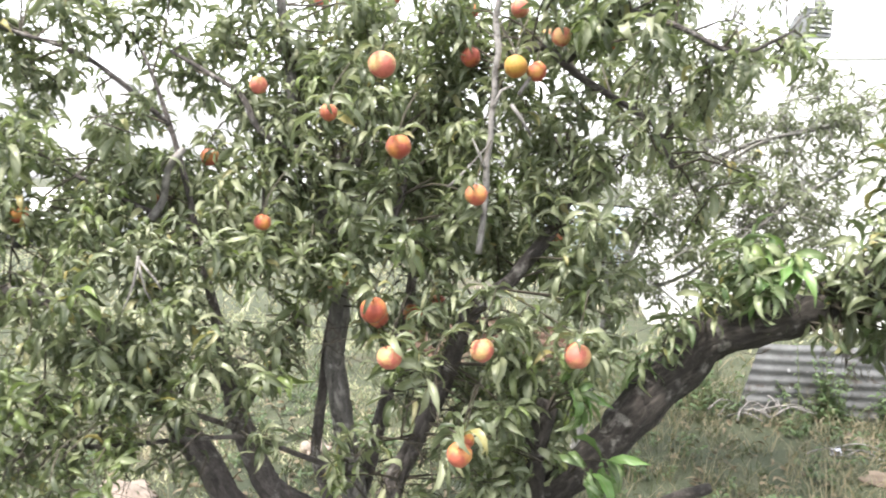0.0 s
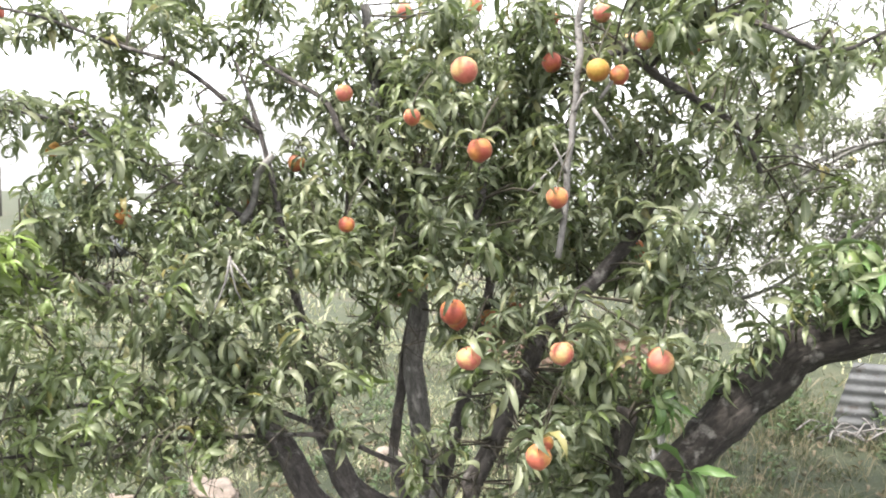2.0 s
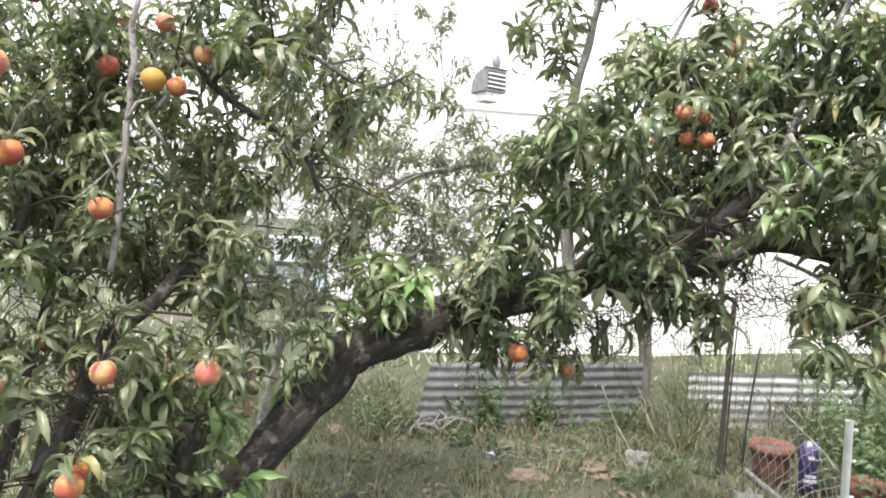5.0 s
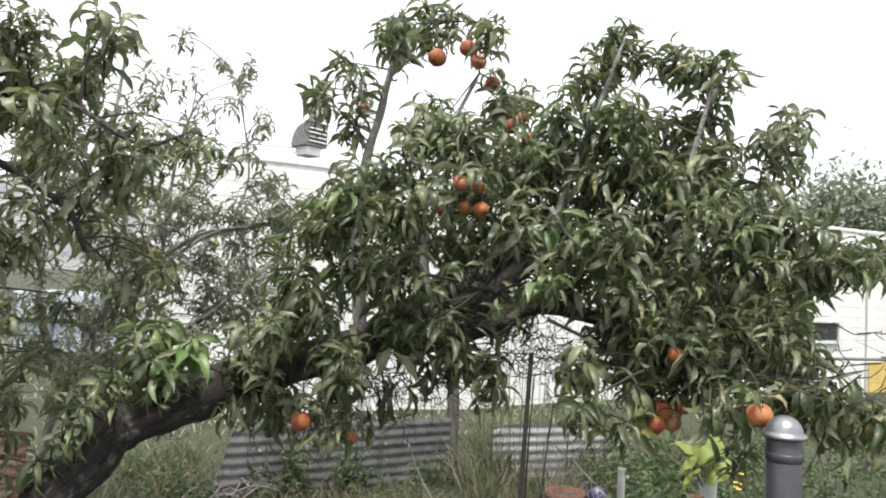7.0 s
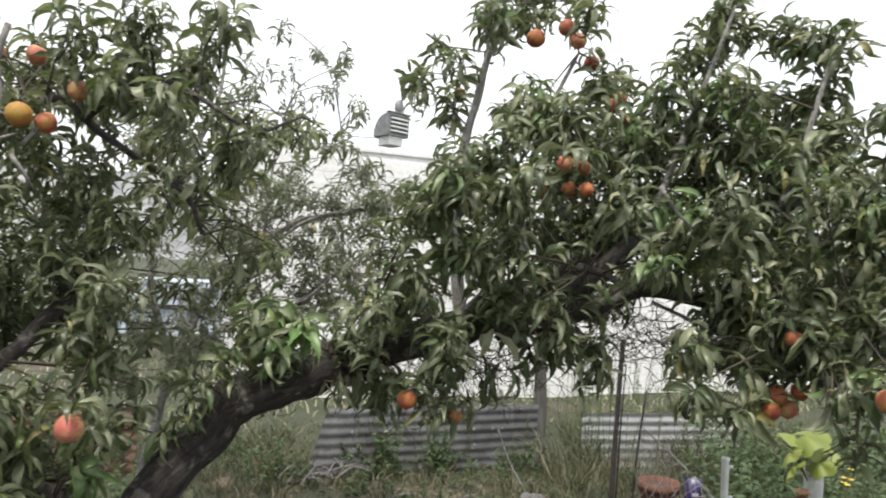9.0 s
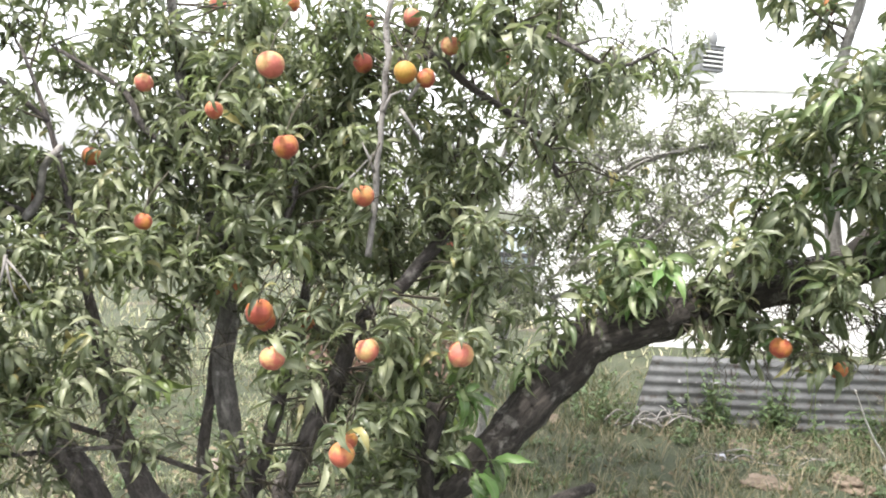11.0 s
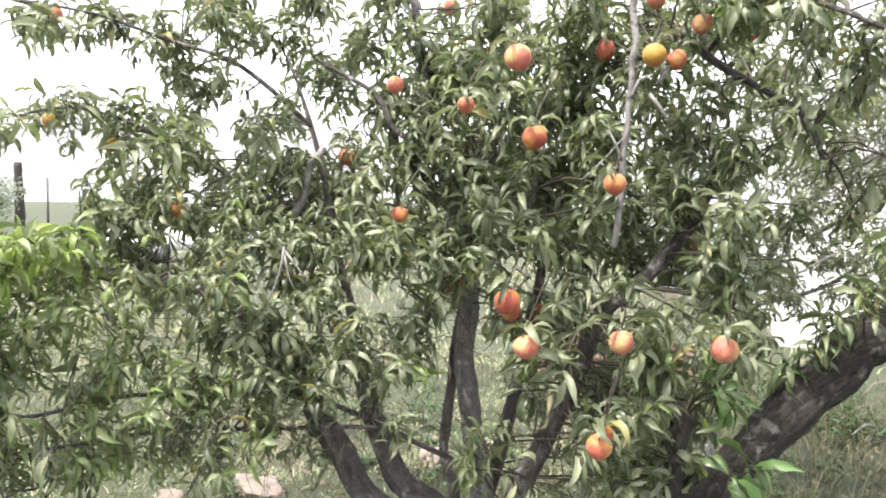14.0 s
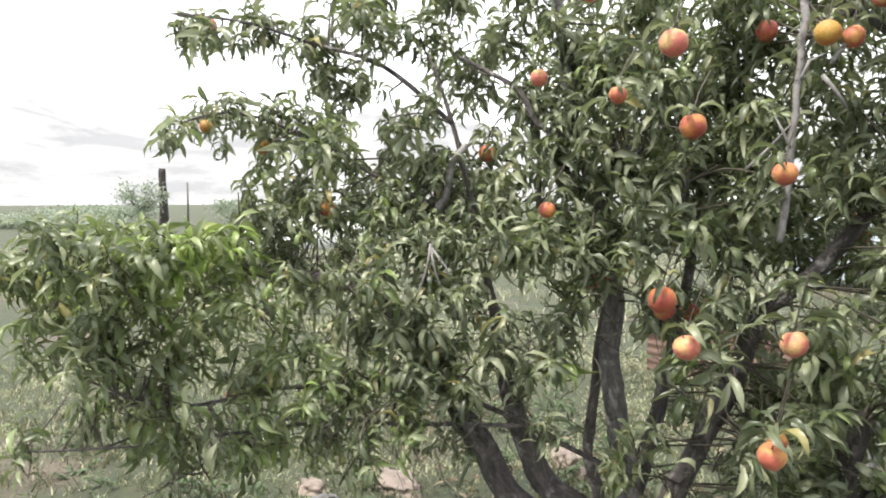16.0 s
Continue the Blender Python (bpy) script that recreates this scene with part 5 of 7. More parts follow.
# boughs over the steel post
grow(TREE_B, [(2.05, 1.63, 1.33, 0.03, 0.6), (2.03, 1.66, 1.28, 0.03, 0.5)], 0.0, 1.15, 1.1)
grow(TREE_B, [(3.06, 1.85, 1.84, 0.07, 0.8), (3.17, 1.78, 1.85, 0.06, 0.7), (2.92, 1.93, 1.8, 0.08, 0.8), (2.86, 2.05, 2.3, 0.07, 0.8), (3.3, 1.74, 1.83, 0.06, 0.7)])
grow(TREE_B, [(2.35, 1.54, 1.36, 0.07, 0.8), (2.43, 1.49, 1.34, 0.07, 0.8), (2.5, 1.46, 1.33, 0.06, 0.7), (2.27, 1.6, 1.38, 0.06, 0.7)], 0.02, 1.05, 0.6)
# hanging
grow(TREE_B, [(1.05, 2.66, 1.16, 0.05, 0.5), (1.25, 2.77, 1.13, 0.06, 0.5), (1.61, 2.85, 1.09, 0.05, 0.5), (1.19, 2.8, 1.17, 0.04, 0.4)], 0.04, 1.1, 1.1)
# back of low left
grow(TREE_A, [(-2.4, 2.61, 1.37, 0.14, 0.5), (-2.34, 2.18, 0.97, 0.12, 0.5)], 0.06, 0.92, 0.0)
# back of mid left
grow(TREE_A, [(-1.32, 3.0, 0.96, 0.12, 0.5), (-1.3, 2.75, 0.89, 0.11, 0.5), (-2.02, 2.93, 1.58, 0.1, 0.5)], 0.06, 0.92, 0.0)
# back of top left
grow(TREE_A, [(-2.34, 3.1, 1.97, 0.1, 0.5), (-2.29, 2.76, 1.95, 0.09, 0.5), (-1.83, 2.97, 1.75, 0.12, 0.5), (-1.4, 3.43, 2.15, 0.14, 0.5), (-1.18, 3.38, 2.24, 0.12, 0.5)])
# back of top left
grow(TREE_A, [(-1.81, 3.19, 2.53, 0.16, 0.5)])
# back of crown
grow(TREE_A, [(-1.21, 3.37, 1.58, 0.14, 0.5), (-0.78, 3.44, 2.09, 0.14, 0.5)])
# back of crown
grow(TREE_A, [(-1.03, 3.55, 1.4, 0.14, 0.5), (-0.69, 3.45, 1.33, 0.09, 0.5), (0.12, 3.77, 1.34, 0.12, 0.5)])
# back of right
grow(TREE_A, [(0.14, 3.55, 0.73, 0.12, 0.5)])
# back of front
grow(TREE_B, [(1.55, 3.38, 1.54, 0.14, 0.5), (1.4, 3.55, 1.27, 0.11, 0.5), (1.58, 2.98, 1.71, 0.11, 0.5), (1.55, 3.31, 1.88, 0.14, 0.5), (1.51, 2.84, 2.0, 0.12, 0.5), (2.06, 2.98, 1.42, 0.1, 0.5)])
# back of top
grow(TREE_B, [(2.08, 3.32, 2.4, 0.14, 0.5), (2.53, 3.34, 2.61, 0.11, 0.5), (2.63, 3.0, 2.3, 0.16, 0.5)])
# back of right
grow(TREE_B, [(3.12, 2.23, 2.36, 0.09, 0.5), (2.81, 2.37, 1.66, 0.15, 0.5), (2.82, 2.49, 1.48, 0.14, 0.5)])
# back of right
grow(TREE_B, [(2.85, 2.02, 1.59, 0.11, 0.5)])
# back of right low
grow(TREE_B, [(2.98, 2.27, 1.29, 0.1, 0.5)])
# upper back
grow(TREE_A, [(-1.88, 3.19, 1.94, 0.11, 0.35), (-1.73, 3.14, 1.71, 0.11, 0.35), (-1.69, 3.39, 1.8, 0.11, 0.35), (-1.59, 3.45, 1.97, 0.11, 0.35), (-1.74, 3.27, 2.12, 0.11, 0.35), (-1.47, 3.37, 1.68, 0.11, 0.35), (-1.81, 3.09, 1.6, 0.11, 0.35), (-1.45, 3.63, 2.03, 0.11, 0.35), (-1.73, 3.41, 2.33, 0.11, 0.35), (-1.98, 3.16, 2.1, 0.11, 0.35), (-1.3, 3.73, 2.32, 0.11, 0.35), (-1.27, 3.36, 1.62, 0.11, 0.35)], 0.04, 0.9)
# behind the fruit
grow(TREE_A, [(-0.33, 2.6, 1.98, 0.09, 0.6), (-0.27, 2.55, 1.73, 0.09, 0.6), (0.07, 2.72, 1.99, 0.09, 0.6), (0.13, 2.75, 1.98, 0.09, 0.6), (0.21, 2.8, 2.1, 0.09, 0.6), (-0.09, 2.89, 2.05, 0.09, 0.6), (-0.81, 3.51, 2.41, 0.09, 0.6), (-0.5, 3.57, 2.43, 0.09, 0.6), (-0.17, 3.63, 2.38, 0.09, 0.6), (0.07, 2.94, 2.22, 0.09, 0.6), (-0.79, 2.77, 1.94, 0.09, 0.6), (-0.47, 2.52, 1.83, 0.09, 0.6), (-0.9, 3.49, 2.13, 0.09, 0.6), (-1.09, 3.01, 1.71, 0.09, 0.6), (-1.22, 2.87, 1.56, 0.09, 0.6), (-1.63, 2.68, 1.5, 0.09, 0.6), (-0.69, 2.55, 1.49, 0.09, 0.6), (-0.03, 2.54, 1.59, 0.09, 0.6)])
# behind the fruit
grow(TREE_A, [(-0.76, 3.39, 1.19, 0.09, 0.6), (-0.71, 3.46, 1.2, 0.09, 0.6), (-0.35, 2.6, 1.22, 0.09, 0.6), (-0.36, 2.7, 1.18, 0.09, 0.6), (-0.35, 3.28, 1.09, 0.09, 0.6), (-0.26, 2.41, 1.12, 0.09, 0.6), (0.0, 2.46, 1.15, 0.09, 0.6), (0.27, 2.46, 1.15, 0.09, 0.6), (-0.04, 2.33, 0.88, 0.09, 0.6), (-0.03, 2.38, 0.91, 0.09, 0.6), (0.23, 3.58, 1.38, 0.09, 0.6), (-2.33, 2.83, 2.3, 0.09, 0.6), (-1.84, 2.59, 1.74, 0.09, 0.6), (-2.34, 2.8, 1.86, 0.09, 0.6), (-2.2, 2.78, 0.68, 0.09, 0.6), (0.27, 4.05, 1.43, 0.09, 0.6), (-0.31, 3.74, 1.07, 0.09, 0.6), (-0.6, 3.05, 1.24, 0.09, 0.6)])
# behind the fruit
grow(TREE_A, [(0.17, 3.7, 2.29, 0.09, 0.6), (0.42, 3.49, 2.2, 0.09, 0.6)])
TREE_B["bare"].append((1.33, 2.91, 1.16, 0.1, 40))
TREE_B["bare"].append((1.47, 2.82, 1.21, 0.12, 50))
TREE_B["bare"].append((1.6, 2.74, 1.28, 0.12, 60))
TREE_B["bare"].append((1.74, 2.65, 1.33, 0.12, 60))
TREE_B["bare"].append((1.92, 2.55, 1.4, 0.12, 30))
TREE_B["bare"].append((1.99, 2.38, 1.46, 0.13, 40))
TREE_B["bare"].append((2.17, 2.28, 1.39, 0.12, 40))
TREE_B["bare"].append((2.24, 2.13, 1.33, 0.12, 40))
TREE_B["bare"].append((1.5, 2.92, 1.24, 0.1, 20))
TREE_B["bare"].append((2.16, 2.65, 1.46, 0.12, 40))
TREE_B["bare"].append((2.05, 2.67, 1.37, 0.12, 30))
TREE_B["bare"].append((2.38, 1.57, 1.47, 0.14, 20))
TREE_B["bare"].append((2.52, 1.49, 1.48, 0.1, 12))
TREE_A["bare"].append((-0.78, 2.67, 1.1, 0.12, 25))
TREE_A["bare"].append((-0.95, 2.45, 0.9, 0.15, 25))
TREE_A["bare"].append((-1.15, 2.25, 0.86, 0.15, 25))
TREE_A["bare"].append((-0.69, 2.69, 0.83, 0.15, 20))
TREE_A["bare"].append((-0.22, 2.74, 1.31, 0.12, 25))
TREE_A["bare"].append((-0.19, 2.66, 1.18, 0.15, 40))
TREE_A["bare"].append((0.64, 3.16, 1.81, 0.2, 40))
TREE_A["bare"].append((-0.62, 2.58, 1.1, 0.12, 20))
TREE_A["bare"].append((-1.45, 2.23, 1.23, 0.15, 20))
TREE_A["bare"].append((-1.7, 1.98, 0.9, 0.15, 15))
TREE_C["bare"].append((0.74, 4.31, 1.37, 0.35, 60))
TREE_C["bare"].append((1.19, 4.25, 1.7, 0.35, 60))
TREE_C["bare"].append((1.53, 4.19, 1.56, 0.35, 50))
TREE_C["bare"].append((0.76, 4.41, 1.86, 0.4, 60))
TREE_C["bare"].append((1.21, 4.15, 2.03, 0.35, 60))
TREE_C["bare"].append((0.43, 4.57, 2.13, 0.35, 40))
TREE_C["bare"].append((1.07, 4.05, 1.72, 0.4, 70))
TREE_C["bare"].append((1.08, 4.22, 1.71, 0.4, 90))
TREE_C["bare"].append((1.24, 4.18, 1.26, 0.35, 80))



def peach_mesh(seed, skin):
    """A fruit of diameter 1 with its seam, stem hollow and small tip."""
    bm = bmesh.new()
    bmesh.ops.create_uvsphere(bm, u_segments=28, v_segments=18, radius=0.5)
    for v in bm.verts:
        q = v.co.copy()
        a = math.atan2(q.y, q.x)
        flat = math.hypot(q.x, q.y) * 2
        seam = 0.05 * math.exp(-((a / 0.28) ** 2)) * min(1, flat * 1.5)
        hollow = 0.14 * math.exp(-((flat / 0.28) ** 2)) if q.z > 0 else 0
        tip = 0.05 * math.exp(-((flat / 0.2) ** 2)) if q.z < 0 else 0
        k = 1 - seam + 0.05 * noise.noise(q * 2.2 + Vector((seed * 7, 0, 0)))
        v.co = Vector((q.x * k, q.y * k, q.z * 0.95 * k - hollow - tip))
    return mesh_from("peach", bm, skin)


SKINS = [
    ("light orange peach with a pink-red cheek, on the tree", (0.52, 0.34, 0.14), (0.43, 0.115, 0.085), 0.50),
    ("ripe orange-red peach hanging among leaves", (0.40, 0.16, 0.032), (0.27, 0.05, 0.028), 0.49),
    ("ochre-yellow peach hanging by a pale limb", (0.36, 0.21, 0.030), (0.36, 0.14, 0.03), 0.57),
    ("coral-orange ripe peach hanging among leaves", (0.45, 0.23, 0.06), (0.36, 0.085, 0.05), 0.49),
    ("small unripe cream-yellow peach on the back tree", (0.62, 0.56, 0.30), (0.55, 0.50, 0.22), 0.5),
]
PEACHES = [peach_mesh(k, peach_material(*skin[1:])) for k, skin in enumerate(SKINS)]
STALK = mesh_from("stalk", add_tube(bmesh.new(), [(0, 0, 0.33), (0.01, 0, 0.42), (0.03, 0.02, 0.5)], [0.035, 0.025, 0.03], 6), M_TWIG)


def peaches(rows):
    """Hanging fruit: x, y, z, diameter, kind of skin."""
    for x, y, z, d, kind in rows:
        ob = new("peach", PEACHES[kind])
        ob.matrix_basis = pose(x, y, z, random.uniform(-25, 25), random.uniform(-25, 25), random.uniform(0, 360)) @ Matrix.Diagonal((d * 1.04, d * 1.04, d * 1.06, 1))
        tagged(ob, SKINS[kind][0], "peach", "peaches on the trees")
        st = new("stalk", STALK)
        st.parent = ob
        FRUIT.append((x, y, z, d))


peaches([(-0.28, 2.44, 1.95, 0.075, 0), (-0.22, 2.39, 1.72, 0.068, 1), (0.09, 2.55, 1.96, 0.066, 2), (0.15, 2.58, 1.95, 0.057, 3), (0.22, 2.63, 2.06, 0.058, 0), (-0.06, 2.73, 2.02, 0.062, 1), (-0.75, 3.36, 2.37, 0.067, 0), (-0.46, 3.41, 2.39, 0.067, 1), (-0.14, 3.47, 2.34, 0.062, 1), (0.09, 2.78, 2.18, 0.059, 0), (-0.72, 2.62, 1.92, 0.055, 0), (-0.41, 2.36, 1.81, 0.048, 3), (-0.84, 3.33, 2.1, 0.057, 0), (-0.97, 2.79, 1.70, 0.062, 3), (-1.13, 2.73, 1.56, 0.048, 1), (-1.38, 2.38, 1.51, 0.056, 3), (-0.62, 2.4, 1.5, 0.047, 1), (0.0, 2.37, 1.59, 0.059, 3), (-0.7, 3.23, 1.21, 0.075, 0), (-0.65, 3.3, 1.22, 0.067, 1)])
peaches([(-0.3, 2.44, 1.25, 0.077, 1), (-0.31, 2.54, 1.21, 0.063, 3), (-0.31, 3.12, 1.12, 0.075, 1), (-0.21, 2.25, 1.16, 0.063, 0), (0.03, 2.3, 1.18, 0.063, 0), (0.28, 2.29, 1.18, 0.068, 0), (-0.01, 2.17, 0.94, 0.063, 3), (-0.0, 2.22, 0.96, 0.044, 3), (0.24, 3.41, 1.39, 0.075, 1), (-2.21, 2.72, 2.27, 0.069, 3), (-1.72, 2.47, 1.73, 0.056, 2), (-2.21, 2.69, 1.85, 0.055, 2), (-2.08, 2.67, 0.72, 0.062, 1), (0.27, 3.88, 1.44, 0.062, 3), (-0.28, 3.58, 1.09, 0.067, 1), (-0.54, 2.89, 1.26, 0.075, 3), (0.18, 3.53, 2.25, 0.072, 0), (1.21, 2.5, 1.19, 0.06, 1), (1.36, 2.47, 1.14, 0.053, 1), (1.82, 2.63, 2.0, 0.055, 3)])
peaches([(1.89, 2.62, 1.98, 0.059, 1), (1.88, 2.62, 1.92, 0.055, 3), (1.8, 2.73, 1.92, 0.056, 0), (1.98, 2.5, 2.01, 0.059, 2), (1.67, 3.28, 2.39, 0.064, 1), (2.44, 3.15, 2.46, 0.062, 3), (1.75, 2.75, 2.51, 0.070, 1), (1.85, 2.69, 2.55, 0.063, 3), (1.89, 2.67, 2.5, 0.060, 0), (2.02, 2.77, 2.46, 0.062, 1), (2.05, 2.66, 2.27, 0.06, 1), (2.11, 2.63, 2.22, 0.056, 3), (2.13, 1.86, 1.46, 0.047, 1), (2.18, 1.96, 1.28, 0.063, 3), (2.23, 1.96, 1.24, 0.057, 0), (2.14, 1.94, 1.24, 0.055, 1), (2.22, 1.91, 1.3, 0.052, 1), (2.1, 1.55, 1.34, 0.063, 3), (1.27, 4.36, 1.8, 0.047, 4), (0.42, 3.32, 2.17, 0.056, 3)])
peaches([(1.59, 2.24, 1.95, 0.049, 0), (1.65, 2.23, 1.94, 0.042, 1), (1.65, 2.21, 1.87, 0.046, 1), (1.63, 2.28, 1.88, 0.043, 3)])

for one in (TREE_A, TREE_B, TREE_C):
    build_tree(one)


# ---- behind the trees: tin fence, posts, wire ----
def tin_sheet(length, height, pitch=0.08, depth=0.0045, bend=0.0, seed=0.0, ragged=0.0):
    """A corrugated sheet laid with its ribs along x, with a real thickness and a slightly torn edge."""
    bm = bmesh.new()
    nx, nz = max(6, int(length / 0.08)), int(height / pitch * 8)
    for back in (0.0, 0.0025):
        grid = []
        for i in range(nx + 1):
            x = length * i / nx
            col = []
            for k in range(nz + 1):
                z = height * k / nz
                y = depth * math.cos(2 * math.pi * z / pitch) + bend * math.sin(math.pi * x / length) + 0.02 * noise.noise(Vector((x * 1.4, z * 2, seed))) + back
                dz = 0.012 * noise.noise(Vector((x * 3, seed, 1))) * (z / height)
                slant = ragged * (z / height) * (1 - x / length)
                col.append(bm.verts.new((x + slant, y, z + dz)))
            grid.append(col)
        for a, b in zip(grid, grid[1:]):
            for k in range(nz):
                bm.faces.new((a[k], b[k], b[k + 1], a[k + 1]))
    return bm


def sheet(a, b, height, mat, label, seed, base=GROUND - 0.02, lean=0.0, ragged=0.0):
    turn = math.degrees(math.atan2(b[1] - a[1], b[0] - a[0]))
    length = math.hypot(b[0] - a[0], b[1] - a[1])
    ob = new("corrugated_sheet", mesh_from("corrugated_sheet", tin_sheet(length, height, seed=seed, ragged=ragged), mat))
    ob.matrix_basis = pose(a[0], a[1], base, lean, 0, turn)
    return tagged(ob, label, "metal sheet", "sheets of the tin fence")


sheet((1.66, 5.99), (2.80, 5.97), 0.56, M_TIN, "weathered grey corrugated sheet standing in the grass", 1.0, lean=-3, ragged=0.16)
sheet((2.72, 5.955), (3.72, 5.94), 0.56, M_TIN, "weathered grey corrugated sheet nailed at a post", 2.0)
sheet((4.05, 5.75), (5.75, 5.45), 0.52, M_TIN_PALE, "bright corrugated sheet behind tall grass", 3.0)
sheet((-1.2, 7.3), (0.42, 6.42), 0.52, M_TIN_RUST, "rusty corrugated sheet behind the trees", 4.0)


def wooden_post(x, y, height, radius):
    line = [(0, 0, -0.05), (0.01, 0, height * 0.3), (-0.008, 0.01, height * 0.7), (0, 0, height)]
    pts = smooth_line(line, 0.08)
    bm = add_tube(bmesh.new(), pts, [radius * (1 - 0.12 * k / len(pts)) for k in range(len(pts))], 12, 0.12, x)
    return solid("fence_post", bm, M_POST, "weathered round wooden fence post", "post", place=(x, y, GROUND))


wooden_post(3.80, 6.06, 1.45, 0.058)


def steel_post():
    root = thing("steel_fence_post", (3.50, 4.55, GROUND), 0, "dark leaning studded steel fence post", "post")
    a, b = Vector((0, 0, -0.1)), Vector((0.17, 0.15, 1.25))
    rot = (b - a).to_track_quat("Z", "Y").to_matrix().to_4x4()
    bm = add_box(bmesh.new(), (0.036, 0.006, (b - a).length), (a + b) / 2, rot, 0.0015)
    add_box(bm, (0.006, 0.034, (b - a).length), (a + b) / 2 + Vector((0, 0.02, 0)), rot, 0.0015)
    part("post", bm, M_STEEL_DARK, root, smooth=False)
    stud = box((0.014, 0.012, 0.02), bevel=0.002)
    me = mesh_from("stud", stud, M_STEEL_DARK, False)
    for k in range(22):
        s = new("stud", me)
        s.parent = root
        s.matrix_basis = Matrix.Translation(a.lerp(b, 0.08 + 0.9 * k / 22) + Vector((0, -0.008, 0))) @ rot
    return root


steel_post()
for (x, y), (dx, dy, h), r in (((3.70, 4.57), (0.12, 0.03, 0.90), 0.010), ((3.60, 4.62), (0.06, 0.02, 1.08), 0.008)):
    pts = smooth_line([(0, 0, -0.05), (dx * 0.4, dy * 0.5, h * 0.5), (dx, dy, h)], 0.1)
    solid("dry_stake", add_tube(bmesh.new(), pts, [r * (1 - 0.3 * k / len(pts)) for k in range(len(pts))], 6, 0.1), M_STEEL_DARK, "thin dark dry stake in the grass", "stake", "stakes", place=(x, y, GROUND))


def fence_wire(a, b, sag):
    pts = [Vector(a).lerp(Vector(b), i / 24) - Vector((0, 0, sag * math.sin(math.pi * i / 24))) for i in range(25)]
    solid("fence_wire", add_tube(bmesh.new(), pts, [0.0022] * 25, 5), M_WIRE, "thin slack galvanised fence wire", "wire", "fence wires")


for z, s in ((0.62, 0.02), (0.86, 0.03), (1.08, 0.03), (1.3, 0.04)):
    fence_wire((-0.6, 7.0, z), (3.8, 6.0, z), s)
    fence_wire((3.8, 6.0, z), (9.0, 5.2, z - 0.05), s)



def fence_rail(a, b):
    a, b = Vector(a), Vector(b)
    root = thing("fence_rail", (a.x, a.y, lie(a.x, a.y)), 0, "long grey steel pipe rail on short posts", "fence rail")
    home = Vector((a.x, a.y, lie(a.x, a.y)))
    part("rail", add_tube(bmesh.new(), [a - home, (a + b) / 2 - home, b - home], [0.017] * 3, 10), M_GREY_METAL, root)
    for f in (0.02, 0.5, 0.98):
        p = a.lerp(b, f)
        part("post", add_tube(bmesh.new(), [(p.x - home.x, p.y - home.y, -0.1), p - home], [0.02, 0.02], 10), M_GREY_METAL, root)


fence_rail((5.16, 5.78, 1.05), (8.13, 4.03, 1.15))


# ---- white house behind ----
def sided_house(name, origin, turn, length, depth, height, label, windows=(), skirt=None):
    """A long low building with lapped boards, a shallow roof and windows on its front (local -y)."""
    root = thing(name, origin, turn, label, "building")
    part("wall", box((length, depth, height), (length / 2, depth / 2, height / 2)), M_SIDING, root, smooth=False)
    lap = 0.2
    board = mesh_from("board", box((length + 0.02, 0.02, lap * 1.02), bevel=0.004, rot=Matrix.Rotation(radians(-1), 4, "X")), M_SIDING, False)
    k = 0
    while (k + 1) * lap < height:
        b = new("board", board)
        b.parent = root
        b.matrix_basis = pose(length / 2, -0.014, (k + 0.5) * lap)
        k += 1
    roof = bmesh.new()
    add_box(roof, (length + 0.04, depth + 0.05, 0.07), (length / 2, depth / 2, height + 0.03), None, 0.015)
    add_box(roof, (length + 0.2, depth * 0.5, 0.12), (length / 2, depth / 2, height + 0.15), None, 0.04)
    part("roof", roof, M_SIDING, root, "pale flat metal roof", smooth=False)
    if skirt:
        part("skirting", box((length + 0.04, 0.03, skirt), (length / 2, -0.045, skirt / 2), 0.004), M_TRIM, root, smooth=False)
    for wx, wz, ww, wh in windows:
        fr = bmesh.new()
        for sx, sz, px, pz in ((ww + 0.12, 0.06, 0, wh / 2), (ww + 0.12, 0.06, 0, -wh / 2), (0.06, wh, ww / 2, 0), (0.06, wh, -ww / 2, 0)):
            add_box(fr, (sx, 0.08, sz), (wx + px, -0.05, wz + pz), None, 0.006)
        w = part("window", fr, M_TRIM, root, "white framed window with dark glass", smooth=False)
        part("pane", box((ww, 0.02, wh), (wx, -0.04, wz)), M_GLASS, w, smooth=False)
    return root


sided_house("mobile_home", (1.5, 9.45, GROUND - 0.1), -2.35, 13.4, 4.0, 3.3, "long low white house with lapped siding", ((12.1, 1.3, 0.9, 0.4),))
annex = sided_house("house_annex", (14.93, 8.86, GROUND - 0.3), -2.35, 9.0, 4.0, 3.5, "white sided house end with yellow wooden skirting")
for k in range(5):
    part("skirting_board", box((9.0, 0.03, 0.2), (4.5, -0.05, 0.0 + 0.205 * k), 0.006), M_ORANGE if k < 2 else M_YELLOW, annex, "orange-stained board" if k < 2 else "pale yellow board", False)



# ---- yard: stones, pots, pipes ----
def stone(x, y, r, squash, mat, label, seed, sink=0.72):
    z = lie(x, y) + r * squash[2] * (1 - sink) - 0.005
    return solid("stone", blob(r, squash, 0.55, seed, 4, 1.7), mat, label, "stone", "stones in the yard", place=(x, y, z), turn=seed * 50)


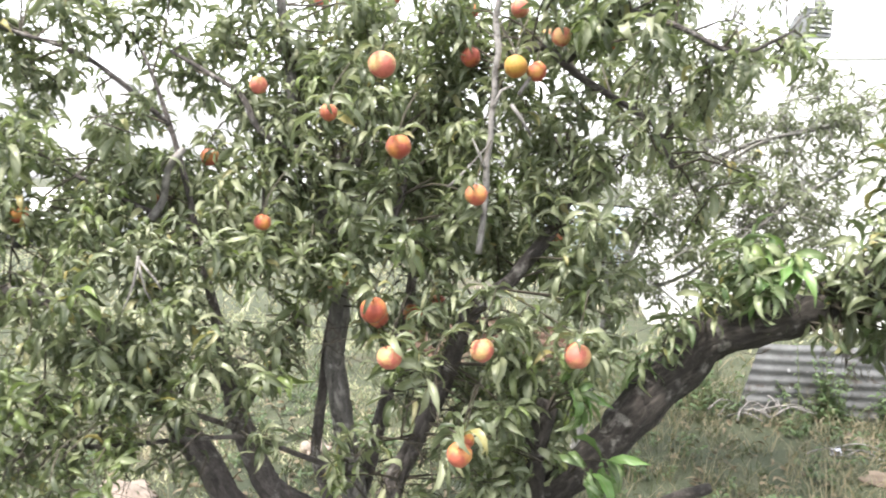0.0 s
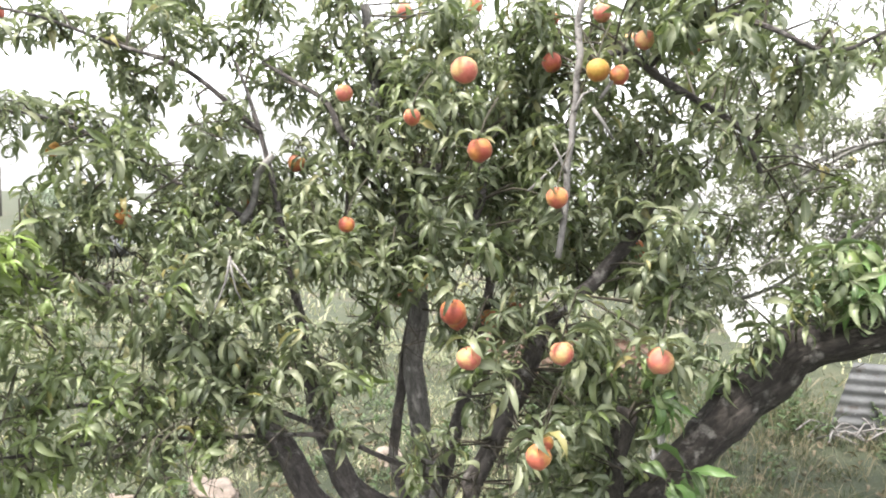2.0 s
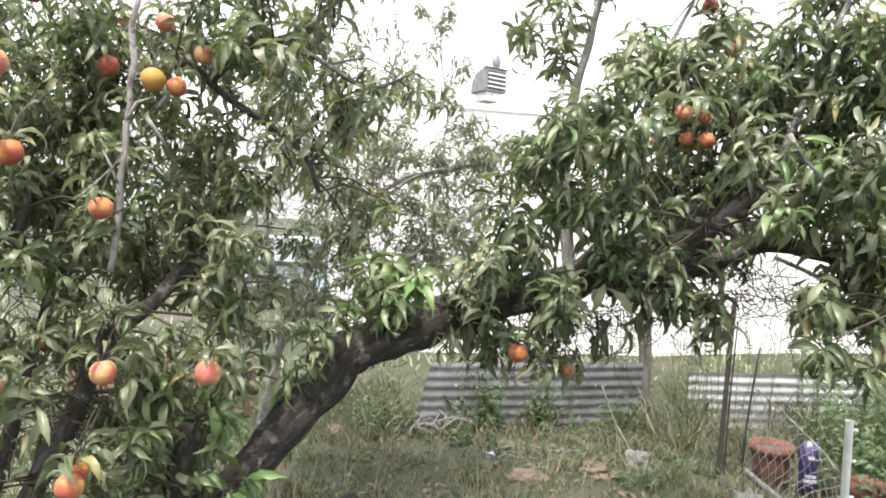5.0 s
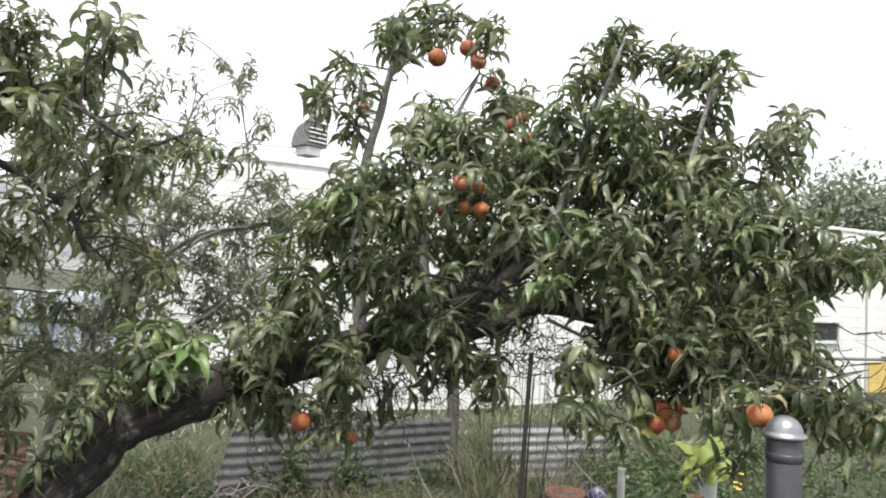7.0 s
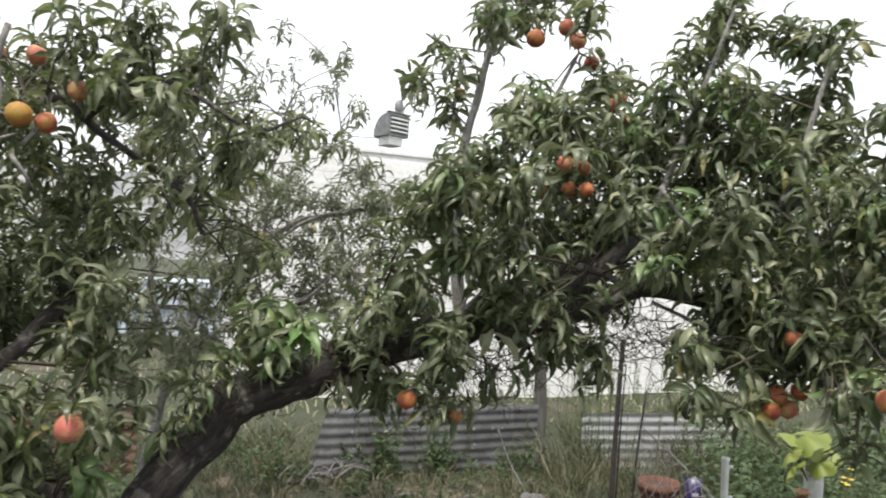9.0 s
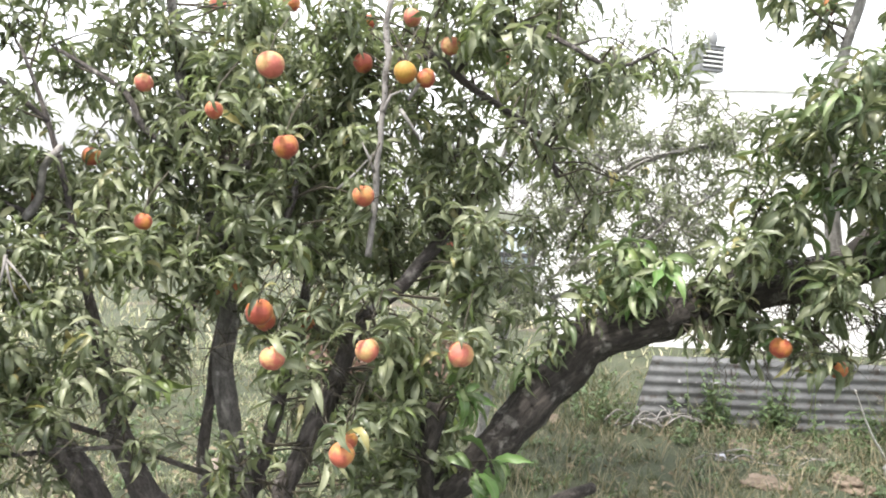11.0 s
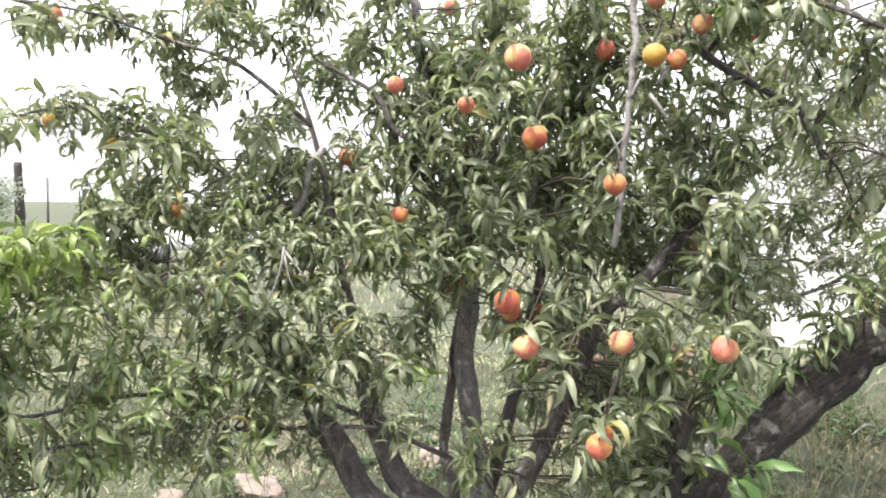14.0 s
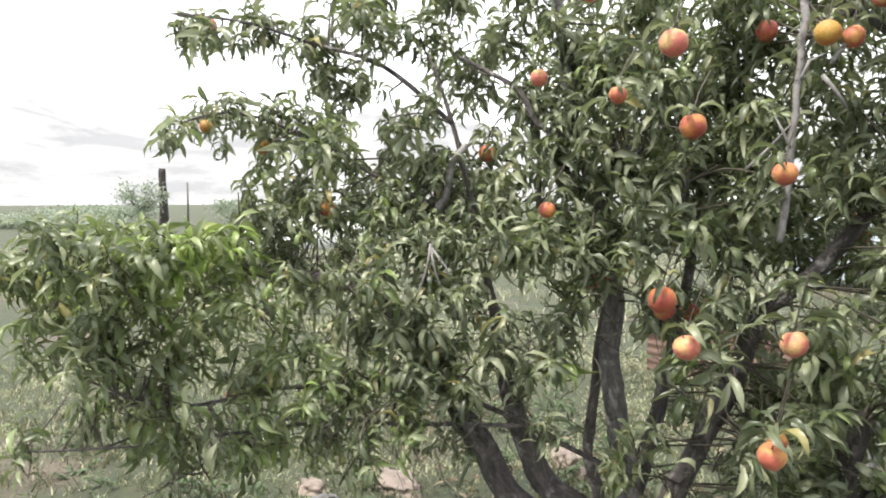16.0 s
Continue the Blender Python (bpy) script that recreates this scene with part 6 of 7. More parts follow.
stone(3.10, 4.92, 0.10, (1.2, 0.8, 0.7), M_ROCK_GREY, "grey rough stone in dry grass", 1.3)
stone(2.70, 4.76, 0.11, (1.2, 0.9, 0.42), M_ROCK, "sandy flat stone half sunk in soil", 2.1)
stone(2.17, 4.74, 0.11, (1.2, 0.9, 0.4), M_ROCK, "sandy flat stone half sunk in soil", 3.7)
stone(2.07, 5.17, 0.035, (1.1, 0.9, 0.9), M_PALE, "small white stone on dry grass", 4.4)
stone(1.03, 5.95, 0.085, (1.7, 0.8, 0.45), M_ROCK, "pale brick-like stone by the trunk", 5.2)
stone(-1.98, 3.86, 0.11, (1.9, 1.0, 0.42), M_ROCK_PINK, "pale pinkish stone in the grass", 6.5)
stone(-2.37, 3.60, 0.08, (1.2, 0.9, 0.6), M_ROCK_PINK, "pale pinkish stone in the grass", 7.1)
stone(-2.20, 3.45, 0.07, (1.2, 1.0, 0.7), M_ROCK_GREY, "small grey stone in the grass", 8.6)
stone(-1.20, 4.63, 0.09, (1.5, 0.9, 0.55), M_ROCK_PINK, "pale stone behind the stems", 9.2)
stone(-1.05, 4.40, 0.06, (1.2, 0.9, 0.7), M_ROCK_PINK, "pale stone behind the stems", 10.4)
stone(2.45, 5.35, 0.06, (1.5, 0.9, 0.5), M_ROCK, "sandy stone in dry grass", 11.4)
stone(3.34, 4.02, 0.10, (1.3, 0.9, 0.8), M_CONCRETE, "broken grey concrete lump", 12.2)
stone(3.55, 3.85, 0.08, (1.2, 0.9, 0.8), M_CONCRETE, "broken grey concrete lump", 13.8)


M_BLEACHED = rough_material("bleached_wood", (0.34, 0.33, 0.31), (0.55, 0.54, 0.51), 20, 0.85, 0.3, 80)


def dead_stick(points, r, label="bare grey fallen stick", mat=M_DEAD):
    pts = smooth_line(points, 0.05)
    solid("stick", add_tube(bmesh.new(), pts, [r * (1 - 0.6 * k / len(pts)) for k in range(len(pts))], 6, 0.15, r * 900), mat, label, "stick", "fallen sticks")


dead_stick([(3.22, 5.22, -0.08), (3.0, 5.1, 0.2), (2.82, 4.97, 0.49)], 0.009, "pale stick leaning out of the grass", M_BLEACHED)
for k in range(16):
    a, s = random.uniform(0, 6.28), random.uniform(0.15, 0.4)
    x, y = 1.68 + random.gauss(0, 0.16), 5.72 + random.gauss(0, 0.07)
    dead_stick([(x, y, -0.04 + 0.01 * k / 2), (x + s * 0.5 * math.cos(a), y + s * 0.4 * math.sin(a), 0.02 + 0.012 * k / 2), (x + s * math.cos(a), y + s * 0.8 * math.sin(a), -0.01 + 0.012 * k / 2)], random.uniform(0.004, 0.009))
for k in range(9):
    a, s = random.uniform(-0.5, 0.5), random.uniform(0.15, 0.4)
    x, y = 2.2 + random.gauss(0, 0.25), 5.1 + random.gauss(0, 0.12)
    dead_stick([(x, y, lie(x, y) + 0.01), (x + s * math.cos(a), y + s * math.sin(a), lie(x + s, y) + 0.03)] if k % 2 else [(x, y, lie(x, y) + 0.015), (x + s * 0.5, y + 0.03, lie(x, y) + 0.05), (x + s, y - 0.02, lie(x, y) + 0.01)], random.uniform(0.004, 0.008))


def clay_pot(x, y, r, h, label):
    root = thing("clay_pot", (x, y, lie(x, y) - 0.01), 0, label, "plant pot", "clay pots")
    part("pot", lathe([(r * 0.62, 0), (r * 0.66, 0.005), (r * 0.88, h * 0.78), (r * 0.88, h * 0.8), (r, h * 0.8), (r, h), (r * 0.9, h), (r * 0.86, h * 0.86), (0.01, h * 0.84)]), M_CLAY, root)
    part("soil", lathe([(0.01, h * 0.84), (r * 0.86, h * 0.845), (r * 0.8, h * 0.88), (0.01, h * 0.9)]), M_SOIL, root, "dry potting soil")
    return root


clay_pot(3.77, 4.37, 0.142, 0.31, "terracotta flower pot behind wire netting")
clay_pot(3.58, 3.42, 0.09, 0.43, "tall terracotta pot among green weeds")


def plastic_tub():
    root = thing("plastic_tub", (3.96, 3.38, GROUND), 0, "dark plastic tub turned upside down in the weeds", "tub")
    part("tub", lathe([(0.11, -0.01), (0.115, 0.0), (0.115, 0.02), (0.105, 0.025), (0.085, 0.425), (0.078, 0.435), (0.01, 0.437)], 28), M_STEEL_DARK, root)


plastic_tub()
small = clay_pot(3.96, 3.38, 0.045, 0.095, "small terracotta pot standing on a dark tub")
small.location.z = GROUND + 0.437
clay_pot(4.42, 3.42, 0.12, 0.30, "terracotta pot among green weeds")


def plastic_bag():
    bm = bmesh.new()
    bmesh.ops.create_grid(bm, x_segments=14, y_segments=20, size=0.5)
    front = list(bm.verts)
    for v in front:
        u, w = v.co.x, v.co.y
        puff = 0.05 * (1 - (2 * u) ** 4) * (1 - (2 * w) ** 4)
        v.co = Vector((u * 0.115, -puff - 0.014 * noise.noise(Vector((u * 5, w * 6, 0))), (w + 0.5) * 0.375))
    back = bmesh.ops.duplicate(bm, geom=bm.verts[:] + bm.edges[:] + bm.faces[:])["geom"]
    for v in back:
        if isinstance(v, bmesh.types.BMVert):
            v.co.y = -v.co.y * 0.8 + 0.003
    root = thing("plastic_bag", (3.91, 4.19, GROUND), -28, "upright violet plastic sack with pale print", "sack")
    part("sack", bm, M_BAG, root)
    for z, wdt in ((0.28, 0.04), (0.16, 0.07), (0.13, 0.08)):
        part("print", box((wdt, 0.006, 0.022), (0, -0.062, z), 0.002), M_PALE, root, "pale unreadable print bar", False)
    return root


plastic_bag()


def white_pipe():
    root = thing("white_pipe", (2.78, 2.76, GROUND), 0, "upright white plastic pipe with drilled spouts", "pipe")
    part("pipe", lathe([(0.016, -0.03), (0.016, 0.925), (0.0172, 0.93), (0.0172, 0.94), (0.013, 0.94), (0.013, 0.90), (0.001, 0.9)], 20), M_PVC, root)
    for z in (0.90, 0.77, 0.62, 0.47):
        bm = add_tube(bmesh.new(), [(0.013, -0.004, z), (0.034, -0.008, z)], [0.007, 0.007], 10)
        part("spout", bm, M_PVC, root)
    return root


white_pipe()


def planter_tube():
    root = thing("white_planter", (4.20, 3.50, GROUND), 0, "tall white plastic container holding a grape vine", "planter")
    part("container", lathe([(0.046, -0.01), (0.050, 0.01), (0.054, 0.58), (0.058, 0.585), (0.058, 0.62), (0.050, 0.62), (0.049, 0.56), (0.01, 0.55)], 28), M_PVC, root)
    part("soil", lathe([(0.01, 0.55), (0.049, 0.552), (0.04, 0.57), (0.01, 0.575)], 20), M_SOIL, root)


planter_tube()


def bollard():
    """A painted steel post with a cast cap."""
    root = thing("steel_bollard", (2.06, 1.45, GROUND), 0, "grey painted steel post with a domed cast cap", "post")
    part("post", lathe([(0.040, -0.05), (0.040, 1.383), (0.038, 1.386)], 40), M_BOLLARD, root)
    part("band", lathe([(0.0405, 1.333), (0.0422, 1.336), (0.0422, 1.350), (0.0405, 1.353)], 40), M_BOLLARD, root)
    dome = [(0.042, 1.386), (0.049, 1.387), (0.050, 1.392), (0.049, 1.397), (0.043, 1.399)]
    dome += [(0.0415 * math.cos(a), 1.400 + 0.040 * math.sin(a)) for a in (0.1, 0.35, 0.6, 0.85, 1.1, 1.3, 1.388)]
    part("cap", lathe(dome, 40), M_CAP, root, "domed cast aluminium cap")


bollard()


def wire_netting():
    """Hexagon netting slumped over the pots, with a bunched upper edge."""
    nx, nz = 13, 11
    top = smooth_line([(3.30, 3.98, 0.70), (3.35, 3.95, 0.66), (3.51, 3.84, 0.49), (3.65, 3.69, 0.29), (3.72, 3.62, 0.08)], 0.02)
    foot = [Vector((3.22, 4.0, -0.02)), Vector((3.66, 3.62, -0.06))]

    def knot(i, k):
        u, v = (i + (0.5 if k % 2 else 0)) / (nx + 1), k / nz
        a = top[min(len(top) - 1, int(u * (len(top) - 1)))]
        p = a.lerp(foot[0].lerp(foot[1], u), v)
        return p + Vector((0.025 * noise.noise(p * 6), 0.05 * noise.noise(p * 4 + Vector((5, 0, 0))), 0.03 * noise.noise(p * 5 + Vector((0, 5, 0)))))

    root = thing("wire_netting", (0, 0, 0), 0, "slumped galvanised wire netting before the pots", "wire netting")
    bm = bmesh.new()
    for k in range(nz):
        for i in range(nx):
            for j in ((0, 1) if k % 2 else (-1, 0)):
                if 0 <= i + j <= nx:
                    add_tube(bm, [knot(i, k), knot(i + j, k + 1)], [0.0027, 0.0027], 4, 0, 0, False)
    part("mesh", bm, M_WIRE, root)
    for s in range(3):
        line = [p + Vector((0.012 * noise.noise(p * 14 + Vector((s * 7, 0, 0))), 0.012 * noise.noise(p * 14 + Vector((0, s * 7, 0))), 0.016 * noise.noise(p * 17 + Vector((0, 0, s * 7))))) for p in top]
        part("edge_strand", add_tube(bmesh.new(), line, [0.0032] * len(line), 5), M_WIRE, root)


wire_netting()


def board(a, b, width, thick, mat, label):
    a, b = Vector(a), Vector(b)
    rot = (b - a).to_track_quat("X", "Z").to_matrix().to_4x4()
    solid("loose_board", box(((b - a).length, width, thick), (a + b) / 2, 0.004, rot), mat, label, "board", "loose boards", smooth=False)


board((3.36, 4.10, 0.16), (3.62, 3.92, -0.06), 0.09, 0.018, M_CONCRETE, "weathered pale board leaning at the pots")
board((3.30, 3.98, -0.055), (3.72, 3.70, -0.05), 0.22, 0.03, M_CONCRETE, "pale grey slab lying before the pots")


# ---- distance: shed, lamp box, hills, far trees ----
def blue_shed():
    root = thing("utility_trailer", (-0.1, 14.9, GROUND), -22, "pale blue metal box trailer with a dark rail", "trailer")
    part("body", box((2.0, 1.6, 1.05), (1.0, 0.8, 0.75), 0.03), rough_material("pale_blue_metal", (0.42, 0.50, 0.58), (0.58, 0.65, 0.72), 3, 0.5, 0.1, 30, 0.2), root, smooth=False)
    for x in (0.05, 0.7, 1.35, 1.95):
        part("rib", box((0.05, 0.04, 1.0), (x, -0.02, 0.75), 0.006), M_GREY_METAL, root, smooth=False)
    part("rail", box((2.1, 0.06, 0.09), (1.0, -0.07, 0.78), 0.01), M_BLACK, root, "dark rail", smooth=False)
    for x in (0.5, 1.5):
        wheel = part("wheel", add_tube(bmesh.new(), [(x, -0.02, 0.25), (x, 0.18, 0.25)], [0.27, 0.27], 24), M_BLACK, root)
        part("hub", add_tube(bmesh.new(), [(x, -0.03, 0.25), (x, 0.0, 0.25)], [0.13, 0.13], 16), M_GREY_METAL, wheel)


blue_shed()


def cooler_box():
    """A louvred box on a mast with a dome on top."""
    root = thing("yard_lamp", (6.59, 19.74, GROUND), 20, "grey louvred box on a mast with a round dome", "yard lamp")
    z = 5.75
    part("mast", add_tube(bmesh.new(), [(0, 0.5, 0), (0, 0.5, z)], [0.03, 0.03], 12), M_PVC, root, "thin white mast")
    hood = bmesh.new()
    prof = [(-0.35, -0.31), (-0.35, 0.33), (-0.05, 0.31), (0.12, 0.24), (0.27, 0.08), (0.35, -0.12), (0.36, -0.31)]
    ends = [[hood.verts.new((x, y, z + h)) for y, h in prof] for x in (-0.37, 0.37)]
    hood.faces.new(ends[0])
    hood.faces.new(ends[1][::-1])
    for i in range(len(prof)):
        j = (i + 1) % len(prof)
        hood.faces.new((ends[0][j], ends[0][i], ends[1][i], ends[1][j]))
    bmesh.ops.recalc_face_normals(hood, faces=hood.faces[:])
    bmesh.ops.bevel(hood, geom=hood.edges[:], offset=0.015, segments=2, affect="EDGES")
    part("housing", hood, M_GREY_METAL, root, smooth=False)
    part("lid", box((0.8, 0.2, 0.03), (0, -0.30, z + 0.345), 0.006), M_GREY_METAL, root, smooth=False)
    # The hood is closed; a black panel stands for its shaded inside.
    part("opening", box((0.6, 0.02, 0.5), (0, -0.352, z), 0.0), M_BLACK, root, "black panel painted as shade behind the louvres", False)
    for k in range(4):
        part("louvre", box((0.6, 0.05, 0.035), (0, -0.37, z - 0.18 + 0.12 * k), 0.004, Matrix.Rotation(radians(35), 4, "X")), M_PVC, root, smooth=False)
    part("base", box((0.5, 0.5, 0.26), (-0.02, 0, z - 0.43), 0.02), M_PVC, root, "pale box base", False)
    part("bracket", add_tube(bmesh.new(), [(0.05, 0, z + 0.3), (0.18, 0, z + 0.5)], [0.05, 0.06], 10), M_GREY_METAL, root)
    bm = blob(0.2, (0.75, 0.5, 1.1), 0.0)
    bmesh.ops.translate(bm, verts=bm.verts, vec=(0.24, 0, z + 0.62))
    part("dome", bm, M_GREY_METAL, root)


cooler_box()
pts = [Vector((-12, 21.0, 6.2)).lerp(Vector((6.6, 19.9, 5.35)), i / 20) - Vector((0, 0, 0.5 * math.sin(math.pi * i / 20))) for i in range(21)]
solid("overhead_cable", add_tube(bmesh.new(), pts, [0.012] * 21, 6), M_BLACK, "thin dark overhead cable to the lamp mast", "cable")


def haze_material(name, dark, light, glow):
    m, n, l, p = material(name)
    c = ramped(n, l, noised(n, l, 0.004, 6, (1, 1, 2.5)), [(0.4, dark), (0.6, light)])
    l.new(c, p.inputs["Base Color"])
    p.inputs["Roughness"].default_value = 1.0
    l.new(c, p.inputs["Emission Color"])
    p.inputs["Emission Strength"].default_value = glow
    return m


# Pale greys carry the bright air in front of the hills.
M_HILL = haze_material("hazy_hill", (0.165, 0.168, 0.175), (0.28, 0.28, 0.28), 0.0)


def hills():
    """A ridge far beyond the fields, with haze painted into its colour."""
    bm = bmesh.new()
    rows = []
    for k in range(9):
        row = []
        for i in range(90):
            a = radians(72 + 135 * i / 89)
            far = 1700 + 120 * k
            crest = 290 + 110 * noise.noise(Vector((i * 0.11, 0, 2))) + 35 * noise.noise(Vector((i * 0.37, 4, 0)))
            z = crest * math.sin(math.pi * 0.5 * k / 8) ** 1.2 * (1 + 0.22 * noise.noise(Vector((i * 0.3, k * 0.6, 7)))) - 6
            row.append(bm.verts.new((far * math.cos(a), far * math.sin(a), max(z, -10) if k else -10)))
        rows.append(row)
    for a, b in zip(rows, rows[1:]):
        for i in range(89):
            bm.faces.new((a[i], a[i + 1], b[i + 1], b[i]))
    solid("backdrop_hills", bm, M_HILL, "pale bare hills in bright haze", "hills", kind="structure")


hills()


def bushy(name, place, radius, height, count, leaf, label, trunk=0.0, seed=1, flat=1.0, mat=None, cat="tree"):
    """A tree or shrub far off: stem, limbs and a crown of many small leaves in uneven clumps."""
    rng = np.random.RandomState(seed)
    root = thing(name, place, 0, label, cat)
    wood = bmesh.new()
    top = trunk + height * 0.5
    add_tube(wood, [(0, 0, -0.1), (0.05 * radius, 0, top * 0.5), (0, 0.05 * radius, top)], [0.09 * radius + 0.02, 0.06 * radius + 0.01, 0.02 * radius + 0.01], 8)
    part("trunk", wood, M_BARK, root)
    rows = []
    for _ in range(14):
        d = rng.normal(0, 1, 3)
        d /= np.linalg.norm(d)
        c = np.array((0, 0, trunk + height * 0.55)) + d * (radius * 0.72, radius * 0.72 * flat, height * 0.42) * rng.uniform(0.4, 1.1)
        part("limb", add_tube(bmesh.new(), [(0, 0, top * 0.6), tuple(c * (0.5, 0.5, 0.72)), tuple(c)], [0.03 * radius + 0.005, 0.02 * radius + 0.004, 0.004 + 0.004 * radius], 5), M_TWIG, root)
        r = radius * rng.uniform(0.28, 0.5)
        for _ in range(count // 14):
            v = rng.normal(0, 0.55, 3) * r * (1, 1, min(1, height / (1.5 * radius)))
            w = rng.normal(0, 1, 3) + (0, 0, -0.2)
            rows.append((int(rng.randint(5, 7)), leaf_frame(c + v, w, leaf * rng.uniform(0.6, 1.4), rng.normal(0, 0.6, 3) + (0, 0, 1), 2.0), float(rng.uniform(0, 0.35))))
    crown = new("crown", leaf_mesh("crown", rows, mat or M_HAZED_LEAF))
    crown.parent = root
    tagged(crown, kind="stuff")
    return root


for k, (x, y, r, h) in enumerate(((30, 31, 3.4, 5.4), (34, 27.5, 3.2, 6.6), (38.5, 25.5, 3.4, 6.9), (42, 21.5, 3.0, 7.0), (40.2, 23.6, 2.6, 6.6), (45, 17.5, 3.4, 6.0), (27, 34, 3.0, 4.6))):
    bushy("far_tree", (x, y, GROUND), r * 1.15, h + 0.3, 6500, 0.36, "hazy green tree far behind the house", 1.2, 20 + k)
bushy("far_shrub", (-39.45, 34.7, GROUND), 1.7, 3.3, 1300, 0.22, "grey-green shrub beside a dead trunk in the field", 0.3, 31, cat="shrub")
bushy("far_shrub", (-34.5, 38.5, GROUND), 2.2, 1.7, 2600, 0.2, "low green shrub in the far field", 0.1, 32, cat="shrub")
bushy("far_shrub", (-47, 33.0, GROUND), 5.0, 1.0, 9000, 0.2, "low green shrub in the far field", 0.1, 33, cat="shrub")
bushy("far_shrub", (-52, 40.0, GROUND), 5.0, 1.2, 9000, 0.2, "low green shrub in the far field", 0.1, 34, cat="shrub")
pts = smooth_line([(0, 0, -0.1), (0.05, 0, 1.8), (-0.04, 0, 3.2), (0.02, 0, 4.1)], 0.3)
solid("dead_trunk", add_tube(bmesh.new(), pts, [0.36, 0.33, 0.32, 0.31, 0.30, 0.29, 0.28, 0.28, 0.27, 0.26, 0.25, 0.25, 0.24, 0.22, 0.15][: len(pts)] + [0.15] * max(0, len(pts) - 15), 12, 0.25, 3), M_BARK, "tall broken dead tree trunk in the field", "tree trunk", place=(-39.75, 36.8, GROUND))
solid("field_post", add_tube(bmesh.new(), [(0, 0, -0.1), (0.02, 0, 3.1)], [0.08, 0.06], 8), M_POST, "thin upright post in the far field", "post", place=(-38.2, 37.56, GROUND))


def white_car():
    root = thing("white_car", (-12.3, 17.3, GROUND), 62, "white car parked beyond the trees", "car")
    prof = [(-2.1, 0.35), (-2.15, 0.7), (-1.95, 0.9), (-1.1, 0.98), (-0.6, 1.42), (0.9, 1.46), (1.6, 1.0), (2.0, 0.92), (2.1, 0.6), (2.05, 0.32)]
    bm = bmesh.new()
    left = [bm.verts.new((x, -0.82 + 0.16 * max(0, z - 0.9) * 2, z)) for x, z in prof]
    right = [bm.verts.new((x, 0.82 - 0.16 * max(0, z - 0.9) * 2, z)) for x, z in prof]
    bm.faces.new(left)
    bm.faces.new(right[::-1])
    for i in range(len(prof)):
        j = (i + 1) % len(prof)
        bm.faces.new((left[j], left[i], right[i], right[j]))
    bmesh.ops.bevel(bm, geom=bm.edges[:], offset=0.05, segments=2, affect="EDGES")
    part("body", bm, M_PVC, root)
    for s in (-1, 1):
        part("window", box((1.5, 0.02, 0.32), (0.1, s * 0.70, 1.2), 0.004, Matrix.Rotation(radians(s * 17), 4, "X")), M_GLASS, root, smooth=False)
    part("windscreen", box((0.02, 1.1, 0.5), (-0.93, 0, 1.2), 0.004, Matrix.Rotation(radians(48), 4, "Y")), M_GLASS, root, smooth=False)
    for x in (-1.3, 1.3):
        for y in (-0.78, 0.78):
            w = part("wheel", add_tube(bmesh.new(), [(x, y - 0.1, 0.31), (x, y + 0.1, 0.31)], [0.31, 0.31], 22), M_BLACK, root)
            part("rim", add_tube(bmesh.new(), [(x, y - 0.11, 0.31), (x, y + 0.11, 0.31)], [0.18, 0.18], 18), M_GREY_METAL, w)


white_car()


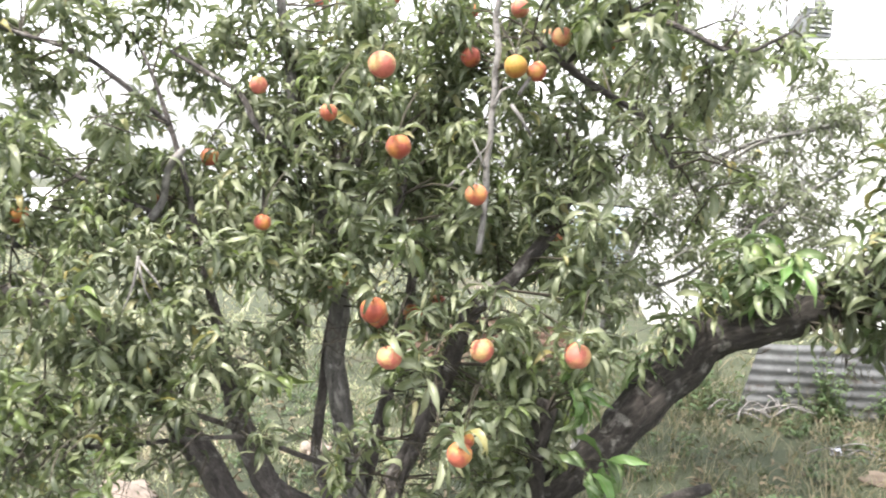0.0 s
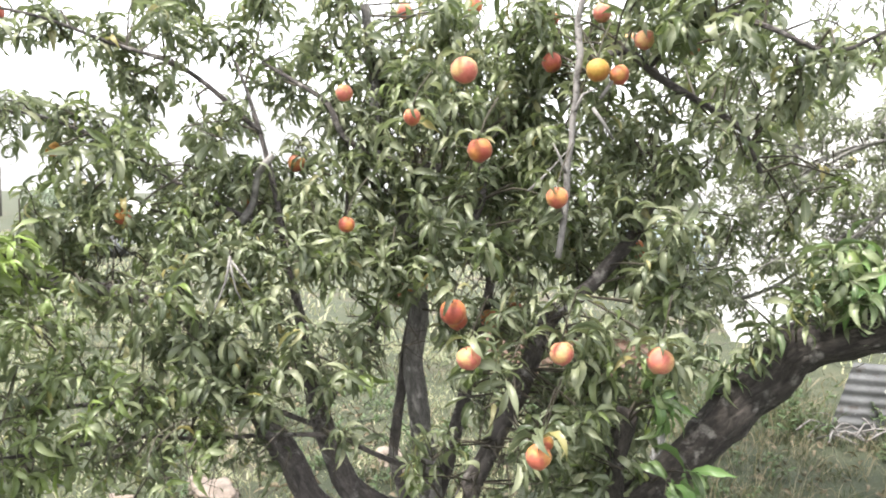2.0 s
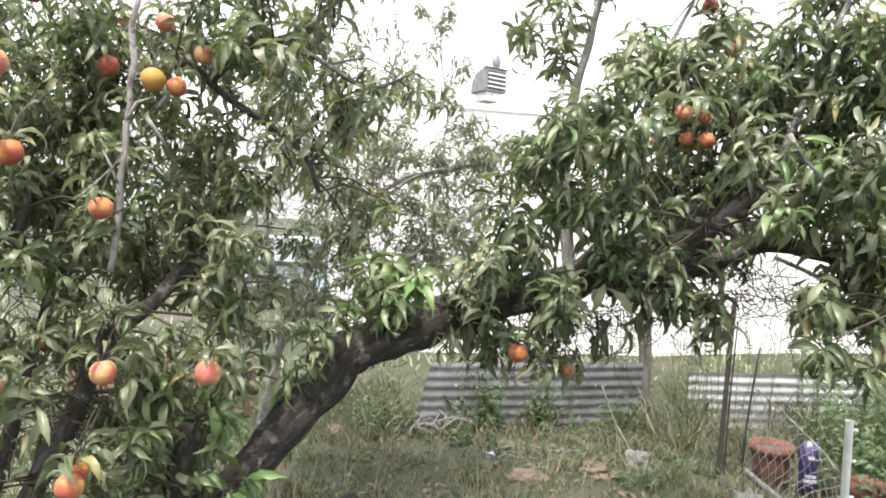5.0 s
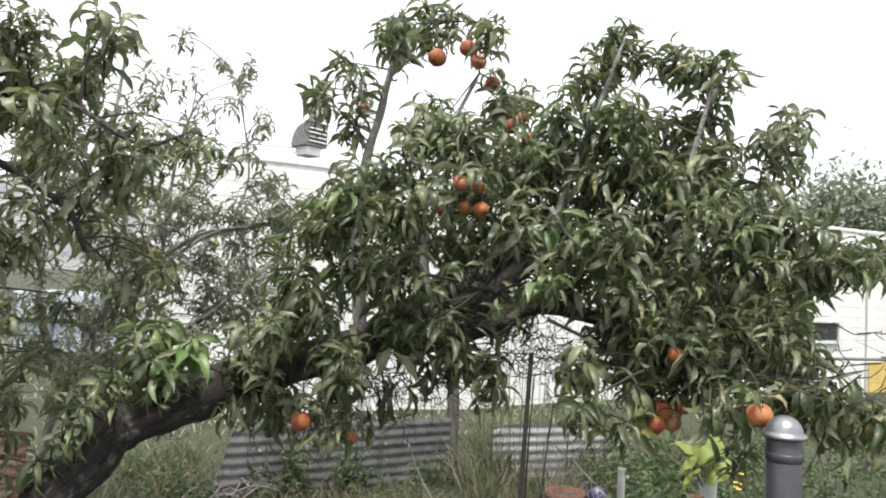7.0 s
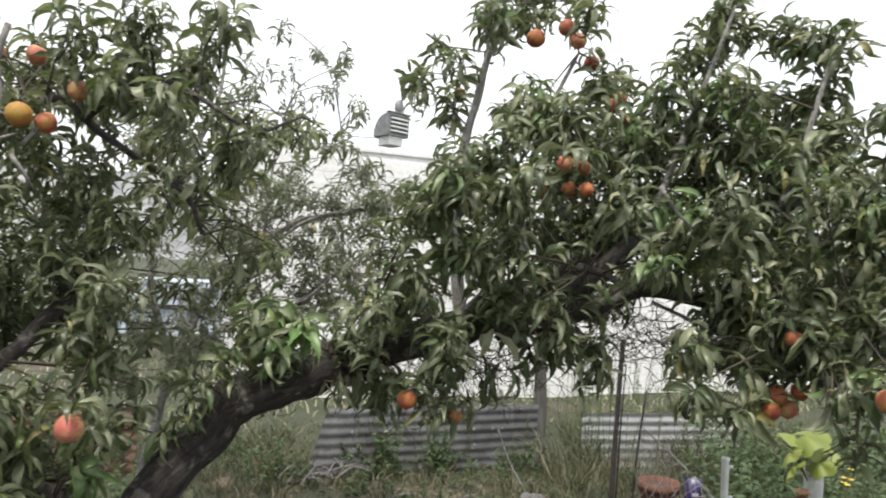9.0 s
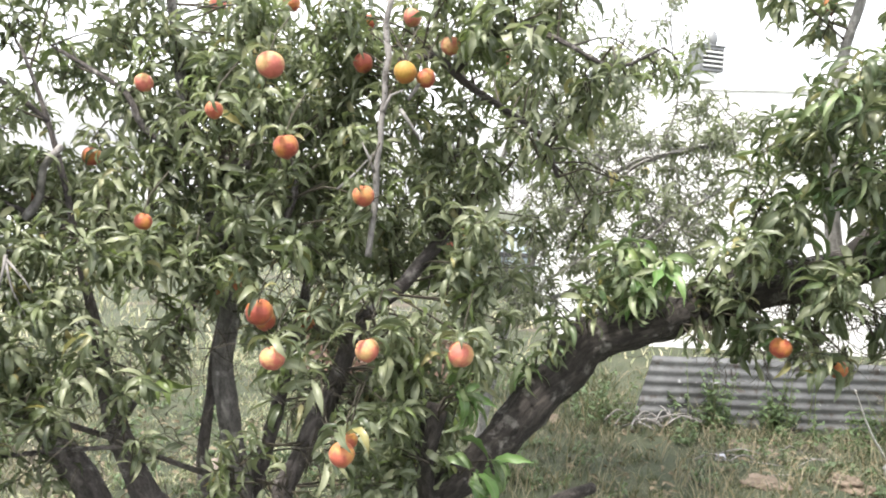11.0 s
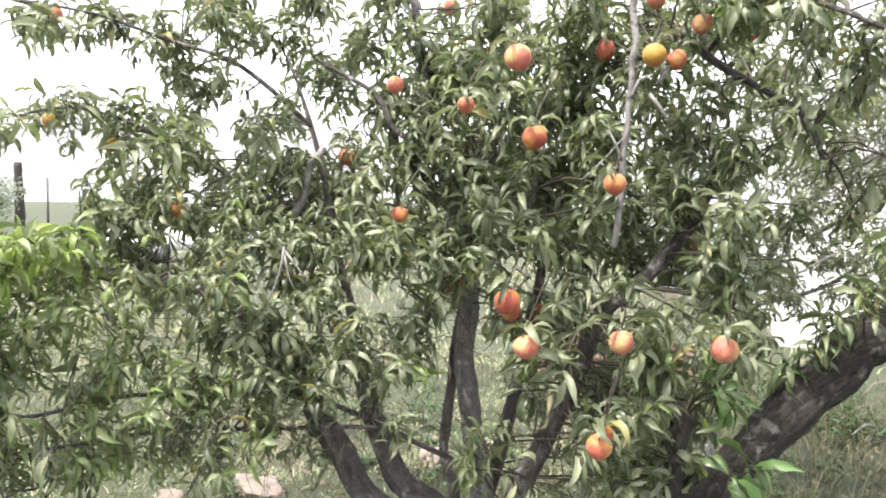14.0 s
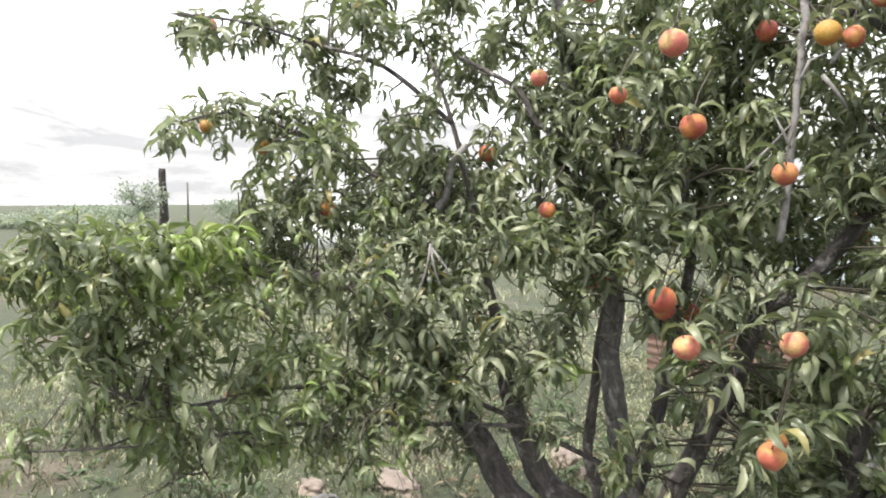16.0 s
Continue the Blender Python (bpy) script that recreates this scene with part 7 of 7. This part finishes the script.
# ---- grass and weeds ----
def grass(name, count, spread, height, seed, label, dry=0.3, width=0.004, clump=None, mat=None):
    """Bent blades. spread: x0, x1, y0, y1. clump: how strongly they gather in tufts."""
    rng = np.random.RandomState(seed)
    x = rng.uniform(spread[0], spread[1], count)
    y = rng.uniform(spread[2], spread[3], count)
    if clump:
        n = max(1, count // clump)
        cx, cy = rng.uniform(spread[0], spread[1], n), rng.uniform(spread[2], spread[3], n)
        who = rng.randint(0, n, count)
        x, y = cx[who] + rng.normal(0, 0.045, count), cy[who] + rng.normal(0, 0.045, count)
    keep = np.array([noise.noise(Vector((a * 0.9, b * 0.9, seed))) + rng.uniform(-0.35, 0.5) > -0.12 for a, b in zip(x, y)])
    x, y = x[keep], y[keep]
    n = len(x)
    z = np.array([lie(a, b) for a, b in zip(x, y)]) - 0.01
    h = rng.uniform(height[0], height[1], n)
    a = rng.uniform(0, 6.283, n)
    lean = rng.uniform(0.2, 1.4, n) * h
    turn = rng.uniform(0, 6.283, n)
    w = width * rng.uniform(0.7, 1.5, n)
    dx, dy, sx, sy = np.cos(a), np.sin(a), np.cos(turn) * w, np.sin(turn) * w
    co = np.empty((n, 5, 3))
    co[:, 0] = np.column_stack((x - sx, y - sy, z))
    co[:, 1] = np.column_stack((x + sx, y + sy, z))
    mx, my, mz = x + dx * lean * 0.35, y + dy * lean * 0.35, z + h * 0.6
    co[:, 2] = np.column_stack((mx + sx * 0.8, my + sy * 0.8, mz))
    co[:, 3] = np.column_stack((mx - sx * 0.8, my - sy * 0.8, mz))
    co[:, 4] = np.column_stack((x + dx * lean, y + dy * lean, z + h * rng.uniform(0.8, 1.0, n)))
    b = np.arange(n)[:, None] * 5
    loops = np.concatenate((b, b + 1, b + 2, b + 3, b + 3, b + 2, b + 4), axis=1).ravel()
    me = bpy.data.meshes.new(name)
    me.vertices.add(5 * n)
    me.vertices.foreach_set("co", co.astype(np.float32).ravel())
    me.loops.add(7 * n)
    me.loops.foreach_set("vertex_index", loops.astype(np.int32))
    me.polygons.add(2 * n)
    me.polygons.foreach_set("loop_start", np.column_stack((np.arange(n) * 7, np.arange(n) * 7 + 4)).astype(np.int32).ravel())
    me.polygons.foreach_set("loop_total", np.tile(np.array([4, 3], np.int32), n))
    me.update(calc_edges=True)
    me.attributes.new("young", "FLOAT", "POINT").data.foreach_set("value", np.repeat((rng.uniform(0, 1, n) < dry) * rng.uniform(0.4, 1, n), 5).astype(np.float32))
    me.attributes.new("rib", "FLOAT", "POINT").data.foreach_set("value", np.ones(5 * n, np.float32))
    me.materials.append(mat or M_GRASS)
    return tagged(new(name, me), label, "grass", kind="stuff")


grass("short_grass", 42000, (-7, 7, 2.2, 8), (0.03, 0.12), 1, "short worn grass over the yard", 0.24, 0.0035, 14)
grass("short_grass", 26000, (-6, 6, -4.5, 2.3), (0.03, 0.11), 13, "short worn grass on the open side of the yard", 0.35, 0.0035, 14)
grass("far_grass", 30000, (-26, 10, 7.5, 24), (0.05, 0.16), 2, "grass across the field, painted sunlit pale", 0.35, 0.010, None, M_GRASS_SUNLIT)
grass("tall_grass", 1200, (0.6, 3.9, 5.70, 5.90), (0.04, 0.12), 3, "tall green grass along the tin fence", 0.3, 0.0035, 30)
grass("tall_grass", 3500, (-0.5, 1.7, 5.9, 7.2), (0.1, 0.34), 8, "tall green grass beside the tin fence", 0.2, 0.0035, 30)
grass("tall_grass", 3600, (3.45, 6.8, 4.6, 6.8), (0.2, 0.5), 4, "tall seeding grass round the posts", 0.22, 0.0035, 35)
grass("dry_grass", 9000, (0.4, 4.6, 3.6, 5.8), (0.04, 0.16), 5, "half-dry grass tufts under the trees", 0.3, 0.003, 24)
grass("straw", 1900, (0.3, 4.8, 3.4, 5.9), (0.08, 0.3), 7, "upright dead straw stalks on bare soil", 1.0, 0.0022, 9)
grass("left_grass", 60000, (-7, -0.4, 2.3, 9), (0.015, 0.06), 6, "green grass behind the stems, painted sunlit pale", 0.2, 0.004, 20, M_GRASS_SUNLIT)


def litter(count, spread, seed):
    """Dead fallen leaves on the soil."""
    rng = np.random.RandomState(seed)
    rows = []
    for _ in range(count):
        x, y = rng.uniform(spread[0], spread[1]), rng.uniform(spread[2], spread[3])
        if noise.noise(Vector((x * 1.1, y * 1.1, 8))) + rng.uniform(-0.4, 0.4) < 0:
            continue
        a = rng.uniform(0, 6.28)
        rows.append((int(rng.randint(0, 5)), leaf_frame(np.array((x, y, lie(x, y) + 0.012)), np.array((math.cos(a), math.sin(a), rng.uniform(-0.1, 0.3))), rng.uniform(0.05, 0.1), np.array((0, 0, 1.0)) + rng.normal(0, 0.5, 3), 1.2), float(rng.uniform(0, 1))))
    tagged(new("leaf_litter", leaf_mesh("leaf_litter", rows, M_LITTER)), "brown dead leaves scattered over the soil", "leaf litter", kind="stuff")


M_LITTER = leaf_material("dead_leaf", [(0.0, (0.055, 0.042, 0.028)), (0.6, (0.11, 0.085, 0.056)), (1.0, (0.18, 0.145, 0.095))], (0.17, 0.135, 0.09), (0.16, 0.13, 0.09), 0.8, 0.1)
litter(3000, (-2.5, 4.6, 2.4, 5.9), 12)


def weeds(name, centres, label, leaf, mat, per=60, seed=3):
    rng = np.random.RandomState(seed)
    rows, stalks = [], bmesh.new()
    for x, y, r, h in centres:
        for _ in range(per // 6):
            bx, by = x + rng.normal(0, r * 0.5), y + rng.normal(0, r * 0.5)
            z0 = lie(bx, by)
            tx, ty, hh = bx + rng.normal(0, 0.08), by + rng.normal(0, 0.08), h * rng.uniform(0.5, 1.1)
            add_tube(stalks, [(bx, by, z0 - 0.02), ((bx + tx) / 2, (by + ty) / 2, z0 + hh * 0.6), (tx, ty, z0 + hh)], [0.004, 0.003, 0.0015], 4, 0, 0, False)
            for k in range(14):
                f = rng.uniform(0.15, 1.0)
                at = np.array((bx + (tx - bx) * f, by + (ty - by) * f, z0 + hh * f))
                a = rng.uniform(0, 6.28)
                rows.append((int(rng.randint(7, 9)), leaf_frame(at, np.array((math.cos(a), math.sin(a), rng.uniform(-0.2, 0.7))), leaf * rng.uniform(0.6, 1.3), np.array((0, 0, 1.0)) + rng.normal(0, 0.3, 3), 1.5), float(rng.uniform(0, 0.5))))
    root = thing(name, (0, 0, 0), 0, label, "weeds", kind="stuff")
    part("stalks", stalks, M_GRASS, root, kind="stuff")
    ob = new("leaves", leaf_mesh("leaves", rows, mat))
    ob.parent = root
    tagged(ob, kind="stuff")


M_WEED = leaf_material("weed_leaf", [(0.0, (0.034, 0.062, 0.028)), (1.0, (0.070, 0.112, 0.046))], (0.11, 0.165, 0.06), (0.12, 0.165, 0.08), 0.5, 0.3)
weeds("weeds", [(2.30, 5.85, 0.07, 0.5), (2.72, 5.8, 0.08, 0.42), (1.35, 5.9, 0.25, 0.5), (1.0, 6.3, 0.3, 0.55), (0.6, 6.5, 0.3, 0.5), (3.4, 5.75, 0.12, 0.3)], "leafy green weeds against the tin fence", 0.06, M_WEED, 90)
weeds("weeds", [(4.15, 4.05, 0.16, 0.5), (4.4, 3.9, 0.28, 0.62), (4.35, 3.3, 0.2, 0.5), (4.8, 3.6, 0.3, 0.62), (5.0, 3.0, 0.35, 0.62), (5.3, 2.5, 0.4, 0.6), (4.6, 4.5, 0.35, 0.62), (5.6, 3.4, 0.4, 0.7), (4.2, 2.4, 0.35, 0.5), (6.2, 2.8, 0.5, 0.7), (4.9, 1.9, 0.4, 0.55), (5.8, 1.8, 0.5, 0.65)], "tall green weeds round the pots", 0.075, M_WEED, 130, 4)
rng = np.random.RandomState(44)
weeds("weeds", [(x, y, 0.3, h) for x, y, h in zip(rng.uniform(4.4, 9.5, 46), rng.uniform(1.5, 5.2, 46), rng.uniform(0.45, 0.75, 46))], "dense dark green weeds beyond the steel post", 0.085, M_WEED, 90, 5)
weeds("weeds", [(x, y, 0.12, h) for x, y, h in zip(rng.uniform(2.9, 4.6, 30), rng.uniform(2.5, 4.4, 30), rng.uniform(0.15, 0.36, 30)) if x > 4.0 or y < 3.3], "leafy green weeds round the pipe and pots", 0.06, M_WEED, 60, 6)
weeds("low_weeds", [(x, y, 0.1, h) for x, y, h in zip(rng.uniform(-4.5, 4.5, 170), rng.uniform(3.0, 6.2, 170), rng.uniform(0.05, 0.16, 170))], "low broad-leaved weeds scattered in the grass", 0.045, M_WEED, 24, 7)
weeds("weeds", [(x, 5.86 + 0.1 * k % 0.2, 0.08, h) for k, (x, h) in enumerate(zip(rng.uniform(1.6, 3.8, 8), rng.uniform(0.12, 0.3, 8)))], "leafy green weeds before the tin sheets", 0.055, M_WEED, 40, 8)


weeds("climbing_weeds", [(4.1, 5.8, 0.2, 1.35), (4.5, 5.7, 0.25, 1.4), (5.0, 5.6, 0.3, 1.3), (3.9, 5.5, 0.15, 1.2), (5.6, 5.4, 0.3, 1.2), (2.9, 6.15, 0.25, 1.0), (2.2, 6.2, 0.3, 0.95), (3.5, 6.1, 0.2, 1.25), (4.3, 5.9, 0.2, 1.5), (4.8, 5.8, 0.3, 1.35), (6.2, 5.3, 0.4, 1.1)], "thin climbing weeds with small leaves along the fence", 0.035, M_WEED, 60, 9)


def grape_vine():
    """A small vine with broad lobed leaves."""
    rng = np.random.RandomState(6)
    root = thing("grape_vine", (4.15, 3.50, 0.46), 0, "young grape vine with broad yellow-green leaves", "plant")
    stems = bmesh.new()
    for k in range(7):
        a = rng.uniform(0, 6.28)
        tip = Vector((0.16 * math.cos(a) - 0.06, 0.14 * math.sin(a), rng.uniform(0.12, 0.34)))
        add_tube(stems, [(0, 0, 0), tip * 0.5 + Vector((0, 0, 0.05)), tip], [0.004, 0.003, 0.002], 5, 0, 0, False)
    part("stem", stems, M_TWIG, root)
    for x, y, z, size, rx, ry, rz in ((-0.05, -0.02, 0.27, 0.125, 38, -14, -80), (0.06, -0.05, 0.20, 0.12, 30, 22, -40), (-0.12, 0.02, 0.16, 0.10, 45, -25, -120), (0.0, -0.08, 0.13, 0.095, 50, 5, -95), (0.1, 0.04, 0.12, 0.10, 28, 30, 10), (-0.03, 0.08, 0.24, 0.11, 15, -10, 80), (-0.16, -0.03, 0.08, 0.08, 55, -20, -140)):
        bm = bmesh.new()
        mid = bm.verts.new((0, 0, 0.012))
        inner, ring = [], []
        for j in range(37):
            a = math.pi * (-0.9 + 1.8 * j / 36)
            r = 1.1 * size * (0.9 + 0.11 * math.cos(5 * a) + 0.025 * math.cos(23 * a))
            sag = -0.3 * r * r / size
            wave = 0.012 * math.sin(5 * a + 0.7)
            inner.append(bm.verts.new((0.5 * r * math.cos(a), 0.5 * r * math.sin(a), 0.3 * sag + 0.5 * wave + 0.006)))
            ring.append(bm.verts.new((r * math.cos(a), r * math.sin(a), sag + wave)))
        for p, q, u, v in zip(inner, inner[1:], ring, ring[1:]):
            bm.faces.new((mid, p, q))
            bm.faces.new((p, u, v, q))
        ob = part("leaf", bm, M_GRAPE, root)
        ob.matrix_basis = pose(x, y, z, rx, ry, rz)


grape_vine()

weeds("broad_weeds", [(3.60, 3.32, 0.09, 0.58), (3.66, 3.36, 0.09, 0.54), (3.52, 3.30, 0.08, 0.56), (3.76, 3.24, 0.07, 0.42), (3.56, 3.34, 0.06, 0.52)], "leafy green weeds before the white planter", 0.07, M_WEED, 40, 21)


def yellow_flowers():
    """A few small yellow flower heads on thin stalks."""
    rng = np.random.RandomState(15)
    gold = rough_material("yellow_petal", (0.55, 0.36, 0.02), (0.70, 0.50, 0.05), 20, 0.6, 0.1, 60)
    root = thing("yellow_flowers", (4.38, 3.41, GROUND), 0, "small yellow flowers on thin stalks among weeds", "flowers")
    for _ in range(6):
        x, y, z = rng.normal(0, 0.06), rng.normal(0, 0.04), 0.58 + rng.uniform(-0.05, 0.05)
        part("stalk", add_tube(bmesh.new(), [(x * 0.4, y * 0.4, -0.02), (x * 0.8, y * 0.8, z * 0.6), (x, y, z)], [0.003, 0.0025, 0.002], 5), M_GRASS, root)
        head = bmesh.new()
        for k in range(9):
            a = 2 * math.pi * k / 9
            tip = Vector((0.022 * math.cos(a), 0.022 * math.sin(a), 0.004))
            side = Vector((-math.sin(a), math.cos(a), 0)) * 0.006
            head.faces.new([head.verts.new(Vector((x, y, z)) + q) for q in (Vector((0, 0, 0.003)), tip * 0.6 - side, tip, tip * 0.6 + side)])
        part("flower_head", head, gold, root, "yellow flower head")


yellow_flowers()
